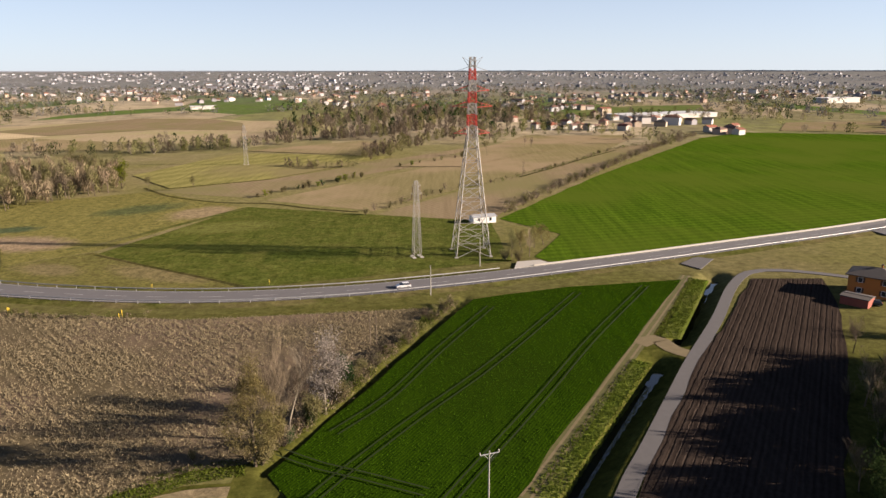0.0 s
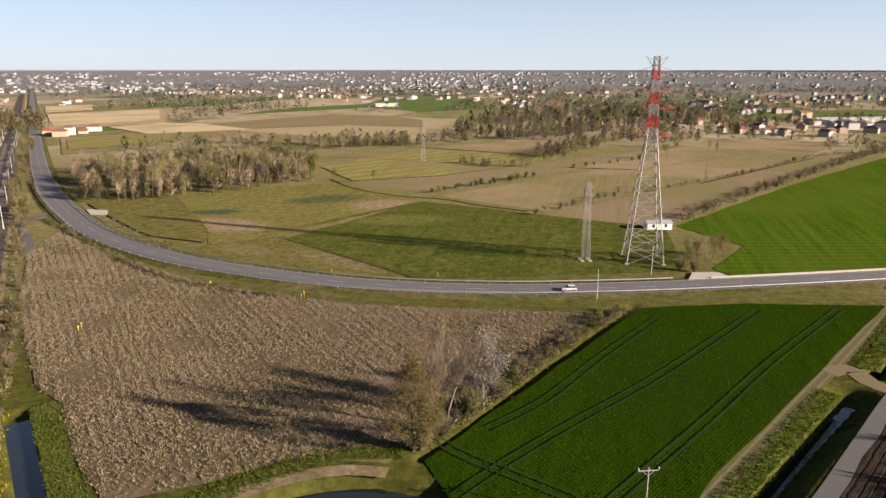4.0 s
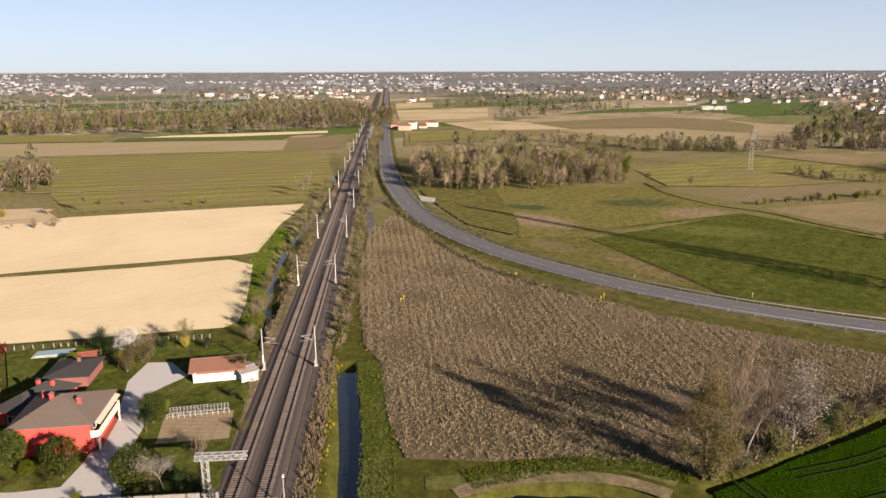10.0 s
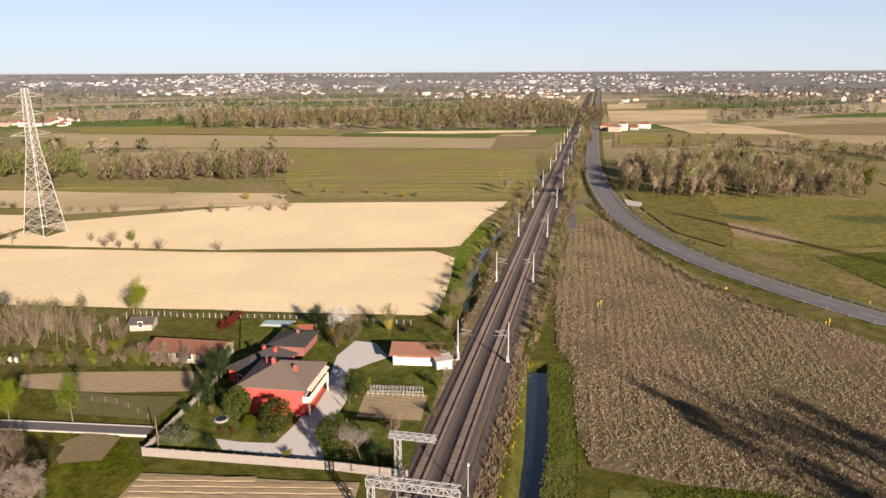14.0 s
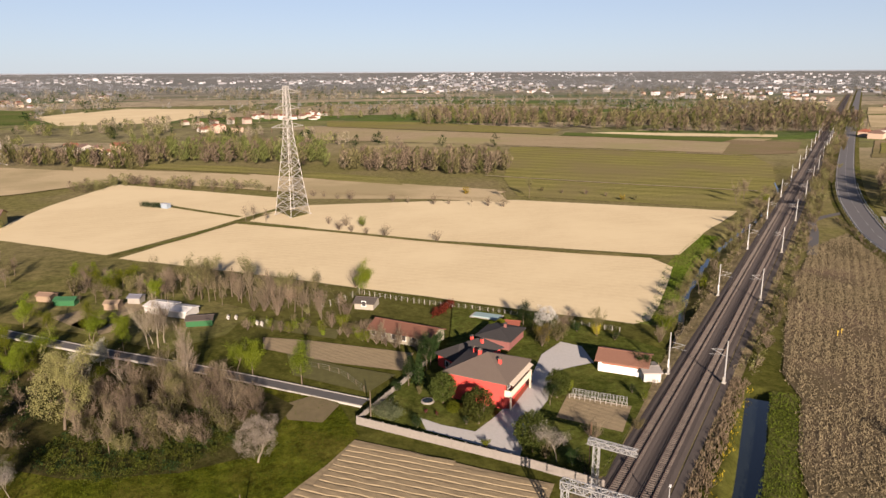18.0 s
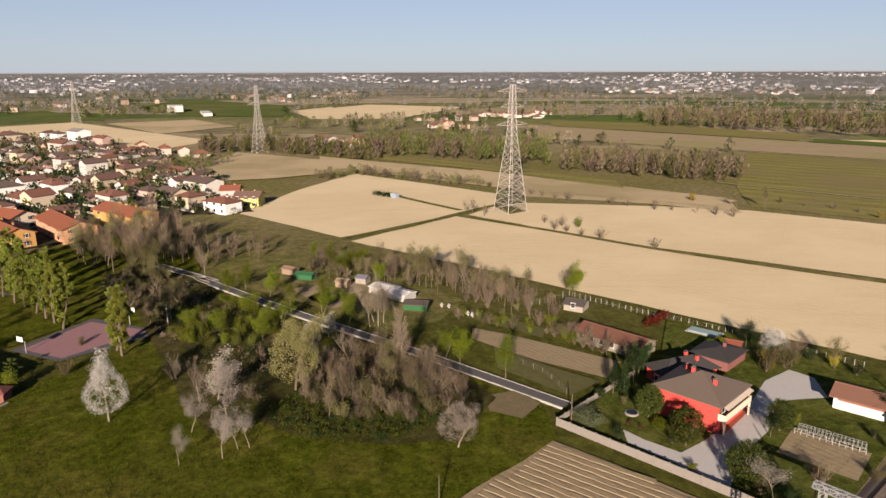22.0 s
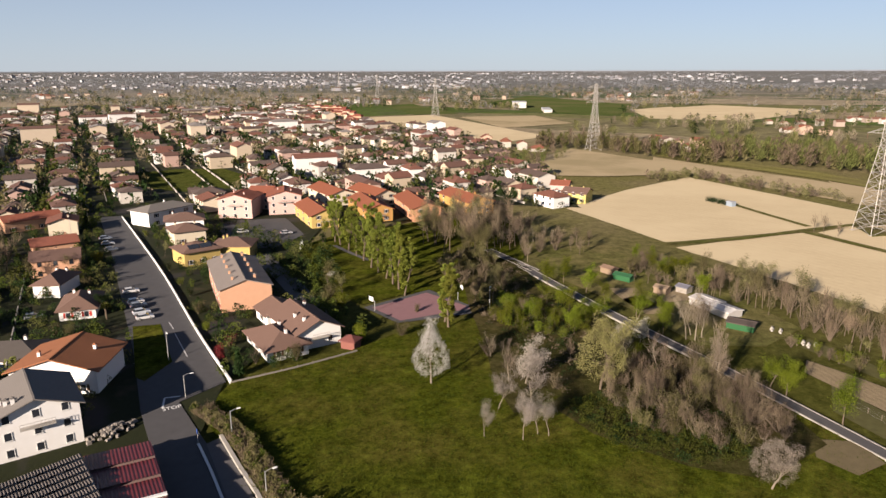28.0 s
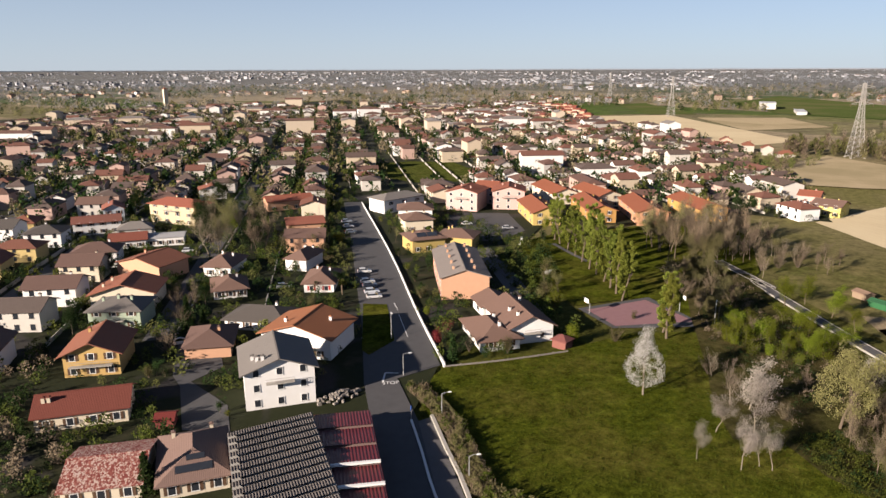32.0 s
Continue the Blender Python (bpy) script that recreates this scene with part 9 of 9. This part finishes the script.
# the rest of the village: streets of lots
D2, N2 = Vector((-0.54, -0.84)), Vector((0.84, -0.54))
rng = random.Random(8)
near_lots, far_lots = [], []
LANES = [0, 46, 92, 138, 184, 230, 276, 322, -60, -106, -152, -198, -244, -290]
for lane in LANES:
    a, b = Vector((-72, -104)) + D2 * 30 + N2 * lane, Vector((-72, -104)) + D2 * 900 + N2 * lane
    if lane > 20:
        structure("street_side", ribbon([a, b], -2.8, 2.8, 0.40), M_ASPHALT2, "village side street between rows of houses", "street")
    for side in (-1, 1):
        s = rng.uniform(0, 12)
        while s < 1000:
            s += rng.uniform(15, 22)
            p = Vector((-72, -104)) + D2 * s + N2 * (lane + side * rng.uniform(12.5, 15))
            if not inside(p.x, p.y, VILLAGE) or inside(p.x, p.y, STREET) or rng.random() < 0.07:
                continue
            if any((p.x - x) ** 2 + (p.y - y) ** 2 < (r + 7.5) ** 2 for x, y, r in PLACED):
                continue
            if inside(p.x, p.y, OWN) or inside(p.x, p.y, GREEN) or inside(p.x, p.y, COPSE):
                continue
            if p.length < 95 or (p - Vector((-112, -150))).length < 30:
                continue
            (near_lots if p.length < 330 else far_lots).append((p.x, p.y, 57 + rng.choice((0, 90)) + rng.uniform(-5, 5)))
VW = [RWHITE, RWHITE, DULL, DULL, CREAM, PEACH, CREAM, (0.60, 0.46, 0.20)]
VR = [RROOF, (0.24, 0.10, 0.068), (0.18, 0.11, 0.09), (0.28, 0.11, 0.07), DARK, (0.15, 0.115, 0.10)]
VN = {RWHITE: "white", DULL: "weathered white", CREAM: "cream", PEACH: "peach", PINK: "pink", (0.60, 0.46, 0.20): "yellow"}
for x, y, turn in near_lots[:150]:
    w, d = rng.uniform(10, 14), rng.uniform(8.5, 11)
    c, hip, h = rng.choice(VW), rng.random() < 0.55, rng.choice((3.2, 5.2, 5.6, 5.6))
    house(x, y, turn, w, d, h, c, rng.choice(VR), rng.uniform(1.5, 2.2), not hip, 0.7, [(0, 3, 2 if h > 4 else 1), (3, 2, 2 if h > 4 else 1), (2, 2, 1)], ((rng.uniform(-0.3, 0.3), 0.2),),
          label=VN[c] + " village house with a tiled " + ("hipped" if hip else "gabled") + " roof", group="village houses", lite=True)
    for _ in range(2):
        q = Vector((x, y)) + Vector((rng.uniform(-12, 12), rng.uniform(-12, 12)))
        if (q - Vector((x, y))).length > 8.5 and all((q.x - a) ** 2 + (q.y - b) ** 2 > (r + 1) ** 2 for a, b, r in PLACED) and not inside(q.x, q.y, STREET):
            tree(rng.choice(("dark", "darkshrub", "budshrub", "bud", "bare", "cone", "shrub", "bareshrub")), q.x, q.y, rng.uniform(2.5, 6.5), next(_count), True, 0.35)
shr = []
for x, y, turn in near_lots[:150]:
    for _ in range(11):
        q = Vector((x, y)) + Vector((rng.uniform(-13, 13), rng.uniform(-13, 13)))
        if all((q.x - a) ** 2 + (q.y - b) ** 2 > (r * 0.85) ** 2 for a, b, r in PLACED) and not inside(q.x, q.y, STREET):
            shr.append((q.x, q.y))
wood_stuff("garden_shrubs", "dense shrubs and small trees in village gardens", shr, rng, 1.6, 5.5, [L_DARK, L_DARK, L_GARDEN, L_BUDGREEN, L_BRAMBLE], 70, 0.5)
town_stuff("village_blocks", "pale apartment blocks beyond the village houses", [p for i, p in enumerate(far_lots) if math.hypot(p[0], p[1]) > 620 and i % 8 == 0], rng, [(0.88, 0.86, 0.83), (0.62, 0.52, 0.40)], [(0.30, 0.27, 0.25), (0.20, 0.11, 0.085)], 0.5, 1.1)
far_lots = [p for i, p in enumerate(far_lots) if math.hypot(p[0], p[1]) <= 620 or i % 8]
town_stuff("village_rows", "close-set village houses with tiled roofs", far_lots, rng, [(0.86, 0.83, 0.79), DULL, (0.60, 0.50, 0.37), (0.55, 0.38, 0.32), (0.5, 0.47, 0.44)], [(0.15, 0.11, 0.095), (0.22, 0.10, 0.072), (0.14, 0.098, 0.082), (0.17, 0.095, 0.075)], 0.08, 0.92)
terr = []
for r in range(6):
    a, b = Vector((-592.0, -567.1)) + (Vector((-879.3, -789.0)) - Vector((-592.0, -567.1))) * r / 5, Vector((-612.3, -436.5)) + (Vector((-892.8, -687.7)) - Vector((-612.3, -436.5))) * r / 5
    for k in range(14):
        p = a + (b - a) * k / 13
        terr.append((p.x, p.y, math.degrees(math.atan2((b - a).y, (b - a).x))))
town_stuff("terraces", "rows of red-roofed terraced houses", terr, rng, [(0.6, 0.52, 0.40), (0.5, 0.33, 0.23)], [(0.27, 0.08, 0.055), (0.23, 0.075, 0.055)], 0.0, 0.72)
gard = [(p[0] + rng.uniform(-11, 11), p[1] + rng.uniform(-11, 11)) for p in far_lots for _ in range(9)]
wood_stuff("garden_trees", "garden trees between the village houses", gard, rng, 3, 9, [L_DARK, L_DARK, L_GARDEN, L_TWIG, L_DARK, L_BUD], 34, 0.5)
belt("tree_belt", "dark evergreen trees across the village", strip_poly([(-155.0, -618.3), (-226.8, -584.1), (-281.6, -568.0)], 14), 60, 7, 12, [L_DARK, L_BUD], 60, 73)
# low walls along the lanes
for lane in LANES:
    walls = Shape()
    for o in (-4.4, 4.4, 23.0):
        s = 30.0
        while s < 380:
            n = rng.uniform(9, 17)
            a, b = (Vector((-72, -104)) + D2 * q + N2 * (lane + o) for q in (s, s + n))
            if inside(a.x, a.y, VILLAGE) and inside(b.x, b.y, VILLAGE) and not inside(a.x, a.y, OWN) and not inside(b.x, b.y, OWN) and not inside(a.x, a.y, STREET) and not inside(b.x, b.y, STREET) and (a.x, a.y) > (-420, -900) and a.length > 110 and all((c.x - x) ** 2 + (c.y - y) ** 2 > r * r for x, y, r in PLACED for c in (a, b, (a + b) / 2)):
                walls.beam((a.x, a.y, 0.85), (b.x, b.y, 0.85), 0.2, 1.1)
            s += n + rng.uniform(3, 6)
    if walls.v:
        tagged(part("garden_walls", walls, M_PANELPALE), "low rendered garden walls along a village lane", "garden wall", kind="stuff")
# front hedges along the lanes
hl = []
for lane in LANES:
    for o in (-5.5, 5.5, 22.5):
        s = 25.0
        while s < 420:
            s += rng.uniform(1.2, 2.6)
            q = Vector((-72, -104)) + D2 * s + N2 * (lane + o + rng.uniform(-0.5, 0.5))
            if rng.random() < 0.75 and inside(q.x, q.y, VILLAGE) and not inside(q.x, q.y, STREET) and all((q.x - a) ** 2 + (q.y - b) ** 2 > r * r for a, b, r in PLACED):
                hl.append((q.x, q.y))
wood_stuff("garden_hedges", "clipped hedges and shrubs along village gardens", hl[:2600], rng, 1.0, 2.6, [L_DARK, L_DARK, L_GARDEN, L_DARK], 26, 0.7)
# far village: houses beyond the fields
out = []
for t in range(260):
    q = rng.choice(([(-566.5, -128.1), (-593.4, -104.2)], [(-879.7, -82.3), (-873.9, -3.6)], [(-784.1, -47.6), (-751.2, -19.8)], [(-1001.1, 3.8), (-919.7, 56.7)], [(-916.8, 63.3), (-1024.2, 102.2)], [(98.4, 744.0), (196.1, 728.6)], [(64.6, 853.8), (105.7, 853.3)], [(265.3, 694.1), (280.0, 675.2)], [(-510.9, 549.0), (-507.8, 587.0)], [(-515.3, -247.4), (-502.5, -204.1)], [(-701.6, 615.9), (-664.7, 610.9)]))
    f = rng.random()
    out.append((q[0][0] + (q[1][0] - q[0][0]) * f + rng.uniform(-9, 9), q[0][1] + (q[1][1] - q[0][1]) * f + rng.uniform(-14, 14), rng.choice((30, 120))))
kept = []
for p in out:
    if all((p[0] - a) ** 2 + (p[1] - b) ** 2 > 200 for a, b, _ in kept):
        kept.append(p)
town_stuff("hamlet", "small distant groups of houses between the fields", [p for p in kept if math.hypot(p[0], p[1]) > 800], rng, [DULL, (0.5, 0.46, 0.4), (0.45, 0.36, 0.30)], [TILE2, TILE, RROOF], 0.0, 0.62)
town_stuff("hamlet", "small groups of houses between the fields", [p for p in kept if math.hypot(p[0], p[1]) <= 800], rng, [DULL, (0.5, 0.46, 0.4), (0.55, 0.40, 0.30)], [RTILE, TILE, RROOF], 0.0, 0.85)
for q, w, d, h in (((284.5, 923.8), 150, 45, 5), ((-385.9, 1127.1), 36, 14, 5), ((-1083.8, -472.0), 50, 22, 9), ((-999.7, -390.3), 72, 12, 3.5), ((741.8, 1340.4), 90, 30, 9)):
    big = thing("warehouse", "long white warehouse with a flat pale roof", "warehouse", at=pose(*q, 0, 0, 0, 25))
    part("wall", Shape().box((0, 0, h / 2), (w, d, h)), wall_mat(DULL), big)
    part("roof", Shape().box((0, 0, h + 0.3), (w + 1, d + 1, 0.6)), surface("pale_sheet", (0.62, 0.62, 0.62), 0.6, 0.3, 0.3, 0.15), big)
tower = thing("bell_tower", "pale bell tower over the far town", "tower", at=pose(*(-431.2, -1154.0), 0))
part("shaft", Shape().box((0, 0, 15), (6, 6, 30)), wall_mat(CREAM), tower)
part("roof", Shape().box((0, 0, 31.5), (6.6, 6.6, 3), 0, 0.2), roof_mat(TILE), tower)
